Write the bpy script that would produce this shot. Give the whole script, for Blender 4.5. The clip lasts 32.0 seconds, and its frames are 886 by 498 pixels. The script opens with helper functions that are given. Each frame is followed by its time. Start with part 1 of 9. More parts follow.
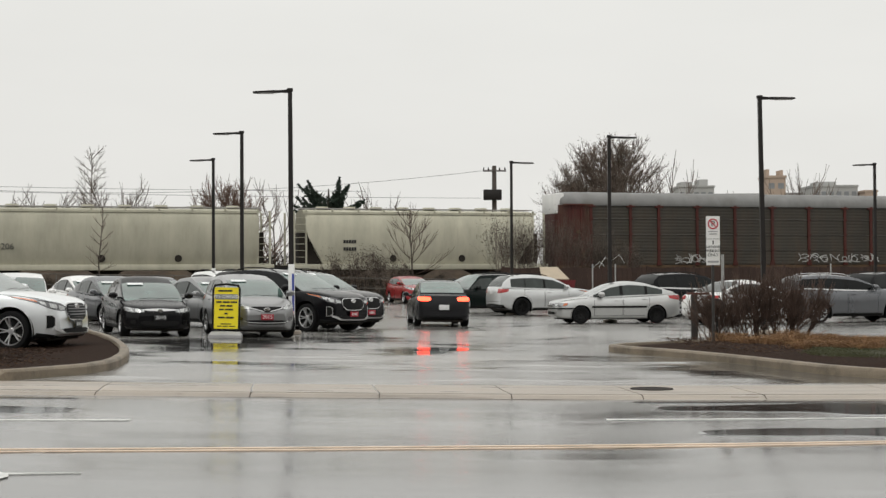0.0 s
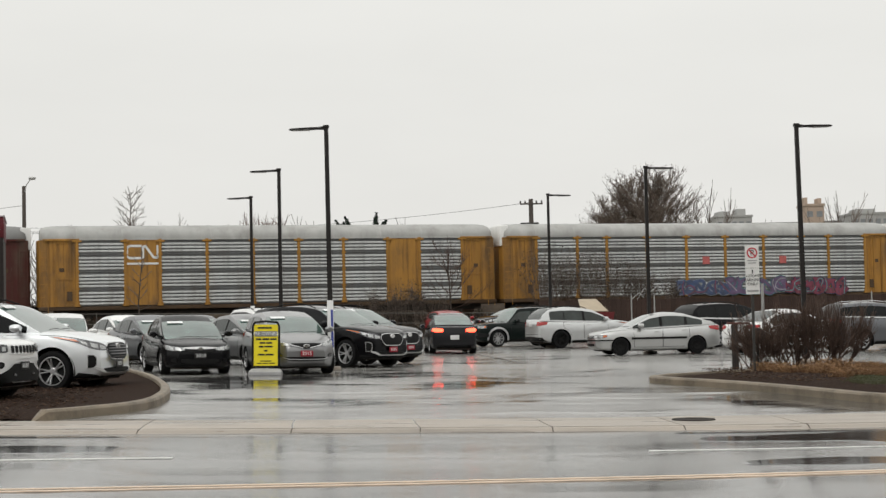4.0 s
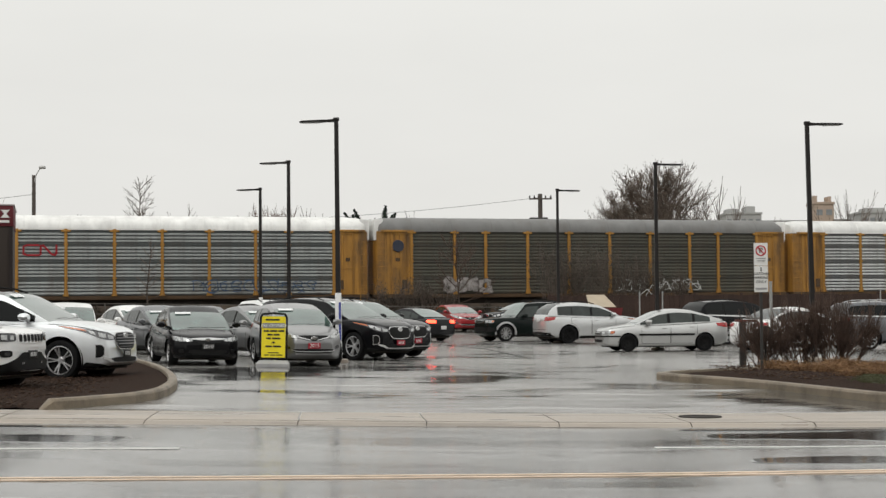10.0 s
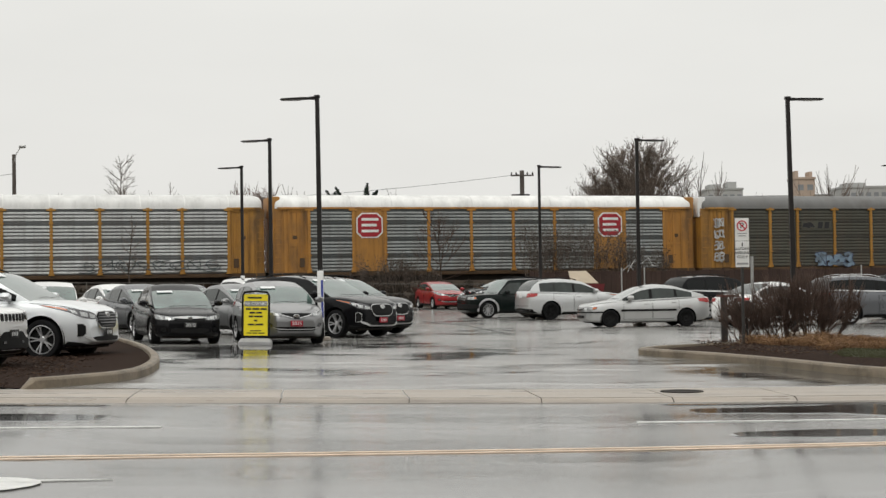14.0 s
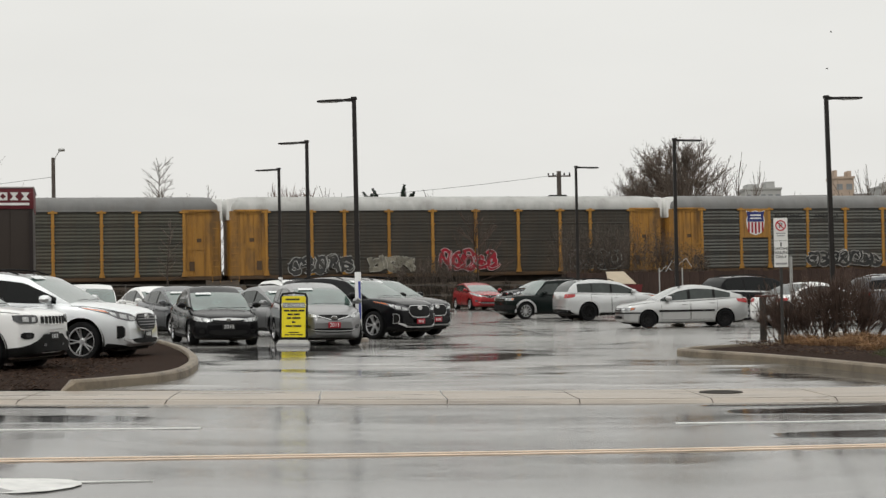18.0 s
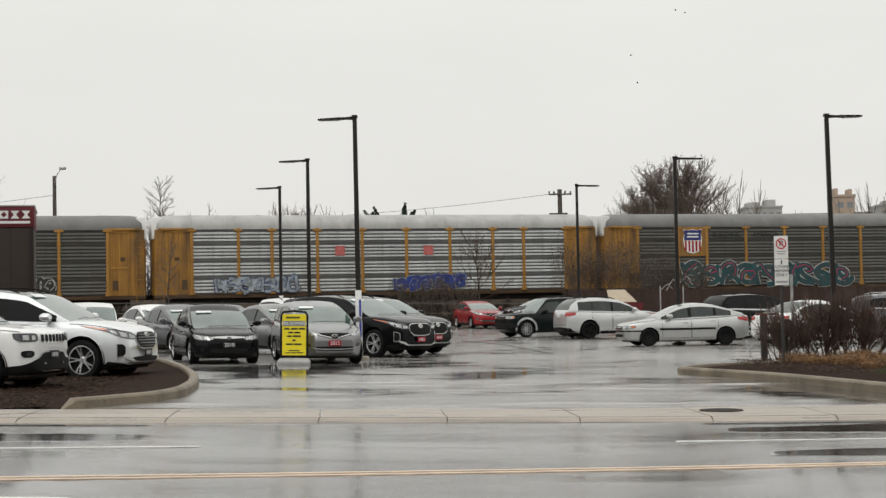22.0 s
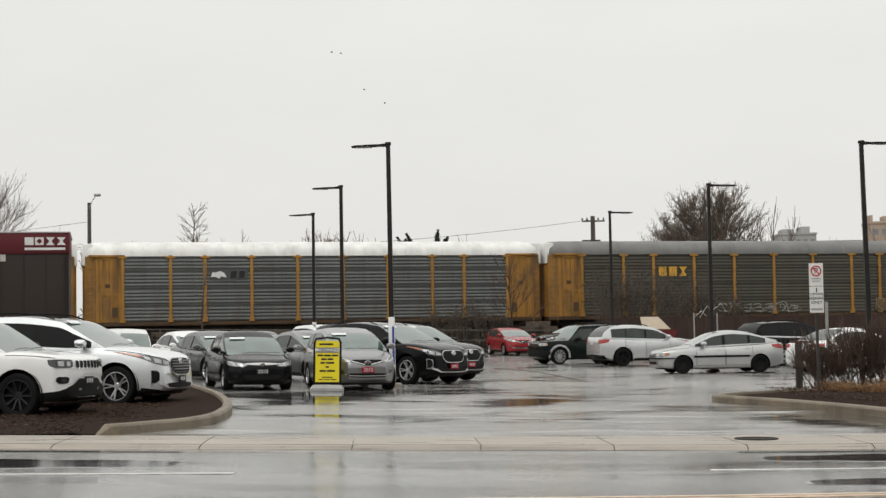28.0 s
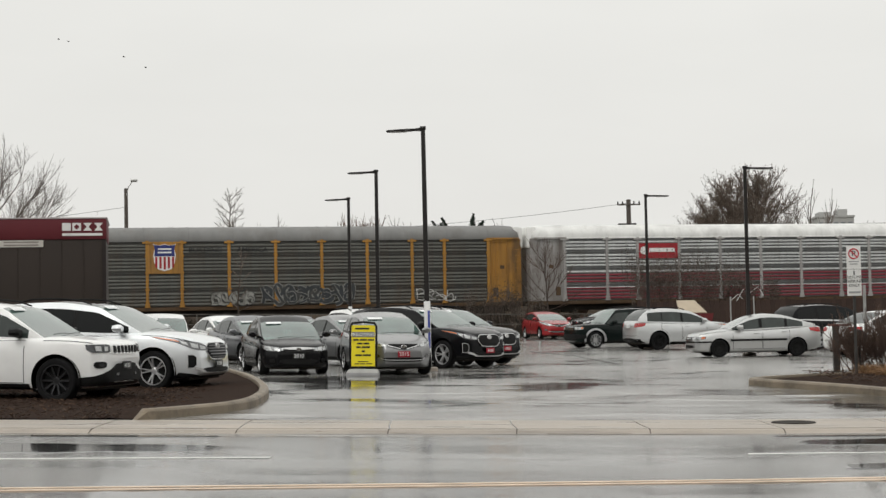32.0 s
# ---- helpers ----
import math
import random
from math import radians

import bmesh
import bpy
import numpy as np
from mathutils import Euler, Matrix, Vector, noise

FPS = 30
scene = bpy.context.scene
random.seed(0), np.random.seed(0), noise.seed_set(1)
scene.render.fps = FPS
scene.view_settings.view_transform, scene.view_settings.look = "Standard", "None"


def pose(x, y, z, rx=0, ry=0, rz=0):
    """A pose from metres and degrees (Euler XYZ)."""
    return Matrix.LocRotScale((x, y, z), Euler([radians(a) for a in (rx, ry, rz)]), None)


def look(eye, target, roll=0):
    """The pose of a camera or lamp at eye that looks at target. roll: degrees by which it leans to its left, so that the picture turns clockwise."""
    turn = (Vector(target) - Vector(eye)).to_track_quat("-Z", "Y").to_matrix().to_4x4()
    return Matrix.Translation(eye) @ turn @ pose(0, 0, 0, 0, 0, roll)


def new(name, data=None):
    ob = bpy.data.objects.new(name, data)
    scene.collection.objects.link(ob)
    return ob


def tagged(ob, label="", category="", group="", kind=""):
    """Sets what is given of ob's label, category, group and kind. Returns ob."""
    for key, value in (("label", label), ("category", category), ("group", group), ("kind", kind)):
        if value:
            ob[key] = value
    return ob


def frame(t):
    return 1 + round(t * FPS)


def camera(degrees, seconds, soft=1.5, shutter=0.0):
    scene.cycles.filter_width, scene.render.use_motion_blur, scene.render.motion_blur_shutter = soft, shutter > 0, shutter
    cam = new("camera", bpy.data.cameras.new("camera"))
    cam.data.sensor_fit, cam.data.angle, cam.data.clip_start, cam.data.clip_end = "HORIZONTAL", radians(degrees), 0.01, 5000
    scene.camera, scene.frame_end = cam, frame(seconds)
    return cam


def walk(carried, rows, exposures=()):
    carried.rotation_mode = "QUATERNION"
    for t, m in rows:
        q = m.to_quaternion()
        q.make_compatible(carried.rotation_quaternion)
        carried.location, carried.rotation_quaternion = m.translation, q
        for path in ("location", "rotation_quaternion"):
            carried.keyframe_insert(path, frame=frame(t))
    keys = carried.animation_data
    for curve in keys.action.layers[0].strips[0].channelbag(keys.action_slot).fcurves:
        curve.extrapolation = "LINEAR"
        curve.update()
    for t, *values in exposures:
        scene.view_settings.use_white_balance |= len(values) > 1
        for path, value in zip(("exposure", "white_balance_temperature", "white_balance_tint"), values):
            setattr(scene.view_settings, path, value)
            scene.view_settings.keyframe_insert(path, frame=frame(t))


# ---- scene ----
cam = camera(31.28, 32.0, soft=1.42)


def aim(x, y, z, pitch, yaw, lean):
    """The camera's pose: upward pitch, turn to its left and lean to its right, in degrees."""
    return pose(x, y, z, 90 + pitch, 0, yaw) @ pose(0, 0, 0, 0, 0, -lean)


walk(cam, [
    (0, aim(-0.004, 0.009, 1.480, 1.120, -0.742, 0.282)),
    (0.5, aim(-0.012, 0.004, 1.481, 1.244, -0.389, 0.429)),
    (1, aim(-0.007, 0.004, 1.473, 1.485, -0.201, 0.478)),
    (1.5, aim(-0.009, 0.000, 1.479, 1.528, 0.113, 0.548)),
    (2, aim(0.004, 0.000, 1.478, 1.682, 0.248, 0.704)),
    (2.5, aim(-0.010, 0.002, 1.485, 1.682, 0.123, 0.786)),
    (3, aim(0.007, 0.003, 1.472, 1.764, 0.263, 1.058)),
    (3.5, aim(-0.008, -0.004, 1.475, 2.146, 0.384, 1.189)),
    (4, aim(-0.011, 0.002, 1.472, 2.378, 0.605, 1.197)),
    (4.5, aim(-0.006, 0.002, 1.479, 2.430, 0.822, 1.166)),
    (6.5, aim(-0.015, -0.001, 1.474, 2.180, 1.122, 0.946)),
    (7, aim(-0.000, 0.000, 1.465, 2.164, 1.270, 1.036)),
    (7.5, aim(-0.009, -0.005, 1.471, 2.193, 1.559, 0.997)),
    (8, aim(-0.000, -0.002, 1.474, 2.137, 1.681, 0.945)),
    (8.5, aim(-0.007, -0.003, 1.470, 2.278, 1.530, 0.850)),
    (9, aim(-0.010, 0.003, 1.473, 2.387, 1.302, 0.820)),
    (9.5, aim(-0.010, -0.001, 1.472, 2.385, 1.019, 0.637)),
    (10, aim(-0.009, -0.000, 1.475, 2.159, 0.923, 0.494)),
    (10.5, aim(-0.002, -0.000, 1.465, 1.973, 0.852, 0.654)),
    (11, aim(-0.006, -0.001, 1.469, 1.687, 0.769, 0.836)),
    (11.5, aim(0.004, -0.002, 1.471, 1.574, 0.563, 0.964)),
    (12, aim(-0.013, 0.006, 1.472, 1.416, 0.288, 0.982)),
    (12.5, aim(0.002, -0.001, 1.476, 1.259, 0.172, 0.900)),
    (13, aim(0.000, 0.000, 1.470, 1.330, -0.000, 0.700)),
    (13.5, aim(-0.010, 0.004, 1.473, 1.373, 0.096, 0.804)),
    (14, aim(-0.001, -0.002, 1.468, 1.327, 0.289, 0.850)),
    (14.5, aim(-0.000, -0.002, 1.474, 1.442, 0.352, 0.810)),
    (16.5, aim(-0.004, -0.001, 1.467, 1.713, 1.198, 0.888)),
    (17, aim(0.003, -0.003, 1.466, 1.438, 1.407, 0.966)),
    (17.5, aim(0.001, 0.000, 1.465, 1.412, 1.603, 1.110)),
    (18, aim(-0.006, -0.001, 1.468, 1.391, 1.630, 1.034)),
    (18.5, aim(-0.001, -0.001, 1.479, 1.320, 1.431, 1.063)),
    (19, aim(-0.003, -0.003, 1.467, 1.573, 1.332, 1.037)),
    (19.5, aim(0.001, -0.002, 1.464, 2.062, 1.502, 0.918)),
    (20, aim(-0.008, -0.002, 1.470, 2.190, 1.845, 0.855)),
    (20.5, aim(-0.012, -0.003, 1.472, 2.064, 1.879, 0.836)),
    (21, aim(-0.004, -0.000, 1.471, 2.094, 1.782, 0.838)),
    (21.5, aim(0.001, 0.000, 1.474, 2.138, 1.718, 0.940)),
    (22, aim(0.006, -0.004, 1.466, 2.050, 1.655, 1.044)),
    (22.5, aim(-0.009, 0.001, 1.476, 1.914, 1.476, 1.045)),
    (23, aim(-0.010, -0.002, 1.475, 1.934, 1.595, 0.962)),
    (23.5, aim(-0.009, -0.002, 1.468, 2.053, 1.905, 1.010)),
    (24, aim(-0.004, -0.005, 1.477, 2.173, 1.991, 1.033)),
    (24.5, aim(-0.001, -0.009, 1.469, 2.313, 2.197, 1.153)),
    (26.5, aim(0.005, -0.004, 1.464, 2.235, 2.339, 1.225)),
    (27, aim(-0.015, -0.006, 1.469, 2.401, 2.552, 1.065)),
    (27.5, aim(-0.005, -0.006, 1.471, 2.877, 2.672, 0.947)),
    (28, aim(-0.007, -0.007, 1.471, 3.036, 2.822, 0.935)),
    (28.5, aim(0.000, -0.004, 1.472, 2.652, 3.044, 1.088)),
    (29, aim(-0.006, -0.007, 1.473, 2.517, 3.146, 1.360)),
    (29.5, aim(-0.002, -0.002, 1.475, 2.626, 3.145, 1.250)),
    (30, aim(-0.003, -0.007, 1.473, 2.622, 3.096, 1.084)),
    (30.5, aim(-0.015, -0.007, 1.473, 2.514, 3.228, 0.981)),
    (31, aim(-0.010, -0.009, 1.466, 2.486, 3.330, 1.050)),
    (31.5, aim(-0.011, -0.011, 1.465, 2.496, 3.639, 1.072)),
    (32, aim(-0.004, -0.001, 1.473, 2.484, 4.117, 1.082)),
])

# ---- sky and daylight: an even overcast, brighter overhead ----
world = bpy.data.worlds.new("overcast")
scene.world = world
world.use_nodes = True
wn, wl = world.node_tree.nodes, world.node_tree.links
bg = wn["Background"]
sky = wn.new("ShaderNodeTexSky")
sky.sky_type = "NISHITA"
sky.sun_disc = False
sky.sun_elevation = radians(38)
sky.sun_rotation = radians(200)
grey = wn.new("ShaderNodeHueSaturation")
grey.inputs["Saturation"].default_value = 0.12
grey.inputs["Value"].default_value = 0.1
wl.new(sky.outputs["Color"], grey.inputs["Color"])
tc = wn.new("ShaderNodeTexCoord")
sep = wn.new("ShaderNodeSeparateXYZ")
wl.new(tc.outputs["Generated"], sep.inputs[0])
ramp = wn.new("ShaderNodeValToRGB")
ramp.color_ramp.elements[0].position = 0.0
ramp.color_ramp.elements[0].color = (0.785, 0.775, 0.742, 1)
ramp.color_ramp.elements[1].position = 1.0
ramp.color_ramp.elements[1].color = (1.16, 1.16, 1.12, 1)
low = ramp.color_ramp.elements.new(0.16)
low.color = (0.82, 0.815, 0.78, 1)
wl.new(sep.outputs["Z"], ramp.inputs["Fac"])
cloud = wn.new("ShaderNodeTexNoise")
cloud.inputs["Scale"].default_value = 5.0
cloud.inputs["Detail"].default_value = 5.0
stretch = wn.new("ShaderNodeMapping")
stretch.inputs["Scale"].default_value = (1.0, 1.0, 3.5)
wl.new(tc.outputs["Generated"], stretch.inputs["Vector"])
wl.new(stretch.outputs["Vector"], cloud.inputs["Vector"])
soft_cloud = wn.new("ShaderNodeMapRange")
soft_cloud.inputs["To Min"].default_value = 0.95
soft_cloud.inputs["To Max"].default_value = 1.05
wl.new(cloud.outputs["Fac"], soft_cloud.inputs["Value"])
lit = wn.new("ShaderNodeVectorMath")
lit.operation = "SCALE"
wl.new(ramp.outputs["Color"], lit.inputs[0])
wl.new(soft_cloud.outputs["Result"], lit.inputs["Scale"])
blend = wn.new("ShaderNodeMix")
blend.data_type = "RGBA"
blend.inputs["Factor"].default_value = 0.93
wl.new(grey.outputs["Color"], blend.inputs["A"])
wl.new(lit.outputs["Vector"], blend.inputs["B"])
wl.new(blend.outputs["Result"], bg.inputs["Color"])
bg.inputs["Strength"].default_value = 1.0

sun_data = bpy.data.lights.new("sun", "SUN")
sun_data.energy = 0.75
sun_data.angle = radians(25)
sun_data.color = (1.0, 0.97, 0.92)
sun = new("sun", sun_data)
sun.matrix_world = look((0, 0, 40), (14, 30, 0))

# ---- materials ----
MATS = {}


def mat(name, color, rough=0.6, metal=0.0, scale=6.0, vary=0.15, bump=0.0, fine=60.0, coat=0.0, spec=0.32,
        stain=None, stain_amount=0.0, stain_scale=0.6, emit=0.0, stretch=(1, 1, 1), rough_vary=0.1, per_object=0.0, sheen=0.0):
    """A surface of one colour, varied at two scales, with stains, fine relief and uneven gloss."""
    if name in MATS:
        return MATS[name]
    m = bpy.data.materials.new(name)
    m.use_nodes = True
    n, l = m.node_tree.nodes, m.node_tree.links
    b = n["Principled BSDF"]
    tex = n.new("ShaderNodeTexCoord")
    mp = n.new("ShaderNodeMapping")
    mp.inputs["Scale"].default_value = stretch
    l.new(tex.outputs["Object"], mp.inputs["Vector"])
    n1 = n.new("ShaderNodeTexNoise")
    n1.inputs["Scale"].default_value = scale
    n1.inputs["Detail"].default_value = 6.0
    l.new(mp.outputs["Vector"], n1.inputs["Vector"])
    mr = n.new("ShaderNodeMapRange")
    mr.inputs["From Min"].default_value = 0.25
    mr.inputs["From Max"].default_value = 0.75
    mr.inputs["To Min"].default_value = 1.0 - vary
    mr.inputs["To Max"].default_value = 1.0 + vary
    l.new(n1.outputs["Fac"], mr.inputs["Value"])
    sc = n.new("ShaderNodeVectorMath")
    sc.operation = "SCALE"
    sc.inputs[0].default_value = color[:3]
    l.new(mr.outputs["Result"], sc.inputs["Scale"])
    out = sc.outputs["Vector"]
    if per_object:
        oi = n.new("ShaderNodeObjectInfo")
        pr = n.new("ShaderNodeMapRange")
        pr.inputs["To Min"].default_value = 1.0 - per_object
        pr.inputs["To Max"].default_value = 1.0 + per_object
        l.new(oi.outputs["Random"], pr.inputs["Value"])
        s2 = n.new("ShaderNodeVectorMath")
        s2.operation = "SCALE"
        l.new(out, s2.inputs[0])
        l.new(pr.outputs["Result"], s2.inputs["Scale"])
        out = s2.outputs["Vector"]
    if stain:
        n2 = n.new("ShaderNodeTexNoise")
        n2.inputs["Scale"].default_value = stain_scale
        n2.inputs["Detail"].default_value = 8.0
        n2.inputs["Roughness"].default_value = 0.65
        l.new(mp.outputs["Vector"], n2.inputs["Vector"])
        r2 = n.new("ShaderNodeMapRange")
        r2.inputs["From Min"].default_value = 0.48
        r2.inputs["From Max"].default_value = 0.7
        r2.inputs["To Max"].default_value = stain_amount
        l.new(n2.outputs["Fac"], r2.inputs["Value"])
        mx = n.new("ShaderNodeMix")
        mx.data_type = "RGBA"
        l.new(r2.outputs["Result"], mx.inputs["Factor"])
        l.new(out, mx.inputs["A"])
        mx.inputs["B"].default_value = (*stain, 1)
        out = mx.outputs["Result"]
    l.new(out, b.inputs["Base Color"])
    b.inputs["Metallic"].default_value = metal
    b.inputs["Specular IOR Level"].default_value = spec
    b.inputs["Coat Weight"].default_value = coat
    b.inputs["Coat Roughness"].default_value = 0.04
    rr = n.new("ShaderNodeMapRange")
    rr.inputs["To Min"].default_value = max(0.02, rough - rough_vary)
    rr.inputs["To Max"].default_value = min(1.0, rough + rough_vary)
    l.new(n1.outputs["Fac"], rr.inputs["Value"])
    l.new(rr.outputs["Result"], b.inputs["Roughness"])
    if bump:
        n3 = n.new("ShaderNodeTexNoise")
        n3.inputs["Scale"].default_value = fine
        n3.inputs["Detail"].default_value = 4.0
        l.new(mp.outputs["Vector"], n3.inputs["Vector"])
        bp = n.new("ShaderNodeBump")
        bp.inputs["Strength"].default_value = bump
        bp.inputs["Distance"].default_value = 0.02
        l.new(n3.outputs["Fac"], bp.inputs["Height"])
        l.new(bp.outputs["Normal"], b.inputs["Normal"])
    if emit:
        b.inputs["Emission Color"].default_value = (*color[:3], 1)
        b.inputs["Emission Strength"].default_value = emit
    MATS[name] = m
    return m


def wet_asphalt(name, dry, base, bands, wet_min, wet_max, puddle_scale, rough=0.24, wave=0.012, hollows=()):
    """Rain-wet paving: films of water in drawn-out patches over rougher, damp stone."""
    m = bpy.data.materials.new(name)
    m.use_nodes = True
    n, l = m.node_tree.nodes, m.node_tree.links
    b = n["Principled BSDF"]
    tex = n.new("ShaderNodeTexCoord")
    mp = n.new("ShaderNodeMapping")
    mp.inputs["Scale"].default_value = bands
    mp.inputs["Rotation"].default_value = (0, 0, radians(-9))
    l.new(tex.outputs["Object"], mp.inputs["Vector"])
    pud = n.new("ShaderNodeTexNoise")
    pud.inputs["Scale"].default_value = puddle_scale
    pud.inputs["Detail"].default_value = 5.0
    pud.inputs["Roughness"].default_value = 0.55
    pud.inputs["Distortion"].default_value = 0.6
    l.new(mp.outputs["Vector"], pud.inputs["Vector"])
    film = n.new("ShaderNodeMapRange")
    film.inputs["From Min"].default_value = wet_min
    film.inputs["From Max"].default_value = wet_max
    level = pud.outputs["Fac"]
    # hollows of the ground where more water gathers: (x, y, half width, half depth, depth of water)
    for hx, hy, hw, hd, amount in hollows:
        hm = n.new("ShaderNodeMapping")
        hm.inputs["Location"].default_value = (-hx / hw, -hy / hd, 0)
        hm.inputs["Scale"].default_value = (1 / hw, 1 / hd, 0)
        l.new(tex.outputs["Object"], hm.inputs["Vector"])
        ball = n.new("ShaderNodeTexGradient")
        ball.gradient_type = "SPHERICAL"
        l.new(hm.outputs["Vector"], ball.inputs["Vector"])
        add = n.new("ShaderNodeMath")
        add.operation = "MULTIPLY_ADD"
        l.new(ball.outputs["Fac"], add.inputs[0])
        add.inputs[1].default_value = amount
        l.new(level, add.inputs[2])
        level = add.outputs["Value"]
    l.new(level, film.inputs["Value"])
    grain = n.new("ShaderNodeTexNoise")
    grain.inputs["Scale"].default_value = 90.0
    grain.inputs["Detail"].default_value = 3.0
    l.new(tex.outputs["Object"], grain.inputs["Vector"])
    broad = n.new("ShaderNodeTexNoise")
    broad.inputs["Scale"].default_value = 0.5
    broad.inputs["Detail"].default_value = 6.0
    l.new(mp.outputs["Vector"], broad.inputs["Vector"])
    br = n.new("ShaderNodeMapRange")
    br.inputs["From Min"].default_value = 0.3
    br.inputs["From Max"].default_value = 0.7
    br.inputs["To Min"].default_value = 0.7
    br.inputs["To Max"].default_value = 1.3
    l.new(broad.outputs["Fac"], br.inputs["Value"])
    mx = n.new("ShaderNodeMix")
    mx.data_type = "RGBA"
    mx.inputs["A"].default_value = (*dry, 1)
    mx.inputs["B"].default_value = (*base, 1)
    l.new(film.outputs["Result"], mx.inputs["Factor"])
    sc = n.new("ShaderNodeVectorMath")
    sc.operation = "SCALE"
    l.new(mx.outputs["Result"], sc.inputs[0])
    l.new(br.outputs["Result"], sc.inputs["Scale"])
    l.new(sc.outputs["Vector"], b.inputs["Base Color"])
    ro = n.new("ShaderNodeMapRange")
    ro.inputs["To Min"].default_value = rough
    ro.inputs["To Max"].default_value = 0.05
    l.new(film.outputs["Result"], ro.inputs["Value"])
    l.new(ro.outputs["Result"], b.inputs["Roughness"])
    inv = n.new("ShaderNodeMapRange")
    inv.inputs["To Min"].default_value = 0.05
    inv.inputs["To Max"].default_value = 0.015
    l.new(film.outputs["Result"], inv.inputs["Value"])
    bp = n.new("ShaderNodeBump")
    bp.inputs["Distance"].default_value = 0.01
    l.new(inv.outputs["Result"], bp.inputs["Strength"])
    l.new(grain.outputs["Fac"], bp.inputs["Height"])
    # the surface is nowhere quite flat: shallow dips and ruts
    wm = n.new("ShaderNodeMapping")
    wm.inputs["Scale"].default_value = (0.4, 0.85, 1.0)
    l.new(tex.outputs["Object"], wm.inputs["Vector"])
    dips = n.new("ShaderNodeTexNoise")
    dips.inputs["Scale"].default_value = 1.1
    dips.inputs["Detail"].default_value = 2.0
    dips.inputs["Roughness"].default_value = 0.45
    l.new(wm.outputs["Vector"], dips.inputs["Vector"])
    wv = n.new("ShaderNodeBump")
    calm = n.new("ShaderNodeMapRange")
    calm.inputs["To Min"].default_value = 1.0
    calm.inputs["To Max"].default_value = 0.2
    l.new(film.outputs["Result"], calm.inputs["Value"])
    l.new(calm.outputs["Result"], wv.inputs["Strength"])
    wv.inputs["Distance"].default_value = wave
    l.new(dips.outputs["Fac"], wv.inputs["Height"])
    l.new(bp.outputs["Normal"], wv.inputs["Normal"])
    l.new(wv.outputs["Normal"], b.inputs["Normal"])
    b.inputs["IOR"].default_value = 1.5
    MATS[name] = m
    return m


M_ROAD = wet_asphalt("wet_road", (0.20, 0.197, 0.19), (0.09, 0.09, 0.087), (0.12, 0.7, 1.0), 0.44, 0.70, 1.0, 0.19, 0.012)
M_LOT = wet_asphalt("wet_lot", (0.25, 0.243, 0.23), (0.07, 0.069, 0.067), (0.30, 0.40, 1.0), 0.53, 0.69, 1.1, 0.22, 0.060,
                    ((0.05, 31.4, 1.4, 2.8, 0.24), (-4.2, 34.4, 3.2, 4.6, 0.30), (-2.6, 38.5, 4.0, 5.0, 0.16), (2.6, 35.5, 2.6, 3.2, 0.14), (5.2, 26.4, 2.4, 3.0, 0.30), (8.0, 24.4, 3.8, 3.0, 0.40), (6.0, 23.9, 2.3, 2.3, 0.40), (-1.2, 25.0, 3.0, 2.2, 0.10)))
M_CONC = mat("wet_concrete", (0.37, 0.32, 0.268), 0.34, scale=1.6, vary=0.25, bump=0.2, fine=70, stain=(0.15, 0.13, 0.11), stain_amount=0.75, stain_scale=1.1, stretch=(0.35, 1.6, 1), rough_vary=0.24)
M_KERB = mat("kerb_concrete", (0.215, 0.176, 0.128), 0.5, scale=2.5, vary=0.25, bump=0.6, fine=40, stain=(0.085, 0.066, 0.045), stain_amount=0.85, stain_scale=1.6)
M_MULCH = mat("mulch", (0.024, 0.013, 0.0085), 0.95, scale=14, vary=0.7, bump=1.0, fine=22, spec=0.08, stain=(0.042, 0.025, 0.016), stain_amount=0.5, stain_scale=7)
M_GRASS = mat("lawn", (0.05, 0.048, 0.026), 0.8, scale=10, vary=0.4, bump=0.8, fine=60)
M_SOIL = mat("bank_soil", (0.055, 0.04, 0.028), 0.95, scale=2.0, vary=0.45, bump=0.8, fine=12, stain=(0.10, 0.072, 0.045), stain_amount=0.7)
M_FIELD = mat("far_ground", (0.11, 0.10, 0.07), 0.95, scale=0.05, vary=0.3)
M_WLINE = mat("road_paint_white", (0.72, 0.72, 0.70), 0.4, scale=5, vary=0.12, stain=(0.2, 0.2, 0.2), stain_amount=0.35, stain_scale=3)
M_YLINE = mat("road_paint_yellow", (0.78, 0.61, 0.47), 0.4, scale=5, vary=0.12, stain=(0.3, 0.22, 0.15), stain_amount=0.35, stain_scale=3)
M_POST = mat("dark_bronze_paint", (0.014, 0.0115, 0.0105), 0.45, scale=3, vary=0.2)
M_STEEL = mat("galvanised_steel", (0.42, 0.42, 0.41), 0.45, metal=0.7, scale=4, vary=0.15)
M_BLACK = mat("black_plastic", (0.010, 0.010, 0.010), 0.55, scale=8, vary=0.2, spec=0.14)
M_RUBBER = mat("rubber", (0.010, 0.010, 0.0105), 0.7, scale=12, vary=0.25, bump=0.15, spec=0.12)
M_WHITE = mat("white_paint", (0.78, 0.78, 0.77), 0.4, scale=3, vary=0.05)


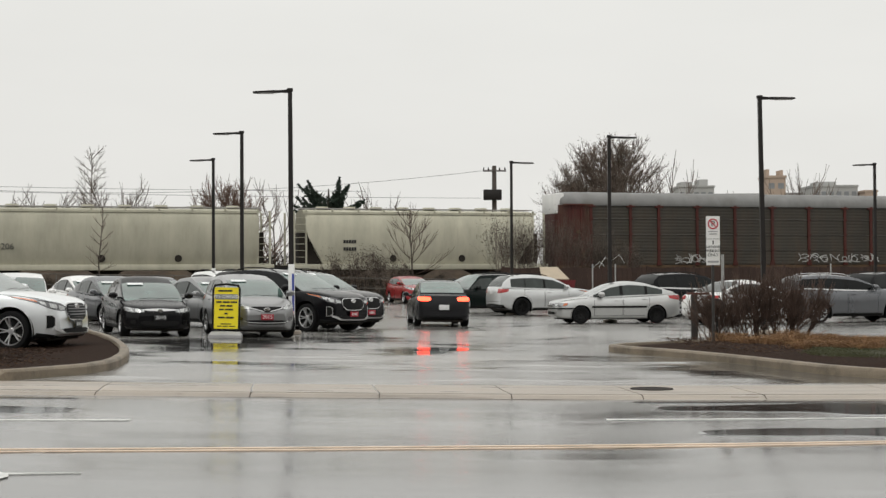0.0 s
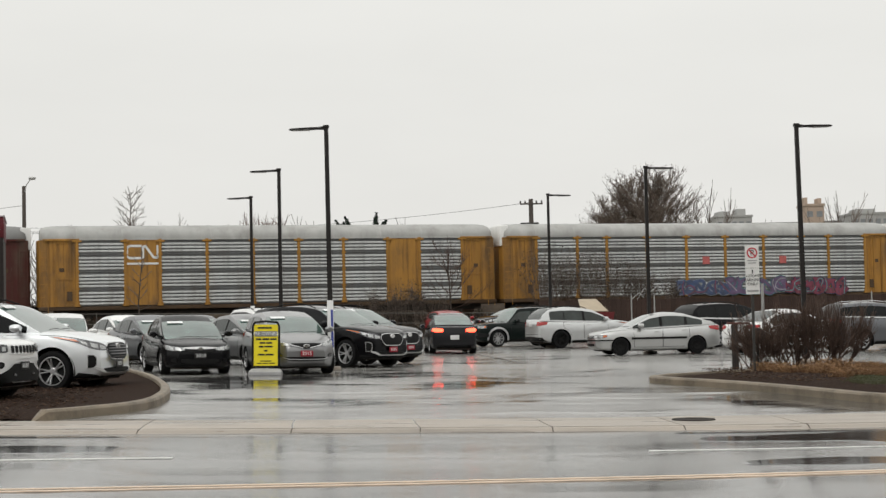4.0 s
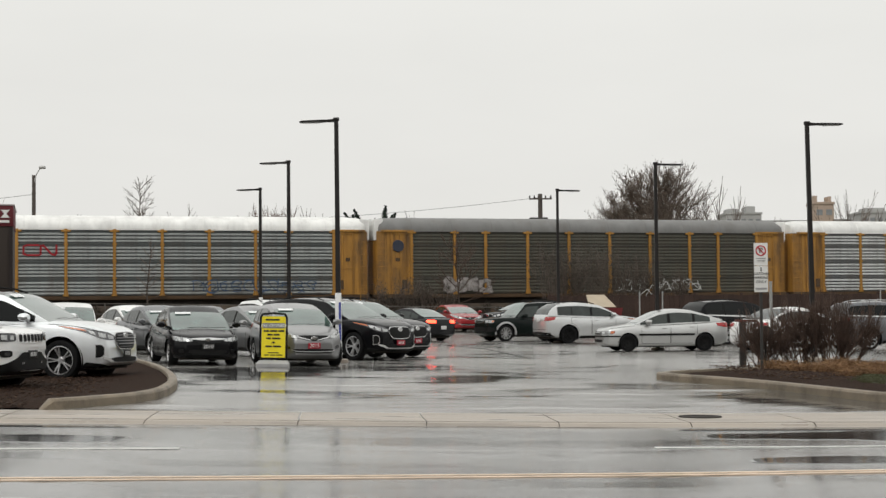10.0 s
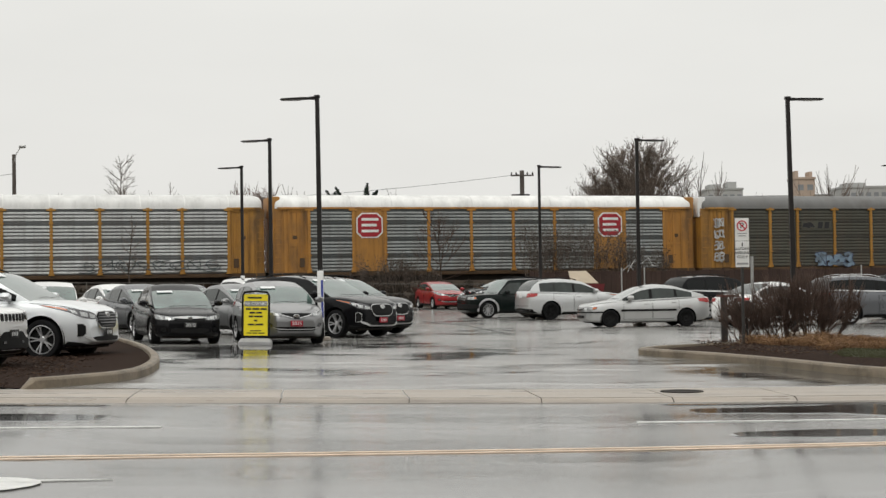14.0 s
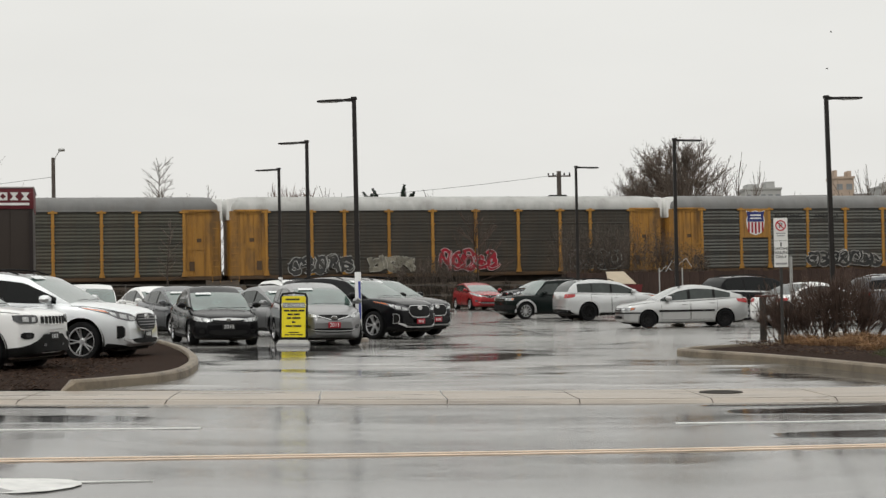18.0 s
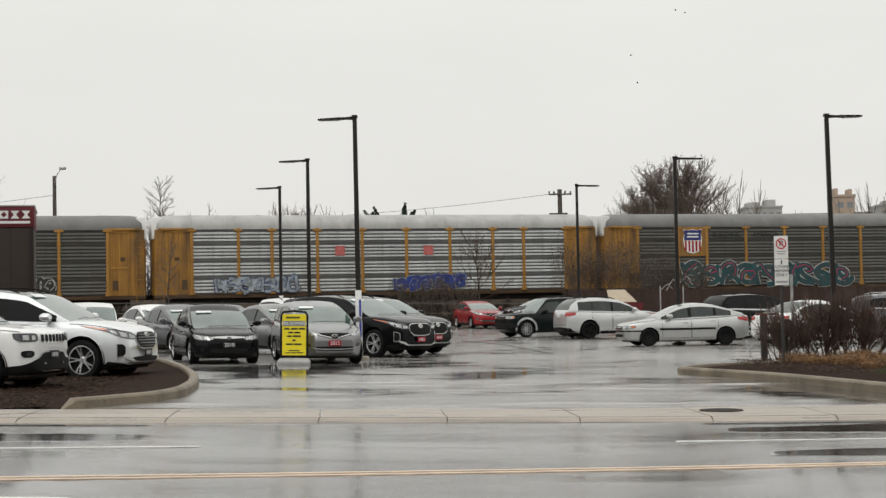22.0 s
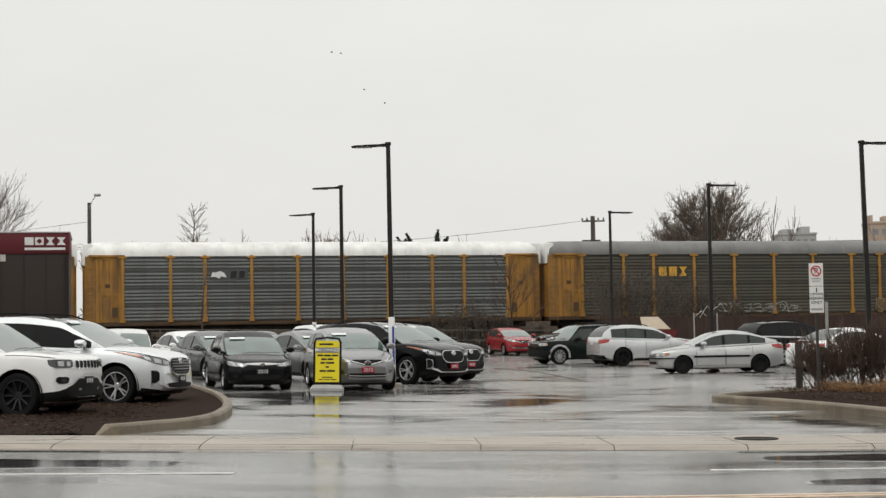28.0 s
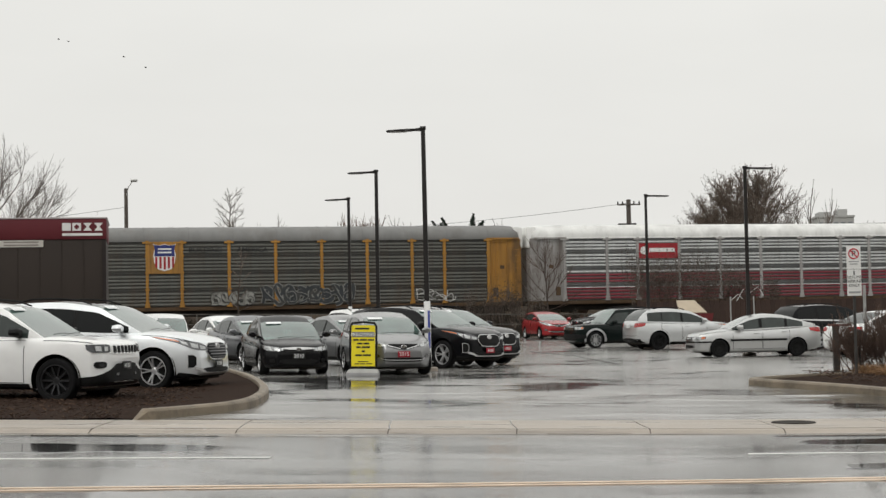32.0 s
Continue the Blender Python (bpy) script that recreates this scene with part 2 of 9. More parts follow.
# ---- mesh helpers ----
def mesh_of(bm, name, material, smooth=True, auto=35):
    me = bpy.data.meshes.new(name)
    bmesh.ops.recalc_face_normals(bm, faces=bm.faces)
    if smooth:
        for f in bm.faces:
            f.smooth = True
        lim = radians(auto)
        for e in bm.edges:
            e.smooth = not (len(e.link_faces) != 2 or e.calc_face_angle(0) > lim)
    bm.to_mesh(me)
    bm.free()
    for m in material if isinstance(material, (list, tuple)) else (material,):
        me.materials.append(m)
    return me


def part(name, bm, material, parent=None, label="", smooth=True):
    """Links a bmesh as one mesh object under a thing or a part."""
    ob = new(name, mesh_of(bm, name, material, smooth) if isinstance(bm, bmesh.types.BMesh) else bm)
    ob.parent = parent
    return tagged(ob, label)


def thing(name, label, category, group="", kind="", m=None):
    ob = new(name)
    ob.empty_display_size = 0.2
    if m is not None:
        ob.matrix_basis = m
    return tagged(ob, label, category, group, kind)


def box(bm, x0, y0, z0, x1, y1, z1, bevel=0.0):
    v = [bm.verts.new(p) for p in ((x0, y0, z0), (x1, y0, z0), (x1, y1, z0), (x0, y1, z0), (x0, y0, z1), (x1, y0, z1), (x1, y1, z1), (x0, y1, z1))]
    fs = [bm.faces.new([v[i] for i in q]) for q in ((3, 2, 1, 0), (4, 5, 6, 7), (0, 1, 5, 4), (1, 2, 6, 5), (2, 3, 7, 6), (3, 0, 4, 7))]
    if bevel:
        es = list({e for f in fs for e in f.edges})
        bmesh.ops.bevel(bm, geom=es, offset=bevel, segments=2, affect="EDGES", profile=0.5)
    return bm


def tube(bm, pts, radii, seg=8, cap=True):
    """A tapered tube along points."""
    pts = [Vector(p) for p in pts]
    rings = []
    for i, p in enumerate(pts):
        d = (pts[min(i + 1, len(pts) - 1)] - pts[max(i - 1, 0)]).normalized()
        a = d.orthogonal().normalized()
        b = d.cross(a)
        r = radii[i] if isinstance(radii, (list, tuple)) else radii
        rings.append([bm.verts.new(p + a * r * math.cos(k * math.tau / seg) + b * r * math.sin(k * math.tau / seg)) for k in range(seg)])
    for r0, r1 in zip(rings, rings[1:]):
        # match the start of the rings so that the tube does not twist
        off = min(range(seg), key=lambda o: (r1[o].co - pts[rings.index(r1)] - (r0[0].co - pts[rings.index(r0)])).length)
        for k in range(seg):
            bm.faces.new((r0[k], r0[(k + 1) % seg], r1[(k + 1 + off) % seg], r1[(k + off) % seg]))
    if cap:
        bm.faces.new(rings[0][::-1])
        bm.faces.new(rings[-1])
    return bm


def lathe(bm, prof, seg=24, axis="y"):
    """A profile of (radius, along) turned round an axis."""
    rings = []
    for r, h in prof:
        ring = []
        for k in range(seg):
            a = k * math.tau / seg
            c, s = r * math.cos(a), r * math.sin(a)
            ring.append(bm.verts.new((c, h, s) if axis == "y" else (c, s, h)))
        rings.append(ring)
    for r0, r1 in zip(rings, rings[1:]):
        for k in range(seg):
            bm.faces.new((r0[k], r0[(k + 1) % seg], r1[(k + 1) % seg], r1[k]))
    return bm


def grid_solid(bm, rows, thick):
    """A sheet of points, rows of equal length, with a second sheet behind it (offsets given by thick, a vector) and closed rims."""
    t = Vector(thick)
    fr = [[bm.verts.new(p) for p in r] for r in rows]
    bk = [[bm.verts.new(Vector(p) + t) for p in r] for r in rows]
    nr, nc = len(rows), len(rows[0])
    for i in range(nr - 1):
        for j in range(nc - 1):
            bm.faces.new((fr[i][j], fr[i][j + 1], fr[i + 1][j + 1], fr[i + 1][j]))
            bm.faces.new((bk[i][j], bk[i + 1][j], bk[i + 1][j + 1], bk[i][j + 1]))
    for i in range(nr - 1):
        bm.faces.new((fr[i][0], fr[i + 1][0], bk[i + 1][0], bk[i][0]))
        bm.faces.new((fr[i][-1], bk[i][-1], bk[i + 1][-1], fr[i + 1][-1]))
    for j in range(nc - 1):
        bm.faces.new((fr[0][j], bk[0][j], bk[0][j + 1], fr[0][j + 1]))
        bm.faces.new((fr[-1][j], fr[-1][j + 1], bk[-1][j + 1], bk[-1][j]))
    return bm


def slab(bm, outline, z0, z1):
    """A prism over a plan outline."""
    lo = [bm.verts.new((x, y, z0)) for x, y in outline]
    hi = [bm.verts.new((x, y, z1)) for x, y in outline]
    bm.faces.new(lo[::-1])
    bm.faces.new(hi)
    k = len(outline)
    for i in range(k):
        bm.faces.new((lo[i], lo[(i + 1) % k], hi[(i + 1) % k], hi[i]))
    return bm


def lift(x, y=0.0):
    """The height of the lot: it falls gently from one side to the other and rises at the far end."""
    s = 1.5
    far = min(1.0, max(0.0, (y - 77) / 6.0))
    dip = min(1.0, max(0.0, (y - 34.5) / 6.0))
    return 0.018 * s * math.log1p(math.exp((3.0 - x) / s)) + 0.24 * far * far * (3 - 2 * far) - 0.05 * dip * dip * (3 - 2 * dip)


def rest(x, y, rz=0.0, dz=0.0):
    """A pose on the lot, leaning with its fall."""
    e = 0.5
    gx, gy = (lift(x + e, y) - lift(x - e, y)) / (2 * e), (lift(x, y + e) - lift(x, y - e)) / (2 * e)
    n = Vector((-gx, -gy, 1)).normalized()
    tilt = Vector((0, 0, 1)).rotation_difference(n).to_matrix().to_4x4()
    return Matrix.Translation((x, y, lift(x, y) + dz)) @ tilt @ pose(0, 0, 0, 0, 0, rz)


def drape(bm, xs, ys, h):
    v = [[bm.verts.new((x, y, h(x, y))) for x in xs] for y in ys]
    for i in range(len(ys) - 1):
        for j in range(len(xs) - 1):
            bm.faces.new((v[i][j], v[i][j + 1], v[i + 1][j + 1], v[i + 1][j]))
    return bm


def span(a, b, n):
    return [a + (b - a) * i / n for i in range(n + 1)]


def text_mesh(body, size, depth=0.004):
    cu = bpy.data.curves.new("lettering", "FONT")
    cu.body, cu.size, cu.extrude, cu.align_x, cu.align_y = body, size, depth, "CENTER", "CENTER"
    ob = bpy.data.objects.new("lettering", cu)
    me = bpy.data.meshes.new_from_object(ob)
    bpy.data.objects.remove(ob)
    bpy.data.curves.remove(cu)
    me.materials.clear()
    return me


def lettering(body, size, material, parent, m, name="lettering", depth=0.004):
    me = text_mesh(body, size, depth)
    me.materials.append(material)
    ob = new(name, me)
    ob.parent = parent
    ob.matrix_basis = m
    return ob


UPRIGHT = pose(0, 0, 0, 90, 0, 0)


# ---- the ground: road, pavement, lot, beds, railway bank ----
def kerb_line(x):
    return 19.75 + 0.03 * x


CROWN_Y, LOW_Y, CROSSFALL = 11.0, 15.0, 0.0175


def road_z(x, y):
    """The road falls from its crown to the kerb, less so before the entrance."""
    side = 1 / (1 + math.exp(min(60.0, (abs(x + 0.55) - 2.75) * 6)))
    shoulder = 0.016 * side * (min(0.0, LOW_Y - kerb_line(x)) + max(0.0, y - LOW_Y))
    return lift(x, 0) - 0.05 + shoulder + CROSSFALL * (max(0.0, kerb_line(x) - max(y, CROWN_Y)) - max(0.0, CROWN_Y - y) * 0.55)


def on_road(x, y):
    """Moves a plan point of the level road to the cambered one."""
    k = 1.0
    for _ in range(6):
        k = (1.47 - road_z(x * k, y * k)) / (1.52 - lift(x, 0))
    return x * k, y * k


xs_far = [-1500, -500, -200, -90] + span(-45, 45, 45) + [90, 200, 500, 1500]
bm = bmesh.new()
ys_far = [-300, -60, -20, -5, 5, 15, 25, 40, 60, 78, 80, 82, 84, 86, 90, 95, 110, 140, 200, 400, 900, 2500]
drape(bm, xs_far, ys_far, lambda x, y: lift(max(-60, min(60, x)), y) - 0.32)
tagged(part("ground", bm, M_FIELD), "dull brown winter ground reaching the horizon", "ground", kind="structure")

bm = bmesh.new()
xs = [-120, -80, -50] + span(-30, 30, 240) + [50, 80, 120]
rows = []
for i in range(71):
    rows.append(i / 70)
v = [[bm.verts.new((x, -6 + (kerb_line(x) - 0.02 + 6) * r, road_z(x, -6 + (kerb_line(x) - 0.02 + 6) * r))) for x in xs] for r in rows]
for i in range(len(rows) - 1):
    for j in range(len(xs) - 1):
        bm.faces.new((v[i][j], v[i][j + 1], v[i + 1][j + 1], v[i + 1][j]))
road = tagged(part("road", bm, M_ROAD), "rain-wet grey asphalt road with standing water", "road", kind="structure")

# the far pavement behind the camera
bm = bmesh.new()
drape(bm, xs, [-14, -10, -6], lambda x, y: road_z(x, y) + 0.10)
tagged(part("pavement", bm, M_CONC), "wet concrete pavement on the near side of the road", "pavement", kind="structure")

# gutter and kerb under the pavement that crosses the entrance
bm = bmesh.new()
v0, v1, v2, v3 = [], [], [], []
for x in xs:
    k, z = kerb_line(x), lift(x)
    v0.append(bm.verts.new((x, k - 0.10, z - 0.047)))
    v1.append(bm.verts.new((x, k - 0.02, z - 0.036)))
    v2.append(bm.verts.new((x, k + 0.03, z - 0.014)))
    v3.append(bm.verts.new((x, k + 0.16, z - 0.004)))
for a, b in ((v0, v1), (v1, v2), (v2, v3)):
    for j in range(len(xs) - 1):
        bm.faces.new((a[j], a[j + 1], b[j + 1], b[j]))
tagged(part("kerb", bm, M_CONC), "low wet concrete kerb and gutter along the road", "kerb", kind="structure")

# concrete pavement slabs over the entrance
walk_ob = tagged(new("pavement"), "wet beige concrete pavement crossing the entrance", "pavement", kind="structure")
joints = [-40, -30, -22, -16, -11.6, -7.6, -5.9, -4.05, -2.15, -0.55, 1.1, 2.75, 4.3, 6.2, 8.2, 10.5, 14, 20, 30, 40]
for a, b in zip(joints, joints[1:]):
    bm = bmesh.new()
    g = 0.012
    pts = []
    for x in span(a + g, b - g, 3):
        k = kerb_line(x)
        skew = -0.10
        pts.append([(x, k + 0.17, lift(x)), (x + skew * 0.7, k + 0.8, lift(x) + 0.003), (x + skew * 1.4, k + 1.72 + 0.03 * max(0, x), lift(x) + 0.004)])
    grid_solid(bm, pts, (0, 0, -0.12))
    part("slab", bm, M_CONC, walk_ob)

M_JOINT = mat("joint_dirt", (0.07, 0.06, 0.05), 0.9, spec=0.1, scale=9, vary=0.3)
for x in joints[2:-2]:
    k, z = kerb_line(x), lift(x)
    bm = bmesh.new()
    grid_solid(bm, [[(x + d, k - 0.08, z - 0.040), (x + d, k - 0.02, z - 0.032), (x + d, k + 0.03, z - 0.010), (x + d, k + 0.16, z + 0.001)] for d in (-0.006, 0.006)], (0, 0, -0.004))
    part("kerb_joint", bm, M_JOINT, walk_ob)

# the lot
bm = bmesh.new()
lxs = [-110, -70, -45] + span(-30, 30, 60) + [45, 70, 110]
lys = [0.0] + span(0.03, 1.0, 60)
v = []
for r in lys:
    v.append([bm.verts.new((x, (kerb_line(x) + 0.165) + (89.5 + 0.3 * max(-40, min(40, x)) * 0.6 - kerb_line(x)) * r,
                            lift(x, (kerb_line(x)) + (89.5 + 0.3 * max(-40, min(40, x)) * 0.6 - kerb_line(x)) * r) - 0.006)) for x in lxs])
for i in range(len(lys) - 1):
    for j in range(len(lxs) - 1):
        bm.faces.new((v[i][j], v[i][j + 1], v[i + 1][j + 1], v[i + 1][j]))
lot = tagged(part("car_park", bm, M_LOT), "rain-wet dark asphalt car park with puddles", "car park", kind="structure")

# the track bed: a bank that rises behind the lot
TRACK_Y, TRACK_SLOPE = 100.5, 0.30
TRACK_TURN = math.degrees(math.atan(TRACK_SLOPE))
RAIL_Z = 1.42
track = Matrix.Translation((0, TRACK_Y, 0)) @ pose(0, 0, 0, 0, 0, TRACK_TURN)
rng = random.Random(4)
bm = bmesh.new()
prof = [(-12.5, -0.15), (-9.5, 0.25), (-7.0, 0.75), (-4.6, 1.12), (-3.2, 1.18), (-2.4, 1.3), (2.4, 1.3), (4, 1.1), (6, 2.3), (9, 2.6), (13, 1.6), (17, -0.2)]
sx = span(-160, 260, 210)
v = [[bm.verts.new((x, y + rng.uniform(-.15, .15), z + rng.uniform(-.06, .06))) for x in sx] for y, z in prof]
for i in range(len(prof) - 1):
    for j in range(len(sx) - 1):
        bm.faces.new((v[i][j], v[i][j + 1], v[i + 1][j + 1], v[i + 1][j]))
bank = tagged(part("railway_bank", bm, M_SOIL), "bare brown earth bank carrying the railway", "bank", kind="structure")
bank.matrix_basis = track
M_RAIL = mat("rail_steel", (0.12, 0.08, 0.06), 0.5, metal=0.6, scale=3, vary=0.3)
for y in (-0.72, 0.72):
    bm = bmesh.new()
    box(bm, -160, y - 0.035, 1.28, 260, y + 0.035, RAIL_Z)
    r = tagged(part("rail", bm, M_RAIL), "rust-brown steel rail on the track bed", "rail", kind="structure")
    r.matrix_basis = track


# ---- painted lines ----
def stripe(x0, x1, y0, slope, w, material, w1=None):
    bm = bmesh.new()
    rows = []
    for x in span(x0, x1, max(2, int((x1 - x0) / 0.4))):
        ww = w if w1 is None else w + (w1 - w) * (x - x0) / (x1 - x0)
        y = y0 + slope * x
        qx, qy = on_road(x, y)
        ww *= qy / y
        rows.append([(qx, yy, road_z(qx, yy) + 0.009) for yy in (qy - ww / 2, qy + ww / 2)])
    grid_solid(bm, rows, (0, 0, -0.008))
    return tagged(part("road_marking", bm, material), "worn painted line on the wet road", "road marking", kind="structure")


stripe(-60, 60, 13.80, 0.163, 0.085, M_YLINE)
stripe(-60, 60, 13.98, 0.160, 0.085, M_YLINE)
stripe(-24, -3.0, 16.64, 0.127, 0.11, M_WLINE)
stripe(1.95, 24, 16.69, 0.09, 0.10, M_WLINE)
stripe(-3.3, -2.55, 12.24, 0.155, 0.10, M_WLINE, 0.012)
bm = bmesh.new()
arrow = [(-6.5, 0.06), (-6.5, -0.8), (-3.35, -0.8), (-3.16, -0.7), (-3.05, -0.52), (-3.02, -0.34), (-3.08, -0.17), (-3.2, -0.04), (-3.4, 0.05), (-3.8, 0.08)]
slab(bm, [on_road(x, 12.40 + 0.155 * x + y) for x, y in arrow], 0, 0.003)
for vv in bm.verts:
    vv.co.z += road_z(vv.co.x, vv.co.y) + 0.009
tagged(part("road_arrow", bm, M_WLINE, smooth=False), "white painted lane arrow on the wet road", "road marking", kind="structure")


# ---- kerbed beds ----
def bed(outline, name, label, sunk, heap):
    """A kerb of rounded concrete along a plan outline, and the earth inside it."""
    k = len(outline)
    bm = bmesh.new()
    cx, cy = sum(p[0] for p in outline) / k, sum(p[1] for p in outline) / k
    inner = []
    for i, (x, y) in enumerate(outline):
        a, b = Vector(outline[i - 1]), Vector(outline[(i + 1) % k])
        d = (b - a).normalized()
        nrm = Vector((-d.y, d.x))
        inner.append((Vector((x, y)), nrm))
    secs = [(0, -0.02), (0.0, 0.105), (0.025, 0.138), (0.07, 0.15), (0.15, 0.145), (0.17, 0.115), (0.17, 0.0)]
    rings = [[bm.verts.new((p.x + n.x * o, p.y + n.y * o, lift(p.x, p.y) + (z if not sunk(p) else min(z, 0.0) - 0.06))) for p, n in inner] for o, z in secs]
    for r0, r1 in zip(rings, rings[1:]):
        for i in range(k):
            bm.faces.new((r0[i], r0[(i + 1) % k], r1[(i + 1) % k], r1[i]))
    kerb = tagged(part("kerb", bm, M_KERB), "weathered concrete kerb round a planted bed", "kerb", kind="structure")
    bm = bmesh.new()
    ring0 = [Vector((p.x + n.x * 0.165, p.y + n.y * 0.165)) for p, n in inner]
    levels = [0, 0.06, 0.14, 0.3, 0.55, 0.8, 1.0]
    rg = random.Random(9)
    prev = None
    for lv in levels:
        ring = []
        for p in ring0:
            q = p.lerp(Vector((cx, cy)), lv)
            ring.append(bm.verts.new((q.x, q.y, lift(q.x, q.y) + (0.08 if not sunk(p) else 0.012) * (1 - min(1, lv * 4)) + heap * math.sin(min(1, lv * 4) * math.pi / 2) + rg.uniform(-.008, .012))))
            if lv == 1.0:
                break
        if prev:
            for i in range(k):
                if lv == 1.0:
                    bm.faces.new((prev[i], prev[(i + 1) % k], ring[0]))
                else:
                    bm.faces.new((prev[i], prev[(i + 1) % k], ring[(i + 1) % k], ring[i]))
        prev = ring
    return kerb, tagged(part(name, bm, M_MULCH), label, "planting bed", kind="structure")


def rounded(points, it=2):
    for _ in range(it):
        out = []
        for i, p in enumerate(points):
            q = points[(i + 1) % len(points)]
            out += [(p[0] * .75 + q[0] * .25, p[1] * .75 + q[1] * .25), (p[0] * .25 + q[0] * .75, p[1] * .25 + q[1] * .75)]
        points = out
    return points


bed(rounded([(-30, 20.55), (-14, 21.0), (-7.0, 21.22), (-6.3, 21.24), (-5.72, 21.3), (-5.42, 21.8), (-5.15, 22.45), (-4.86, 23.1), (-4.72, 24.4), (-4.9, 26.2), (-5.1, 27.6), (-5.58, 30.0), (-6.42, 33.3), (-7.35, 36.4), (-8.6, 40.6), (-14, 41.5), (-30, 41.5)], 1),
    "mulch_bed", "dark brown wet bark mulch bed inside a kerb", lambda p: p.x < -5.75 and p.y < 21.6, 0.014)
bed(rounded([(3.7, 32.4), (3.95, 31.2), (4.78, 29.5), (5.42, 27.4), (5.86, 25.5), (6.18, 24.1), (7.0, 22.7), (14, 22.5), (30, 23.4), (30, 36), (14, 36.5), (8, 36), (5.5, 34.2)], 1),
    "planting_bed", "brown mulched bed with dry grasses and shrubs", lambda p: False, 0.17)


# ---- standing water: along the gutter and in the worn lane ----
M_WATER = mat("standing_water", (0.03, 0.03, 0.03), 0.075, scale=1.2, vary=0.3, bump=0.012, fine=2.2, rough_vary=0.03, spec=0.5, stretch=(0.35, 1.6, 1))


def puddle(x0, x1, mid, half, seed, rise=0.005, n=90):
    """A thin sheet of water with ragged edges along a line."""
    rg = random.Random(seed)
    ph = [rg.uniform(0, 6.3) for _ in range(6)]
    bm = bmesh.new()
    rows = []
    for i in range(n + 1):
        x = x0 + (x1 - x0) * i / n
        endk = math.sin(math.pi * min(1, max(0, i / n))) ** 0.35
        wob = lambda k: 0.5 * math.sin(x * 1.1 + ph[k]) + 0.3 * math.sin(x * 2.7 + ph[k + 1]) + 0.2 * math.sin(x * 6.3 + ph[k + 2])
        hi = half * endk * (1 + 0.35 * wob(0)) + 0.004
        lo = half * endk * (1 + 0.45 * wob(3)) + 0.004
        y = mid(x)
        shore = ((y - lo, -0.003), (y - lo * 0.86, rise), (y, rise), (y + hi * 0.86, rise), (y + hi, -0.003))
        pts = [(*on_road(x, yy), up) for yy, up in shore]
        rows.append([(qx, qy, road_z(qx, qy) + (up if 0 < i < n else -0.003)) for qx, qy, up in pts])
    grid_solid(bm, rows, (0, 0, -0.012))
    return tagged(part("puddle", bm, M_WATER, smooth=False), "shallow rain puddle mirroring the train and sky", "puddle", kind="structure")


puddle(-30, -4.1, lambda x: kerb_line(x) - 0.52, 0.34, 1, 0.008, n=240)
puddle(2.5, 30, lambda x: kerb_line(x) - 0.46, 0.33, 9, 0.008, n=240)
puddle(-20, -3.7, lambda x: 17.4 + 0.01 * x, 0.86, 2, n=120)
puddle(2.7, 14, lambda x: 18.3 + 0.03 * x, 1.02, 4, n=160)
puddle(2.65, 22, lambda x: 15.2 + 0.09 * x, 0.8, 6, n=200)
# an open crack across the aisle
bm = bmesh.new()
rg = random.Random(21)
rows = []
marks = [(-1.16, 64.47), (-0.23, 60.74), (0.51, 58.24), (1.2, 52.26), (1.8, 47.4)]
for (ax, ay), (bx, by) in zip(marks, marks[1:]):
    for u in span(0, 1, 7)[:-1]:
        x, y = ax + (bx - ax) * u + rg.uniform(-.05, .05), ay + (by - ay) * u + rg.uniform(-.12, .12)
        w = rg.uniform(0.10, 0.28)
        rows.append([(x, y - w, lift(x, y) + 0.002), (x, y + w, lift(x, y) + 0.002)])
grid_solid(bm, rows, (0, 0, -0.004))
tagged(part("crack", bm, mat("crack_fill", (0.012, 0.011, 0.01), 0.9, spec=0.1, scale=5, vary=0.3)), "ragged dark crack in the wet asphalt", "crack", kind="structure")
# unseen blocks added behind the camera to darken reflections and upright faces
M_BLOCKER = mat("blocker_dull", (0.13, 0.115, 0.10), 0.85, scale=0.4, vary=0.25)
bm = bmesh.new()
for x0, x1, h in ((-95, -60, 7.5), (-58, -20, 9.5), (-18, 12, 7.0), (14, 50, 10.0), (52, 95, 8.0)):
    box(bm, x0, -27, -0.2, x1, -16, h)
tagged(part("wall_south", bm, M_BLOCKER, smooth=False), "unseen dull blocks added behind the camera to darken reflections", "wall", kind="structure")


# ---- the freight train ----
CAR_PITCH = 28.4
WIDE, NARROW, ENDS = 2.72, 1.98, 2.2
BAYS = (WIDE, NARROW, WIDE, WIDE, WIDE, WIDE, WIDE, NARROW, WIDE)
M_UNDER = mat("underframe_grime", (0.022, 0.018, 0.014), 0.85, scale=2, vary=0.4)
M_GRIME = (0.09, 0.065, 0.045)


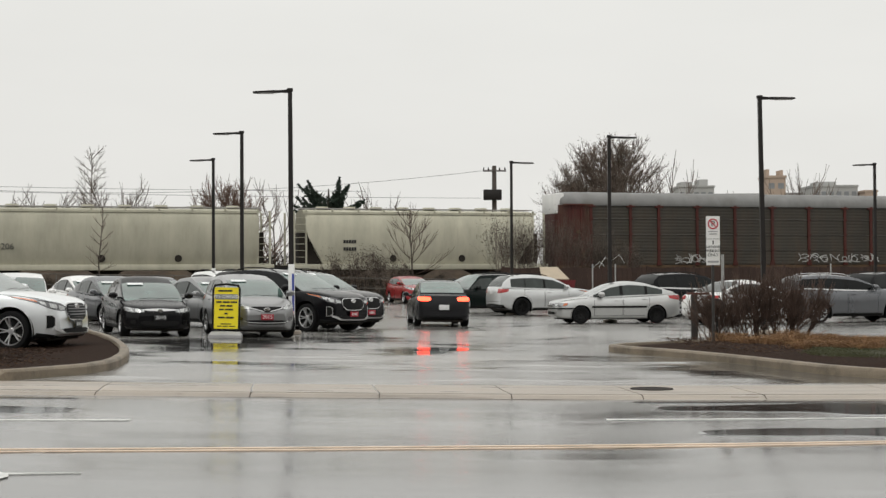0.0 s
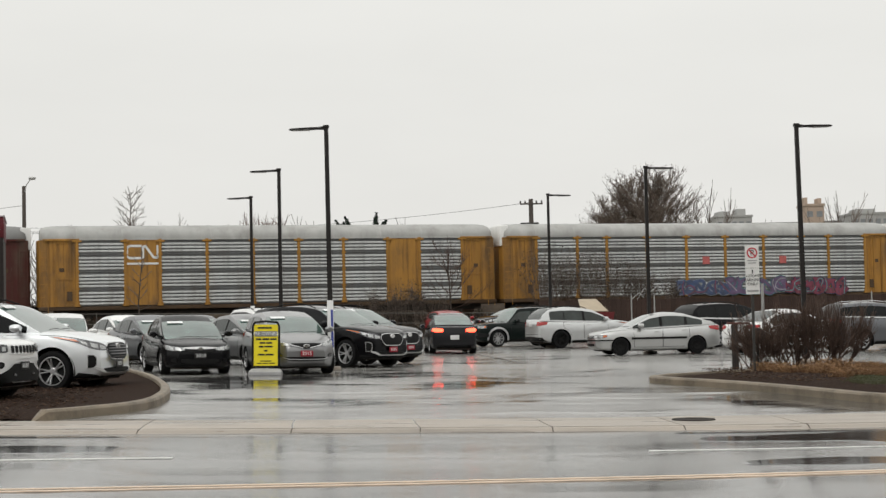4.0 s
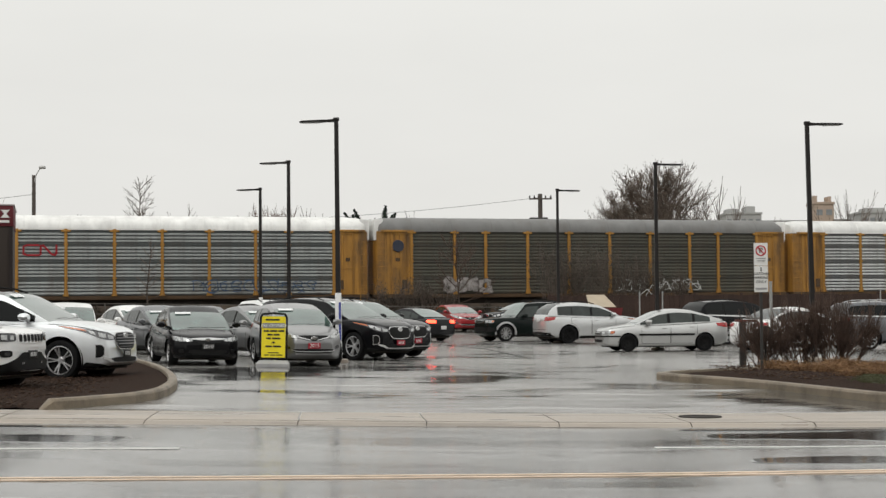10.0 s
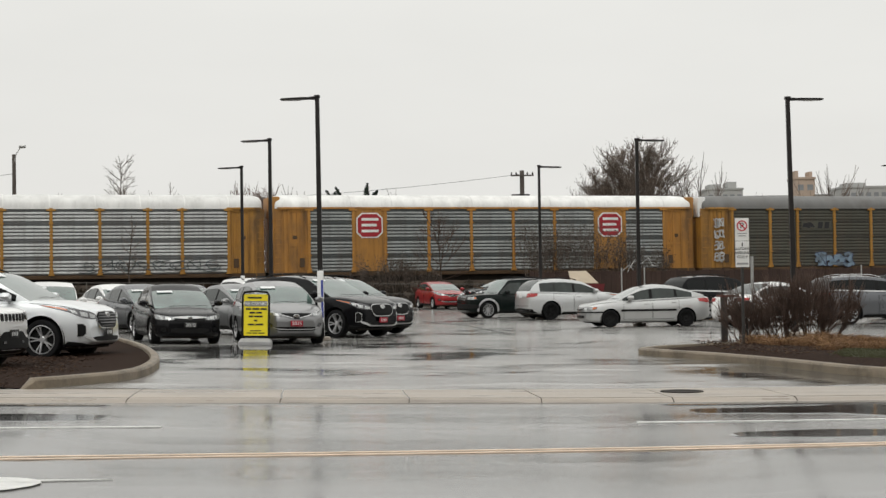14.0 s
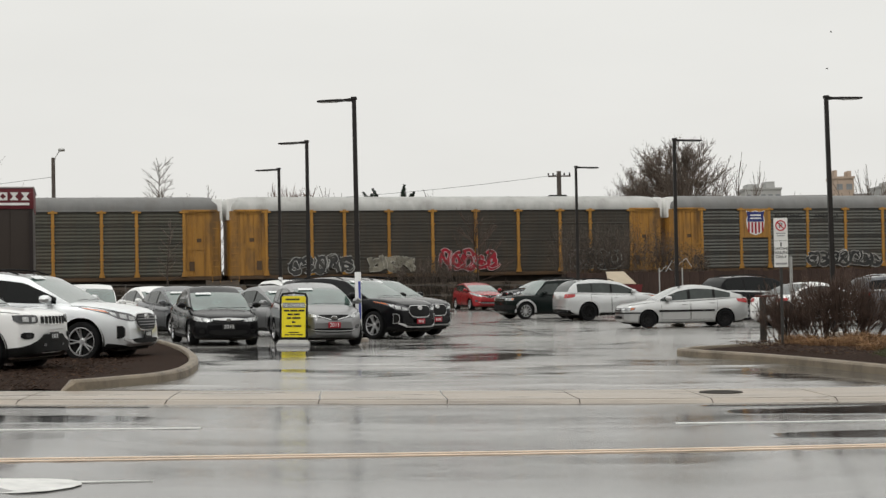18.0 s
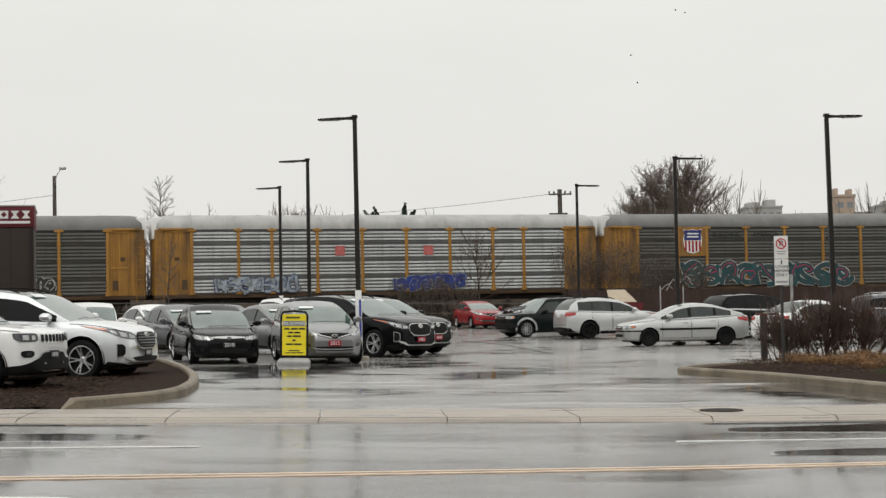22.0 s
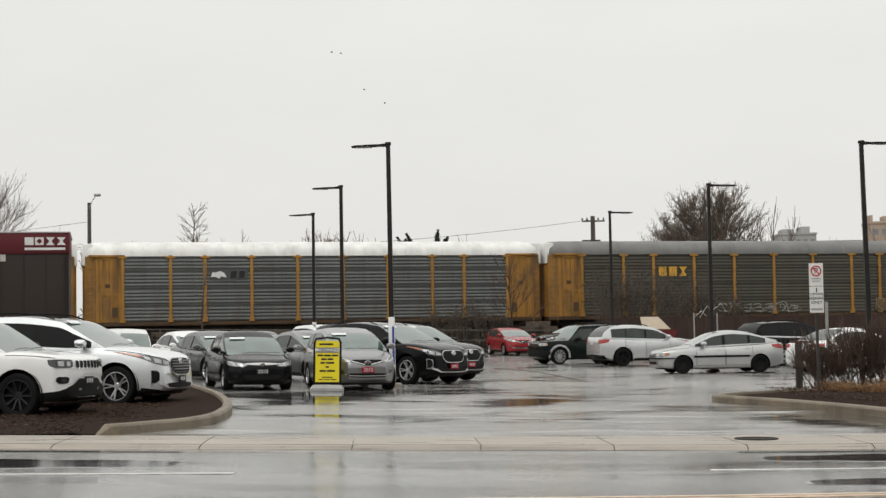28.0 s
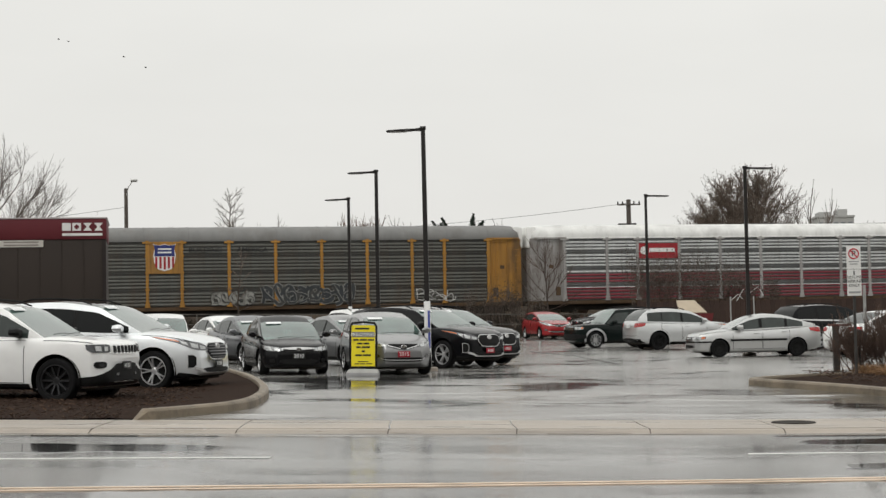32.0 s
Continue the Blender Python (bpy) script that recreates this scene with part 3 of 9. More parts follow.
def railpaint(name, color, dirt=0.5, rough=0.55, rust=0.35):
    """Weathered wagon paint: blotches of grime and rust streaks that run down it."""
    if name in MATS:
        return MATS[name]
    m = mat(name, color, rough, scale=1.2, vary=0.16, stain=M_GRIME, stain_amount=dirt, stain_scale=0.9, stretch=(1, 1, 0.35), per_object=0.10, bump=0.05, fine=20)
    n, l = m.node_tree.nodes, m.node_tree.links
    b = n["Principled BSDF"]
    was = b.inputs["Base Color"].links[0].from_socket
    tex = n.new("ShaderNodeTexCoord")
    mp = n.new("ShaderNodeMapping")
    mp.inputs["Scale"].default_value = (5.0, 5.0, 0.22)
    l.new(tex.outputs["Object"], mp.inputs["Vector"])
    run = n.new("ShaderNodeTexNoise")
    run.inputs["Scale"].default_value = 1.3
    run.inputs["Detail"].default_value = 7.0
    run.inputs["Roughness"].default_value = 0.7
    l.new(mp.outputs["Vector"], run.inputs["Vector"])
    r = n.new("ShaderNodeMapRange")
    r.inputs["From Min"].default_value = 0.50
    r.inputs["From Max"].default_value = 0.72
    r.inputs["To Max"].default_value = rust
    l.new(run.outputs["Fac"], r.inputs["Value"])
    mx = n.new("ShaderNodeMix")
    mx.data_type = "RGBA"
    l.new(r.outputs["Result"], mx.inputs["Factor"])
    l.new(was, mx.inputs["A"])
    mx.inputs["B"].default_value = (0.075, 0.036, 0.017, 1)
    l.new(mx.outputs["Result"], b.inputs["Base Color"])
    return m


SILL = railpaint("sill_rust", (0.085, 0.052, 0.028), 0.75, 0.75, 0.6)
YELLOW = railpaint("yellow_rail_paint", (0.37, 0.185, 0.037), 0.7, 0.55, 0.7)
ORANGE = railpaint("orange_rail_paint", (0.40, 0.19, 0.042), 0.65, 0.55, 0.55)
MAROON = railpaint("maroon_rail_paint", (0.07, 0.015, 0.011), 0.65)
GREYPAINT = railpaint("grey_rail_paint", (0.34, 0.33, 0.32), 0.6)
ROOF_WHITE = railpaint("white_roof", (0.76, 0.76, 0.74), 0.15, 0.55, 0.12)
ROOF_PALE = railpaint("pale_roof", (0.40, 0.40, 0.385), 0.3, 0.55, 0.10)
ROOF_GREY = railpaint("grey_roof", (0.175, 0.175, 0.17), 0.25, 0.55, 0.08)
HOPPER = railpaint("hopper_beige", (0.45, 0.435, 0.345), 0.14, 0.5, 0.10)
PANELS = {}
# one colour for the ribs, a second, mostly darker, for the bands between
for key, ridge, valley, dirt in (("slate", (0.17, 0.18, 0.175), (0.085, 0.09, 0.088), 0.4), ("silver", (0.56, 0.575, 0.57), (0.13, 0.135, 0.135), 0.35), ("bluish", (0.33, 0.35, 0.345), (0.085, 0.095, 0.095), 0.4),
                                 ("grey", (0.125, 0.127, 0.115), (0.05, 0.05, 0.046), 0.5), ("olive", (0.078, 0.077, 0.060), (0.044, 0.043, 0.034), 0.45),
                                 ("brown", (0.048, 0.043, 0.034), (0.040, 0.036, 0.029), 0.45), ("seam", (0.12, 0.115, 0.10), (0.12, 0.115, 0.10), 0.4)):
    PANELS[key] = (railpaint("panel_" + key, ridge, dirt), railpaint("panel_" + key + "_bands", valley, dirt))
PANELS["redstripe"] = PANELS["silver"]
SHARED = {}


def corrugated(width, key):
    """A side panel: horizontal ribs with darker flat bands between them."""
    tag = (round(width, 2), key)
    if tag in SHARED:
        return SHARED[tag]
    bm = bmesh.new()
    z, zs, kinds = 1.0, [], []
    pitch = 0.205
    flat = key in ("brown", "olive")
    deep = {"brown": 0.008, "olive": 0.022}.get(key, 0.05)
    zs.append((1.0, 0.0))
    n = 0
    while z + pitch < 4.86:
        n += 1
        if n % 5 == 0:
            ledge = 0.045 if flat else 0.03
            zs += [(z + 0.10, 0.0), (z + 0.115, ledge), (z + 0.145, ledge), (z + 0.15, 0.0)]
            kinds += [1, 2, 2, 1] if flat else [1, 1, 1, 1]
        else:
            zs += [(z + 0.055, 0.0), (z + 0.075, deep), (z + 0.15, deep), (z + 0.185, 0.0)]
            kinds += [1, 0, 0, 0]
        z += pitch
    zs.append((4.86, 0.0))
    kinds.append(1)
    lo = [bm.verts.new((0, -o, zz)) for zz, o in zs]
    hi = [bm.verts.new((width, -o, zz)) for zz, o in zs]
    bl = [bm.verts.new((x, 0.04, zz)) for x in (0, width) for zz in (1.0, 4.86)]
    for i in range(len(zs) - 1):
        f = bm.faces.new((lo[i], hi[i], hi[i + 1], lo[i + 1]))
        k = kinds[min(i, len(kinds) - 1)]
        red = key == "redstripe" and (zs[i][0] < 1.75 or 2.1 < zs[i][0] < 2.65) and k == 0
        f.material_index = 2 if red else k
    bm.faces.new((bl[0], bl[1], bl[3], bl[2]))
    bm.faces.new((lo[0], bl[0], bl[2], hi[0]))
    bm.faces.new((lo[-1], hi[-1], bl[3], bl[1]))
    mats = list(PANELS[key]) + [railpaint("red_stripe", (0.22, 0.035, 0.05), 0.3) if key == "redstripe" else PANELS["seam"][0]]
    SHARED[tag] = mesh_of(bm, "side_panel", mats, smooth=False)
    return SHARED[tag]


def post_mesh(material):
    tag = ("post", material.name)
    if tag not in SHARED:
        bm = bmesh.new()
        box(bm, -0.09, -0.11, 0.98, 0.09, 0.02, 4.88, 0.015)
        slab(bm, [(-0.09, -0.14), (0.09, -0.14), (0.09, 0.0), (-0.09, 0.0)], 4.78, 4.9)
        v = [bm.verts.new(p) for p in ((-0.17, -0.12, 0.95), (0.17, -0.12, 0.95), (0.09, -0.12, 1.35), (-0.09, -0.12, 1.35),
                                       (-0.17, 0.0, 0.95), (0.17, 0.0, 0.95), (0.09, 0.0, 1.35), (-0.09, 0.0, 1.35))]
        for q in ((0, 1, 2, 3), (5, 4, 7, 6), (0, 4, 5, 1), (1, 5, 6, 2), (2, 6, 7, 3), (3, 7, 4, 0)):
            bm.faces.new([v[i] for i in q])
        for zc in (1.95, 2.95, 3.95):
            box(bm, -0.13, -0.13, zc, 0.13, -0.10, zc + 0.09)
        box(bm, -0.27, -0.155, 4.73, 0.27, -0.02, 4.835)
        SHARED[tag] = mesh_of(bm, "post", material, smooth=False)
    return SHARED[tag]


def truck_mesh():
    if "truck" not in SHARED:
        bm = bmesh.new()
        for y in (-1.0, 1.0):
            slab(bm, [(-1.2, y - 0.08), (1.2, y - 0.08), (1.2, y + 0.08), (-1.2, y + 0.08)], 0.42, 0.62)
            slab(bm, [(-0.5, y - 0.1), (0.5, y - 0.1), (0.5, y + 0.1), (-0.5, y + 0.1)], 0.25, 0.75)
        box(bm, -0.25, -1.0, 0.4, 0.25, 1.0, 0.7)
        SHARED["truck"] = mesh_of(bm, "truck", M_UNDER, smooth=False)
        bm = bmesh.new()
        lathe(bm, [(0.0, -0.8), (0.42, -0.8), (0.46, -0.78), (0.46, -0.66), (0.2, -0.64), (0.08, -0.6), (0.08, 0.6), (0.2, 0.64), (0.46, 0.66), (0.46, 0.78), (0.42, 0.8), (0.0, 0.8)], 20)
        SHARED["axle"] = mesh_of(bm, "wheelset", M_RAIL)
    return SHARED["truck"], SHARED["axle"]


def place(name, me, parent, m=None, label=""):
    ob = new(name, me)
    ob.parent = parent
    if m is not None:
        ob.matrix_basis = m
    return tagged(ob, label)


def running_gear(car, length):
    tr, ax = truck_mesh()
    for x in (2.6, length - 2.6):
        t = place("truck", tr, car, pose(x, 0, 0))
        for dx in (-0.9, 0.9):
            place("wheelset", ax, t, pose(dx, 0, 0.46))
    for x0, x1 in ((-0.42, 0.5), (length - 0.5, length + 0.42)):
        bm = bmesh.new()
        box(bm, x0, -0.15, 0.7, x1, 0.15, 1.0, 0.03)
        part("coupler", bm, M_UNDER, car)


def flat_poly(bm, pts, index=0, thick=0.01):
    v = [bm.verts.new(p) for p in pts]
    f = bm.faces.new(v)
    f.material_index = index
    back = [bm.verts.new((p[0], p[1] + thick, p[2])) for p in pts]
    for i in range(len(v)):
        j = (i + 1) % len(v)
        g = bm.faces.new((v[i], back[i], back[j], v[j]))
        g.material_index = index


def stroke(bm, pts, w, index, y):
    pts = [Vector((p[0], 0, p[1])) for p in pts]
    for a, b in zip(pts, pts[1:]):
        d = b - a
        if d.length < 1e-4:
            continue
        d.normalize()
        nn = Vector((-d.z, 0, d.x)) * w * 0.5
        flat_poly(bm, [(p.x, y, p.z) for p in (a + nn - d * w * .3, a - nn - d * w * .3, b - nn + d * w * .3, b + nn + d * w * .3)], index, 0.004)


def ribbon(bm, pts, w, index, y):
    """A flat painted stroke of one width along a smoothed path, with narrowed ends."""
    pts = [Vector((p[0], 0, p[1])) for p in pts]
    for _ in range(2):
        out = [pts[0]]
        for a, b in zip(pts, pts[1:]):
            out += [a.lerp(b, 0.25), a.lerp(b, 0.75)]
        pts = out + [pts[-1]]
    edge = []
    for i, p in enumerate(pts):
        d = pts[min(i + 1, len(pts) - 1)] - pts[max(i - 1, 0)]
        if d.length < 1e-5:
            continue
        d.normalize()
        k = 0.62 if i in (0, len(pts) - 1) else 1.0
        nn = Vector((-d.z, 0, d.x)) * w * 0.5 * k
        edge.append([bm.verts.new((q.x, y + o, q.z)) for q, o in ((p + nn, 0), (p - nn, 0), (p - nn, 0.006), (p + nn, 0.006))])
    for e, f in zip(edge, edge[1:]):
        for i in range(3):
            bm.faces.new((e[i], f[i], f[i + 1], e[i + 1])).material_index = index
    for e in (edge[0], edge[-1]):
        bm.faces.new(e).material_index = index


# parts of sprayed signs that cannot be read: bars, hooks, bows and slashes in a unit square
MARKS = (((0.12, 1.0), (0.16, 0.5), (0.08, 0.0)), ((0.88, 1.0), (0.82, 0.5), (0.95, 0.0)), ((0.1, 0.85), (0.5, 1.05), (0.95, 0.8), (0.6, 0.5)),
         ((0.05, 0.45), (0.45, 0.6), (0.9, 0.4), (0.8, 0.05), (0.3, 0.0)), ((0.1, 0.95), (0.5, 0.45), (0.95, 0.05)), ((0.05, 0.1), (0.5, -0.05), (0.95, 0.15), (1.1, 0.35)),
         ((0.9, 0.95), (0.4, 0.9), (0.1, 0.55), (0.3, 0.1), (0.85, 0.1)), ((0.2, 0.3), (0.35, 0.8), (0.75, 0.75), (0.8, 0.3), (0.5, 0.2)))


def graffiti(car, x0, x1, z0, z1, colors, seed, letters, fill=True):
    """Sprayed signs that cannot be read: fat strokes over a wider rim, or thin single lines."""
    rg = random.Random(seed)
    mats = [mat("spray_%d_%d" % (seed, i), [v * 0.75 for v in c], 0.6, scale=3, vary=0.35, stain=(0.07, 0.065, 0.055), stain_amount=0.85, stain_scale=2.6) for i, c in enumerate(colors)]
    bm = bmesh.new()
    w = (x1 - x0) / letters
    step = 0.0
    for i in range(letters):
        cz, h = (z0 + z1) / 2 + rg.uniform(-.05, .05) * (z1 - z0), (z1 - z0) * rg.uniform(0.85, 1.08)
        lean = rg.uniform(-0.12, 0.12)
        marks = rg.sample(MARKS, 4 if fill else 3)
        lines = []
        for mk in marks:
            lines.append([(x0 + (i + 0.08 + 1.05 * (u + lean * (v - 0.5)) + rg.uniform(-.16, .16)) * w, cz + (v - 0.5 + rg.uniform(-.12, .12)) * h * 0.86) for u, v in mk])
        fat = min(w, h) * (0.24 if fill else 0.0)
        if fill and len(mats) > 1:
            for ln in lines:
                step += 0.00005
                ribbon(bm, ln, fat + 0.10, 1, -0.100 - step)
        for ln in lines:
            step += 0.00005
            ribbon(bm, ln, fat if fill else 0.055, 0, -0.116 - step)
        if len(mats) > 2:
            step += 0.00005
            ribbon(bm, rg.choice(lines), 0.07, 2, -0.132 - step)
        elif fill and len(mats) > 1:
            step += 0.00005
            ribbon(bm, [(x + 0.06, z + 0.05) for x, z in rg.choice(lines)], 0.04, 1, -0.132 - step)
    tagged(part("graffiti", bm, mats, car, "sprayed graffiti that cannot be read", smooth=False), kind="stuff").matrix_basis = pose(0, -1.55, 0)


def autorack(spec, label):
    """An enclosed car carrier: corrugated panels between posts, end doors, an arched roof."""
    frame_m, roof_m, key = spec["paint"], spec["roof"], spec["panel"]
    car = thing("railcar", label, "railcar", "freight train")
    length = CAR_PITCH - 0.5
    bm = bmesh.new()
    box(bm, 0, -1.52, 0.74, length, 1.52, 0.97, 0.02)
    part("sill", bm, SILL, car)
    bm = bmesh.new()
    box(bm, 0.9, -1.1, 0.38, length - 0.9, 1.1, 0.745)
    part("underframe", bm, M_UNDER, car)
    # arched roof
    bm = bmesh.new()
    arc = [(-1.6, 4.88), (-1.6, 4.97)] + [(-1.6 * math.cos(a), 4.97 + 0.80 * math.sin(a) ** 0.8) for a in span(0.12, math.pi - 0.12, 12)] + [(1.6, 4.97), (1.6, 4.88)]
    tips = ((0.12, 0.74), (0.22, 0.85), (0.42, 0.93), (0.75, 0.98), (1.2, 1.0))
    stations = list(tips) + [(x, 1.0) for x in span(3.5, length - 3.5, 9)] + [(length - x, k) for x, k in tips[::-1]]
    rings = [[bm.verts.new((x, y * k, 4.88 + (z - 4.88) * k)) for y, z in arc] for x, k in stations]
    for r0, r1 in zip(rings, rings[1:]):
        for i in range(len(arc) - 1):
            bm.faces.new((r0[i], r0[i + 1], r1[i + 1], r1[i]))
    bm.faces.new(rings[0])
    bm.faces.new(rings[-1][::-1])
    part("roof", bm, roof_m, car, smooth=True)
    bm = bmesh.new()
    for x in span(2.2, length - 2.2, 9):
        prev = None
        for (y, z) in arc[1:-1]:
            a = [bm.verts.new((x - 0.035, y * 1.004, z + 0.015)), bm.verts.new((x + 0.035, y * 1.004, z + 0.015))]
            if prev:
                bm.faces.new((prev[0], prev[1], a[1], a[0]))
            prev = a
    part("roof_seam", bm, roof_m, car)
    # top rail, far wall, floor of the body
    bm = bmesh.new()
    box(bm, 0.3, -1.62, 4.84, length - 0.3, -1.55, 4.95)
    part("top_rail", bm, spec.get("rail", roof_m), car, smooth=False)
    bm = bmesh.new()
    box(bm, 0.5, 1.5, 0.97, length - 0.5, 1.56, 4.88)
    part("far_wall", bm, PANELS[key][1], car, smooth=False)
    # bays
    x = ENDS
    solid = spec.get("solid", ())
    pm = post_mesh(spec.get("post", frame_m))
    place("post", pm, car, pose(x, -1.53, 0))
    for i, w in enumerate(BAYS):
        w = w * (length - 2 * ENDS) / sum(BAYS)
        if i in solid:
            bm = bmesh.new()
            box(bm, 0.02, -0.05, 1.0, w - 0.02, 0.03, 4.86, 0.01)
            part("blank_panel", bm, frame_m, car, smooth=False).matrix_basis = pose(x, -1.53, 0)
        else:
            place("side_panel", corrugated(w, key), car, pose(x, -1.53, 0))
        x += w
        place("post", pm, car, pose(x, -1.53, 0))
    # ends: side sheets with frames, ladder rungs, and the rounded end doors
    for s in (0, 1):
        x0, x1 = (-0.06, ENDS - 0.09) if s == 0 else (length - ENDS + 0.09, length + 0.06)
        bm = bmesh.new()
        outer = x0 if s == 0 else x1
        inner = x1 if s == 0 else x0
        d = 1 if s == 0 else -1
        plan = [(inner, -1.54), (outer + d * 0.75, -1.54), (outer + d * 0.12, -1.30), (outer, -0.9), (outer, 0.9), (outer + d * 0.12, 1.3), (outer + d * 0.75, 1.5), (inner, 1.5)]
        slab(bm, plan if d > 0 else plan[::-1], 0.97, 4.86)
        end = part("end_door", bm, frame_m, car, smooth=False)
        bm = bmesh.new()
        for xx in (inner - d * 0.02, inner - d * 0.55, inner - d * 1.1):
            box(bm, min(xx, xx - d * 0.09), -1.60, 0.98, max(xx, xx - d * 0.09), -1.53, 4.86)
        box(bm, min(inner, inner - d * 1.15), -1.60, 4.66, max(inner, inner - d * 1.15), -1.53, 4.86)
        box(bm, min(inner, inner - d * 1.15), -1.585, 2.55, max(inner, inner - d * 1.15), -1.53, 2.66)
        part("door_frame", bm, frame_m, end, smooth=False)
        bm = bmesh.new()
        tube(bm, [(outer + d * 0.14, -1.42, 0), (outer + d * 0.6, -1.58, 0)], 0.014, 5)
        rung = mesh_of(bm, "rung", frame_m)
        for k in range(9):
            place("rung", rung, end, pose(0, 0, 1.15 + k * 0.38))
        for dx, yy in ((0.14, -1.42), (0.6, -1.58)):
            bm = bmesh.new()
            tube(bm, [(outer + d * dx, yy, 0.6), (outer + d * dx, yy, 4.4)], 0.02, 5)
            part("ladder_rail", bm, frame_m, end)
        bm = bmesh.new()
        box(bm, min(outer + d * 0.3, inner + d * 0.22), -1.68, 4.80, max(outer + d * 0.3, inner + d * 0.22), -1.54, 4.93, 0.012)
        part("lintel", bm, frame_m, end)
        for k in range(4):
            xx = inner - d * (0.14 + 0.115 * k + (0.05 if k > 2 else 0))
            bm = bmesh.new()
            box(bm, xx - 0.018, -1.575, 1.05, xx + 0.018, -1.535, 4.62)
            part("door_rib", bm, frame_m, end, smooth=False)
        bm = bmesh.new()
        box(bm, min(inner - d * 0.2, inner - d * 0.5), -1.60, 1.3, max(inner - d * 0.2, inner - d * 0.5), -1.56, 1.85)
        part("latch_plate", bm, SILL, end, "rusted latch plate", smooth=False)
        bm = bmesh.new()
        box(bm, min(inner - d * 0.62, inner - d * 0.92), -1.565, 3.0, max(inner - d * 0.62, inner - d * 0.92), -1.535, 3.22)
        part("notice_plate", bm, SILL, end, smooth=False)
        if spec.get("cap"):
            bm = bmesh.new()
            box(bm, outer - 0.05, -1.25, 4.3, outer + d * 0.5 + 0.05, 1.25, 5.62, 0.08) if d > 0 else box(bm, outer + d * 0.5 - 0.05, -1.25, 4.3, outer + 0.05, 1.25, 5.62, 0.08)
            part("end_cap", bm, ROOF_WHITE if spec["cap"] == "white" else frame_m, car)
    running_gear(car, length)
    return car, length


def bay_x(i, length):
    k = (length - 2 * ENDS) / sum(BAYS)
    return ENDS + sum(BAYS[:i]) * k, BAYS[i] * k


def sign_plate(car, x0, x1, z0, z1, material, name="emblem_panel", label="", y=-1.665, outline=None):
    bm = bmesh.new()
    if outline:
        slab(bm, [(x0 + (x1 - x0) * u, z0 + (z1 - z0) * v) for u, v in outline], -0.012, 0.012)
        bmesh.ops.rotate(bm, cent=(0, 0, 0), matrix=Matrix.Rotation(radians(90), 3, "X"), verts=bm.verts)
        bmesh.ops.translate(bm, vec=(0, y, 0), verts=bm.verts)
    else:
        box(bm, x0, y - 0.01, z0, x1, y + 0.02, z1)
    return part(name, bm, material, car, label, smooth=False)


E_RED = mat("emblem_red", (0.33, 0.022, 0.03), 0.5, scale=2, vary=0.1)
E_WHITE = mat("emblem_white", (0.75, 0.75, 0.73), 0.5, scale=2, vary=0.1)
E_BLUE = mat("emblem_blue", (0.03, 0.04, 0.16), 0.5, scale=2, vary=0.1)
E_DARK = mat("emblem_black", (0.02, 0.02, 0.022), 0.5, scale=2, vary=0.1)
E_FADED = mat("emblem_faded_red", (0.48, 0.13, 0.12), 0.6, scale=3, vary=0.3)
E_SLATE = mat("emblem_slate", (0.035, 0.04, 0.06), 0.5, scale=2, vary=0.1)
E_YELLOW = mat("emblem_yellow", (0.66, 0.36, 0.04), 0.5, scale=2, vary=0.1)
OCT = [(0.2, 0), (0.8, 0), (1, 0.2), (1, 0.8), (0.8, 1), (0.2, 1), (0, 0.8), (0, 0.2)]
SHIELD = [(0.5, 0.0), (0.8, 0.08), (0.95, 0.3), (1.0, 0.6), (0.92, 0.82), (1.0, 1.0), (0.75, 0.95), (0.5, 1.0), (0.25, 0.95), (0.0, 1.0), (0.08, 0.82), (0.0, 0.6), (0.05, 0.3), (0.2, 0.08)]


def shield(car, length, faded=False):
    x, w = bay_x(1, length)
    sign_plate(car, x - 0.08, x + w + 0.08, 2.95, 4.84, YELLOW, "emblem_panel", "yellow emblem panel", y=-1.62)
    cx = x + w / 2
    sign_plate(car, cx - 0.66, cx + 0.66, 3.10, 4.70, E_WHITE, "emblem_rim", "", y=-1.645, outline=SHIELD)
    sign_plate(car, cx - 0.63, cx + 0.63, 3.98, 4.66, E_BLUE, "emblem_crown", "blue crown of a shield emblem", y=-1.66,
               outline=[(0.02, 0.0), (0.98, 0.0), (0.94, 0.5), (1.0, 1.0), (0.72, 0.92), (0.5, 1.0), (0.28, 0.92), (0, 1.0), (0.06, 0.5)])
    for k in range(5):
        sx0 = cx - 0.55 + k * 0.245
        sign_plate(car, sx0, sx0 + 0.125, 3.2 + abs(k - 2) * 0.06, 3.95, E_WHITE if faded else E_RED, "emblem_stripe", "", y=-1.66)
    for k in range(2):
        sign_plate(car, cx - 0.4 + k * 0.02, cx + 0.4, 4.16 + k * 0.2, 4.25 + k * 0.2, E_WHITE, "emblem_bar", "", y=-1.674)


def slogan(car, length):
    for i, word in ((2, "BUILDING"), (3, "AMERICA")):
        x, w = bay_x(i, length)
        lettering(word, 0.44, E_DARK, car, pose(x + w / 2, -1.60, 4.32) @ UPRIGHT)


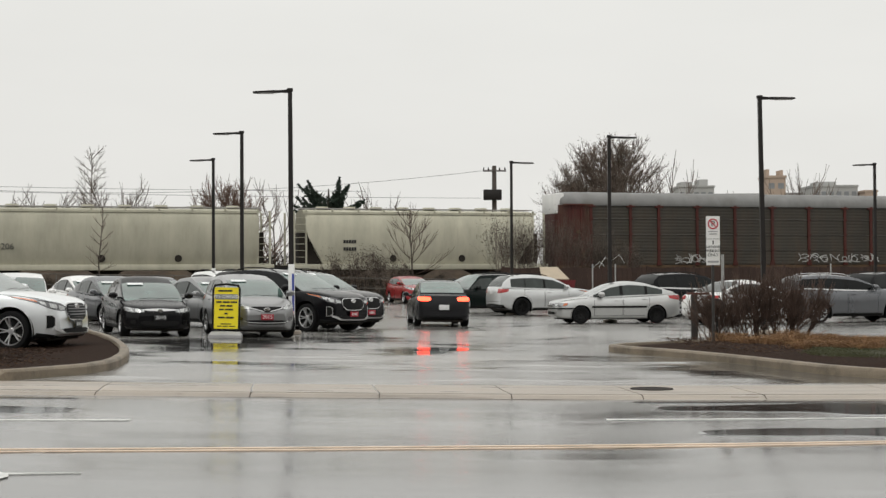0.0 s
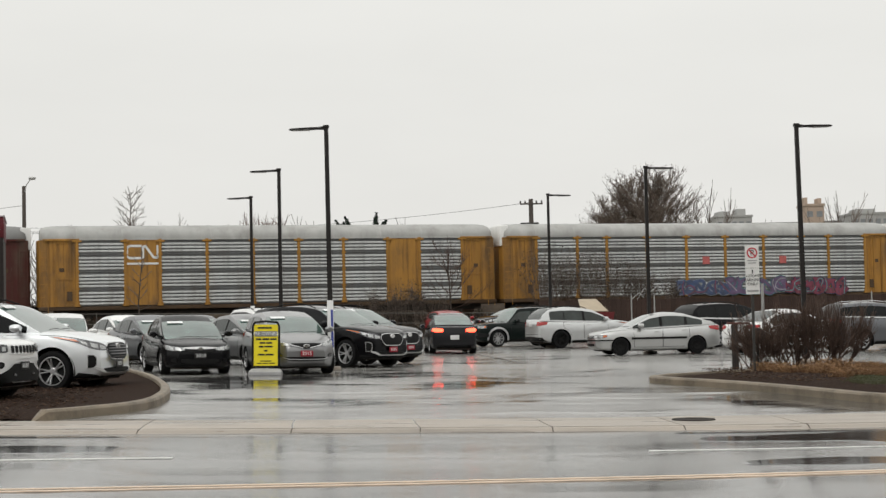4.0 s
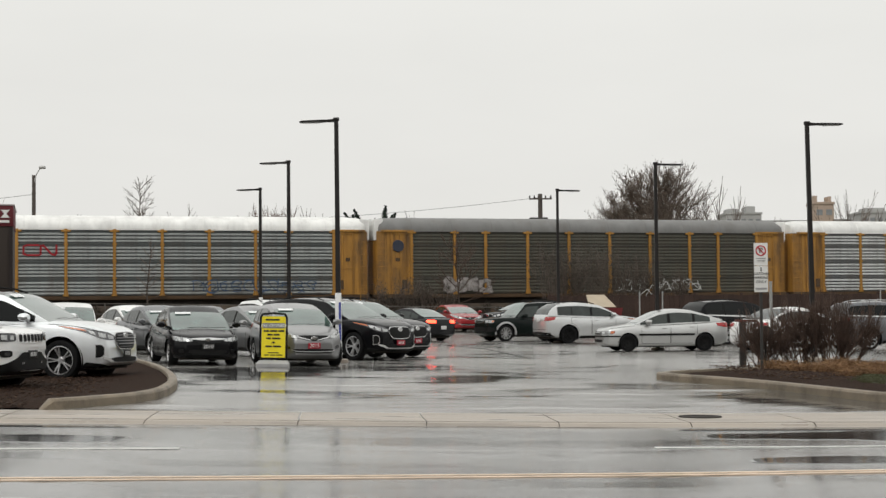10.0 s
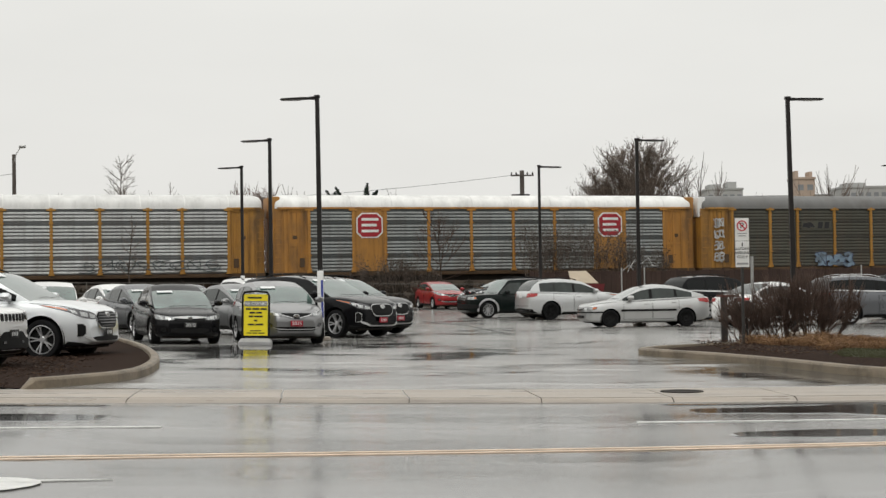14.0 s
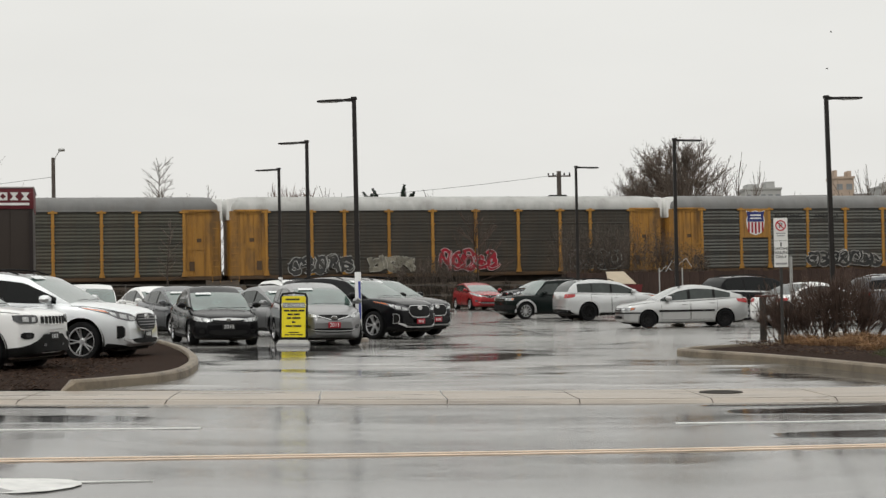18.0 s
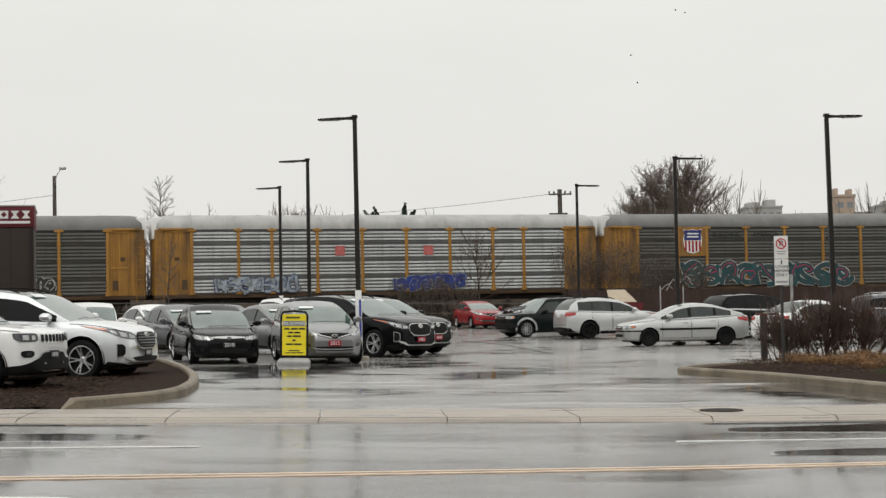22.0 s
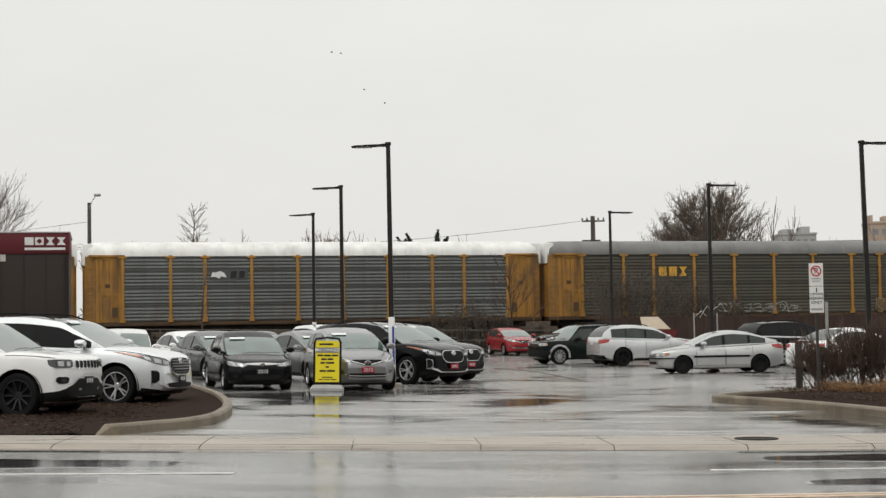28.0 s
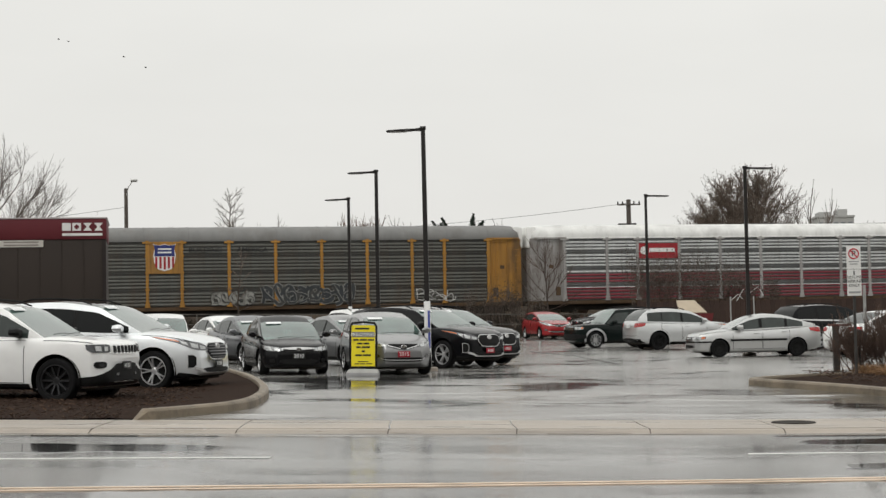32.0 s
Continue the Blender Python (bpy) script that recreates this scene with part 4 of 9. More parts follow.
def horse(car, length, bay, white=True):
    x, w = bay_x(bay, length)
    cx = x + w / 2
    sign_plate(car, cx - 1.1, cx + 1.15, 3.42, 4.02, PANELS["slate"][1] if white else PANELS["olive"][0], "emblem_ground", "", y=-1.595)
    sign_plate(car, cx - 1.05, cx - 0.1, 3.5, 3.95, E_WHITE if white else E_DARK, "emblem", "running emblem", y=-1.612,
               outline=[(0, 0.2), (0.3, 0.25), (0.55, 0.0), (0.62, 0.3), (1.0, 0.15), (0.85, 0.7), (0.6, 1.0), (0.3, 0.8), (0.1, 0.85)])
    for k in range(2):
        sign_plate(car, cx + 0.1 + k * 0.5, cx + 0.5 + k * 0.5, 3.52, 3.95, E_DARK, "emblem", "", y=-1.612,
                   outline=[(0, 0), (0.85, 0), (1, 1), (0.15, 1)])


def noodle(car, x0, x1, z0, z1, material, y):
    """Two joined rounded strokes."""
    bm = bmesh.new()
    w = x1 - x0
    h = z1 - z0
    t = 0.15 * h / 0.8
    path = [(0.46, 0.98), (0.12, 0.98), (0.02, 0.85), (0.02, 0.15), (0.12, 0.02), (0.46, 0.02), (0.52, 0.1), (0.52, 0.9), (0.6, 0.95), (0.85, 0.08), (0.95, 0.05), (0.98, 0.2), (0.98, 0.98)]
    stroke(bm, [(x0 + u * w, z0 + v * h) for u, v in path], t, 0, y)
    part("emblem", bm, material, car, "rounded line emblem", smooth=False)


def hopper(label, length, number, sloped=True):
    car = thing("railcar", label, "railcar", "freight train")
    bm = bmesh.new()
    sec = [(-1.30, 1.05), (-1.46, 1.5), (-1.56, 2.1), (-1.60, 2.7), (-1.58, 3.3), (-1.50, 3.85), (-1.34, 4.22)]
    full = [(0, 1.0)] + sec + [(-1.30, 4.26), (-0.6, 4.42), (0, 4.46)]
    full = full + [(-y, z) for y, z in full[-2:0:-1]]
    stations = [(1.15, 1), (1.5, 1.0)] + [(x, 1.0) for x in span(3, length - 3, 8)] + [(length - 1.5, 1.0), (length - 1.15, 1)]
    rings = []
    for x, k in stations:
        ring = []
        for y, z in full:
            xx = x
            if not sloped:
                ring.append(bm.verts.new((max(0.75, min(length - 0.75, x)), y, z)))
                continue
            # the slope sheets at both ends leave triangular gaps below
            if x < 1.4:
                xx = x + max(0, (2.95 - z)) * 0.6
            elif x > length - 1.4:
                xx = x - max(0, (2.95 - z)) * 0.6
            elif x < 3.4:
                xx = max(x, 1.2 + max(0, (2.95 - z)) * 0.6)
            elif x > length - 3.4:
                xx = min(x, length - 1.2 - max(0, (2.95 - z)) * 0.6)
            ring.append(bm.verts.new((xx, y, z)))
        rings.append(ring)
    m = len(full)
    for r0, r1 in zip(rings, rings[1:]):
        for i in range(m):
            bm.faces.new((r0[i], r0[(i + 1) % m], r1[(i + 1) % m], r1[i]))
    bm.faces.new(rings[0])
    bm.faces.new(rings[-1][::-1])
    part("tank", bm, HOPPER, car)
    bm = bmesh.new()
    box(bm, 0.2, -1.5, 0.72, length - 0.2, -1.3, 1.06, 0.02)
    box(bm, 0.2, 1.3, 0.72, length - 0.2, 1.5, 1.06, 0.02)
    part("side_sill", bm, HOPPER, car)
    bm = bmesh.new()
    box(bm, 1.0, -1.44, 4.16, length - 1.0, -1.36, 4.30)
    part("top_chord", bm, HOPPER, car, smooth=False)
    for x in span(1.2, length - 1.2, 9):
        bm = bmesh.new()
        box(bm, x - 0.05, -1.5, 4.3, x + 0.05, -1.34, 4.42)
        part("bracket", bm, HOPPER, car, smooth=False)
    bm = bmesh.new()
    box(bm, 0.9, -0.55, 4.5, length - 0.9, -0.25, 4.55)
    box(bm, 0.9, 0.25, 4.5, length - 0.9, 0.55, 4.55)
    part("running_board", bm, GREYPAINT, car, smooth=False)
    for x in span(2.5, length - 2.5, 7):
        bm = bmesh.new()
        lathe(bm, [(0.0, 0.12), (0.38, 0.10), (0.42, 0.0), (0.42, -0.1)], 14, "z")
        part("hatch", bm, HOPPER, car).matrix_basis = pose(x, 0, 4.55)
    for s in (0, 1):
        xo = 0.45 if s == 0 else length - 0.45
        d = 1 if s == 0 else -1
        bm = bmesh.new()
        for y in (-1.4, 1.4):
            box(bm, xo - 0.06, y - 0.05, 0.9, xo + 0.06, y + 0.05, 4.3)
            box(bm, xo + d * 0.75 - 0.05, y - 0.05, 0.9, xo + d * 0.75 + 0.05, y + 0.05, 4.2)
        tagged(part("end_frame", bm, HOPPER, car, smooth=False), kind="stuff")
        bm = bmesh.new()
        box(bm, xo - 0.2, -1.3, 0.72, xo + 0.6, 1.3, 0.98)
        box(bm, min(xo + d * 0.35, xo + d * 1.9), -1.15, 0.98, max(xo + d * 0.35, xo + d * 1.9), 1.2, 3.0)
        part("end_platform", bm, M_UNDER, car, smooth=False)
        bm = bmesh.new()
        tube(bm, [(0, -1.46, 0), (d * 0.7, -1.46, 0)], 0.016, 5)
        rung = mesh_of(bm, "rung", HOPPER)
        for k in range(8):
            place("rung", rung, car, pose(xo, 0, 1.1 + k * 0.4))
    for x in span(4.2, length - 4.2, 2):
        bm = bmesh.new()
        v = [bm.verts.new((x + sx * a, sy * b, z)) for z, a, b in ((1.02, 1.5, 1.2), (0.35, 0.4, 0.4)) for sx, sy in ((-1, -1), (1, -1), (1, 1), (-1, 1))]
        for q in ((0, 1, 5, 4), (1, 2, 6, 5), (2, 3, 7, 6), (3, 0, 4, 7), (7, 6, 5, 4)):
            bm.faces.new([v[i] for i in q])
        part("discharge_chute", bm, M_UNDER, car, smooth=False)
    running_gear(car, length)
    if number:
        lettering(number, 0.5, E_DARK, car, pose(4.1, -1.61, 2.1) @ UPRIGHT)
    else:
        for k in range(2):
            bm = bmesh.new()
            for q in range(5):
                box(bm, 3.5 + q * 0.17, -1.615, 2.35 + k * -0.45, 3.62 + q * 0.17, -1.58, 2.55 - k * 0.45)
            part("faded_lettering", bm, E_DARK, car, smooth=False)
    for cx in (length - 6.0, length - 10.5):
        bm = bmesh.new()
        lathe(bm, [(0.0, -0.03), (0.2, -0.03), (0.22, 0.02)], 14)
        part("port_cover", bm, M_UNDER, car).matrix_basis = pose(cx, -1.5, 1.42)
    return car


WHITES = [(0.6, 0.6, 0.58), (0.06, 0.06, 0.06)]
TRAIN = []


def hitch(car, offset):
    TRAIN.append((car, offset))


hitch(hopper("pale beige covered hopper wagon with a rounded side", 20.2, "94206", False), -38.3)
hitch(hopper("pale beige covered hopper wagon with faded lettering", 17.2, ""), -17.8 + 0.3)

RACKS = [
    (dict(paint=MAROON, roof=ROOF_GREY, panel="brown", cap="white"), "grimy brown car carrier wagon with maroon posts and ends"),
    (dict(paint=YELLOW, roof=ROOF_PALE, panel="silver", solid=(1, 7)), "yellow car carrier wagon with white ribbed panels"),
    (dict(paint=YELLOW, roof=ROOF_PALE, panel="silver", cap="white"), "silver-panelled yellow car carrier wagon with blue, purple and red graffiti"),
    (dict(paint=YELLOW, roof=ROOF_WHITE, panel="brown", cap="yellow"), "dark-panelled yellow car carrier wagon with a shield emblem"),
    (dict(paint=YELLOW, roof=ROOF_WHITE, panel="bluish", cap="white"), "blue-grey panelled yellow car carrier wagon with a white roof"),
    (dict(paint=YELLOW, roof=ROOF_GREY, panel="olive", cap="white"), "olive-panelled car carrier wagon with a round emblem on its end"),
    (dict(paint=YELLOW, roof=ROOF_WHITE, panel="silver"), "bright silver-panelled yellow car carrier wagon"),
    (dict(paint=ORANGE, roof=ROOF_WHITE, panel="bluish", solid=(1, 7), cap="yellow", rail=ORANGE), "orange car carrier wagon with two red octagon emblems"),
    (dict(paint=YELLOW, roof=ROOF_GREY, panel="olive", cap="white"), "dark olive car carrier wagon with yellow posts"),
    (dict(paint=YELLOW, roof=ROOF_PALE, panel="brown", cap="white"), "dark brown car carrier wagon with a row of graffiti"),
    (dict(paint=YELLOW, roof=ROOF_GREY, panel="grey", cap="white"), "grey car carrier wagon with a shield emblem and slogan"),
    (dict(paint=YELLOW, roof=ROOF_PALE, panel="silver", cap="white"), "silver car carrier wagon with red squares and blue graffiti"),
    (dict(paint=YELLOW, roof=ROOF_GREY, panel="grey", cap="white"), "grey car carrier wagon with large black and white graffiti"),
    (dict(paint=YELLOW, roof=ROOF_WHITE, panel="slate", cap="white"), "blue-grey car carrier wagon with teal graffiti"),
    (dict(paint=YELLOW, roof=ROOF_WHITE, panel="slate", cap="white"), "blue-grey car carrier wagon with a white roof"),
    (dict(paint=YELLOW, roof=ROOF_GREY, panel="olive", cap="white"), "dark green-grey car carrier wagon with yellow block emblem"),
    (dict(paint=YELLOW, roof=ROOF_GREY, panel="grey", cap="white"), "weathered grey car carrier wagon with a shield emblem"),
    (dict(paint=GREYPAINT, roof=ROOF_WHITE, panel="redstripe", cap="white"), "silver car carrier wagon with dull red lower stripes"),
]
for i, (spec, label) in enumerate(RACKS):
    car, ln = autorack(spec, label)
    hitch(car, i * CAR_PITCH + 0.25)
    n = i + 1
    if n == 1:
        graffiti(car, 8.0, 10.4, 1.05, 1.75, WHITES[:1], 11, 4, False)
        graffiti(car, 17.2, 23.5, 1.1, 1.75, WHITES[:1], 12, 8, False)
    elif n == 2:
        x, w = bay_x(1, ln)
        noodle(car, x + 0.05, x + w - 0.1, 3.75, 4.5, E_WHITE, -1.60)
        sign_plate(car, x + 0.05, x + w - 0.1, 3.38, 3.5, E_WHITE, "lettering_bar", "", y=-1.60)
    elif n == 3:
        # three painters side by side: blue over pale, dull purple over teal, red over dark blue
        graffiti(car, 11.5, 15.4, 1.0, 2.0, [(0.09, 0.13, 0.25), (0.34, 0.38, 0.44), (0.30, 0.10, 0.15)], 13, 5)
        graffiti(car, 15.2, 19.6, 1.0, 2.1, [(0.20, 0.14, 0.25), (0.10, 0.26, 0.29), (0.42, 0.42, 0.46)], 41, 5)
        graffiti(car, 19.4, 24.0, 1.0, 2.05, [(0.28, 0.07, 0.11), (0.06, 0.08, 0.15), (0.18, 0.34, 0.38)], 42, 6)
        for b in (4, 6):
            x, w = bay_x(b, ln)
            sign_plate(car, x + w / 2 - .25, x + w / 2 + .25, 3.0, 3.5, E_FADED, "emblem", "faded red square", y=-1.61)
    elif n == 4:
        shield(car, ln, True)
        graffiti(car, 8.2, 13.5, 1.2, 2.4, [(0.02, 0.02, 0.02)], 14, 8, False)
    elif n == 5:
        x, w = bay_x(2, ln)
        noodle(car, x + 0.35, x + w - 0.5, 3.35, 3.95, E_RED, -1.62)
        graffiti(car, 17, 24.5, 1.1, 1.9, [(0.08, 0.13, 0.22)], 15, 10, False)
    elif n == 6:
        bm = bmesh.new()
        lathe(bm, [(0.0, -0.02), (0.36, -0.02), (0.38, 0.02)], 20)
        part("emblem", bm, E_SLATE, car, "round dark emblem").matrix_basis = pose(1.35, -1.6, 3.95)
        graffiti(car, 4.2, 7.2, 1.05, 2.0, [(0.45, 0.42, 0.40), (0.3, 0.26, 0.25)], 16, 4)
        graffiti(car, 15.5, 21.5, 1.05, 1.9, WHITES[:1], 17, 9, False)
    elif n == 7:
        horse(car, ln, 2)
        graffiti(car, 16.8, 25, 1.1, 1.9, [(0.12, 0.14, 0.14)], 18, 8, False)
    elif n == 8:
        for b in (1, 7):
            x, w = bay_x(b, ln)
            sign_plate(car, x + 0.18, x + w - 0.18, 3.05, 4.6, E_WHITE, "emblem_rim", "", y=-1.60, outline=OCT)
            sign_plate(car, x + 0.26, x + w - 0.26, 3.13, 4.52, E_RED, "emblem", "red octagon emblem", y=-1.615, outline=OCT)
            for k in range(3):
                sign_plate(car, x + 0.5, x + w - 0.45 - 0.12 * (k % 2), 3.4 + k * 0.36, 3.56 + k * 0.36, E_WHITE, "emblem_bar", "", y=-1.63)
    elif n == 9:
        horse(car, ln, 2, False)
        for k in range(4):
            graffiti(car, 0.8, 1.5, 1.35 + k * 0.75, 2.0 + k * 0.75, [(0.62, 0.62, 0.60)], 37 + k, 2)
        graffiti(car, 8.2, 11.0, 1.05, 1.9, [(0.25, 0.35, 0.45), (0.1, 0.12, 0.2)], 19, 4)
        graffiti(car, 14.5, 16.8, 1.1, 1.95, [(0.35, 0.28, 0.42), (0.12, 0.1, 0.16)], 20, 4)
    elif n == 10:
        graffiti(car, 3.4, 7.4, 1.05, 2.1, [(0.05, 0.05, 0.05), (0.55, 0.55, 0.52)], 21, 5)
        graffiti(car, 8.4, 11.2, 1.05, 2.1, [(0.30, 0.28, 0.22), (0.5, 0.48, 0.42)], 22, 3)
        graffiti(car, 12.9, 16.6, 1.05, 2.3, [(0.42, 0.02, 0.04), (0.65, 0.5, 0.5)], 23, 5)
        graffiti(car, 21.5, 24.8, 1.05, 2.2, [(0.025, 0.025, 0.025), (0.5, 0.5, 0.46)], 24, 4)
    elif n in (11, 13, 17):
        shield(car, ln)
        slogan(car, ln)
        if n == 11:
            graffiti(car, 9.6, 15.0, 1.05, 2.0, [(0.04, 0.04, 0.04), (0.55, 0.53, 0.5)], 25, 7)
            graffiti(car, 17.0, 22.6, 1.05, 2.1, [(0.04, 0.04, 0.04), (0.62, 0.6, 0.56)], 26, 7)
        elif n == 13:
            graffiti(car, 5.0, 17.2, 1.0, 2.5, [(0.03, 0.09, 0.10), (0.68, 0.66, 0.64), (0.45, 0.06, 0.14)], 27, 9)
        else:
            graffiti(car, 8.6, 11.2, 1.05, 1.9, [(0.36, 0.36, 0.33), (0.08, 0.08, 0.08)], 28, 5)
            graffiti(car, 11.6, 17.2, 1.05, 2.2, [(0.05, 0.055, 0.06), (0.30, 0.30, 0.28)], 29, 8)
            graffiti(car, 21, 23.5, 1.05, 1.9, WHITES[:1], 30, 4, False)
    elif n == 12:
        graffiti(car, 3.5, 8.5, 1.05, 2.0, [(0.45, 0.5, 0.55), (0.08, 0.12, 0.25)], 31, 7)
        graffiti(car, 14.5, 19.0, 1.05, 2.0, [(0.03, 0.06, 0.32), (0.3, 0.35, 0.45)], 32, 6)
        for b in (3, 5):
            x, w = bay_x(b, ln)
            sign_plate(car, x + w / 2 - .3, x + w / 2 + .3, 3.2, 3.8, E_FADED, "emblem", "faded red square", y=-1.61)
    elif n == 14:
        horse(car, ln, 2)
        graffiti(car, 9.2, 11.6, 1.1, 2.1, [(0.03, 0.05, 0.08)], 33, 3)
        graffiti(car, 15.0, 18.2, 1.1, 1.9, [(0.04, 0.15, 0.17)], 34, 4)
    elif n == 15:
        horse(car, ln, 2)
    elif n == 16:
        x, w = bay_x(2, ln)
        for k in range(3):
            sign_plate(car, x + 0.35 + k * 0.7, x + 0.88 + k * 0.7, 3.45, 4.05, E_YELLOW, "emblem", "yellow block emblem", y=-1.61,
                       outline=[(0, 0.1), (0.1, 0), (0.9, 0), (1, 0.1), (1, 0.9), (0.9, 1), (0.1, 1), (0, 0.9)] if k != 2 else [(0, 0), (1, 0), (0.6, 0.5), (1, 1), (0, 1), (0.4, 0.5)])
        graffiti(car, 9.5, 17.0, 1.05, 1.7, [(0.4, 0.38, 0.34)], 35, 9, False)
        graffiti(car, 22.5, 24.8, 1.05, 1.9, [(0.20, 0.12, 0.05), (0.30, 0.27, 0.16)], 36, 4)
    elif n == 18:
        x, w = bay_x(2, ln)
        sign_plate(car, x + 0.05, x + w - 0.1, 3.55, 4.5, E_RED, "emblem_panel", "red name panel", y=-1.62)
        sign_plate(car, x + 0.75, x + w - 0.3, 3.95, 4.2, E_WHITE, "lettering_bar", "", y=-1.64)
        bm = bmesh.new()
        lathe(bm, [(0.0, -0.02), (0.24, -0.02), (0.25, 0.02)], 18)
        part("emblem", bm, E_WHITE, car).matrix_basis = pose(x + 0.42, -1.64, 4.05)


def train_pose(offset, t):
    s = 8.45 - 15.833 * t + 0.01266 * t * t + offset
    return track @ pose(s, 0, RAIL_Z)


for car, off in TRAIN:
    car.matrix_basis = train_pose(off, 0)


# ---- cars ----
def paint(name, color, metal=0.25, rough=0.28, dirt=0.12, coat=0.5, spec=0.3):
    return mat("paint_" + name, color, rough, metal=metal, scale=1.5, vary=0.05, coat=coat, spec=spec, stain=(0.10, 0.09, 0.08), stain_amount=dirt, stain_scale=1.2, bump=0.015, fine=180, rough_vary=0.06)


M_GLASS = mat("tinted_glass", (0.026, 0.034, 0.031), 0.04, scale=2, vary=0.5, spec=0.55, coat=0.0, rough_vary=0.02)
# opaque: daylight seen through the cabin is put into its pale, uneven colour
M_SCREEN = mat("windscreen_glass", (0.075, 0.125, 0.11), 0.04, scale=1.3, vary=0.6, spec=0.9, coat=0.8, rough_vary=0.03)
M_DARKGLASS = mat("privacy_glass", (0.004, 0.005, 0.005), 0.04, scale=2, vary=0.2, spec=0.22, coat=0.0, rough_vary=0.02)
M_CHROME = mat("chrome", (0.62, 0.62, 0.62), 0.14, metal=1.0, scale=6, vary=0.08, rough_vary=0.05)
M_ALLOY = mat("alloy", (0.60, 0.60, 0.61), 0.32, metal=0.7, scale=8, vary=0.12)
M_DARKALLOY = mat("dark_alloy", (0.04, 0.04, 0.042), 0.35, metal=0.6, scale=8, vary=0.15)
M_LENS = mat("smoked_lens", (0.05, 0.052, 0.055), 0.1, metal=0.3, scale=14, vary=0.7, coat=0.6)
M_BOWL = mat("lamp_reflector", (0.55, 0.56, 0.56), 0.4, metal=0.4, scale=20, vary=0.4)
M_TRIM = mat("silver_trim", (0.62, 0.62, 0.62), 0.35, metal=0.2, scale=6, vary=0.06)
M_SMOKE = mat("dark_chrome", (0.16, 0.16, 0.165), 0.2, metal=0.9, scale=6, vary=0.1)
M_LAMP = mat("headlamp_lens", (0.36, 0.37, 0.37), 0.1, metal=0.6, scale=16, vary=0.8, coat=1.0)
M_AMBER = mat("amber_lens", (0.55, 0.13, 0.03), 0.2, scale=10, vary=0.2, coat=1.0)
M_TAIL = mat("tail_lens", (0.34, 0.012, 0.012), 0.18, scale=10, vary=0.25, coat=1.0)
M_BRAKE = mat("brake_light", (1.0, 0.055, 0.025), 0.3, scale=10, vary=0.1, emit=7.0)
M_SEAM = mat("panel_gap", (0.006, 0.006, 0.006), 0.8, scale=8, vary=0.1)
M_PLATE_RED = mat("red_plate", (0.33, 0.015, 0.03), 0.4, scale=6, vary=0.08)
M_PLATE_BLACK = mat("black_plate", (0.015, 0.015, 0.015), 0.4, scale=6, vary=0.08)
M_PLATE_WHITE = mat("white_plate", (0.7, 0.7, 0.7), 0.4, scale=6, vary=0.08)
M_PAPER = mat("paper", (0.8, 0.82, 0.82), 0.6, scale=6, vary=0.05)


def curve_at(pts, x):
    """A smooth curve through points (x, value), flat tangents at turning points."""
    if x <= pts[0][0]:
        return pts[0][1]
    for i, ((x0, v0), (x1, v1)) in enumerate(zip(pts, pts[1:])):
        if x <= x1:
            s1 = (v1 - v0) / (x1 - x0)

            def slope(k):
                if k <= 0 or k >= len(pts) - 1:
                    return s1
                a = (pts[k][1] - pts[k - 1][1]) / (pts[k][0] - pts[k - 1][0])
                b = (pts[k + 1][1] - pts[k][1]) / (pts[k + 1][0] - pts[k][0])
                return 0.0 if a * b <= 0 else 2 * a * b / (a + b)
            m0, m1 = slope(i), slope(i + 1)
            h = x1 - x0
            u = (x - x0) / h
            return (2 * u ** 3 - 3 * u ** 2 + 1) * v0 + (u ** 3 - 2 * u ** 2 + u) * h * m0 + (-2 * u ** 3 + 3 * u ** 2) * v1 + (u ** 3 - u ** 2) * h * m1
    return pts[-1][1]


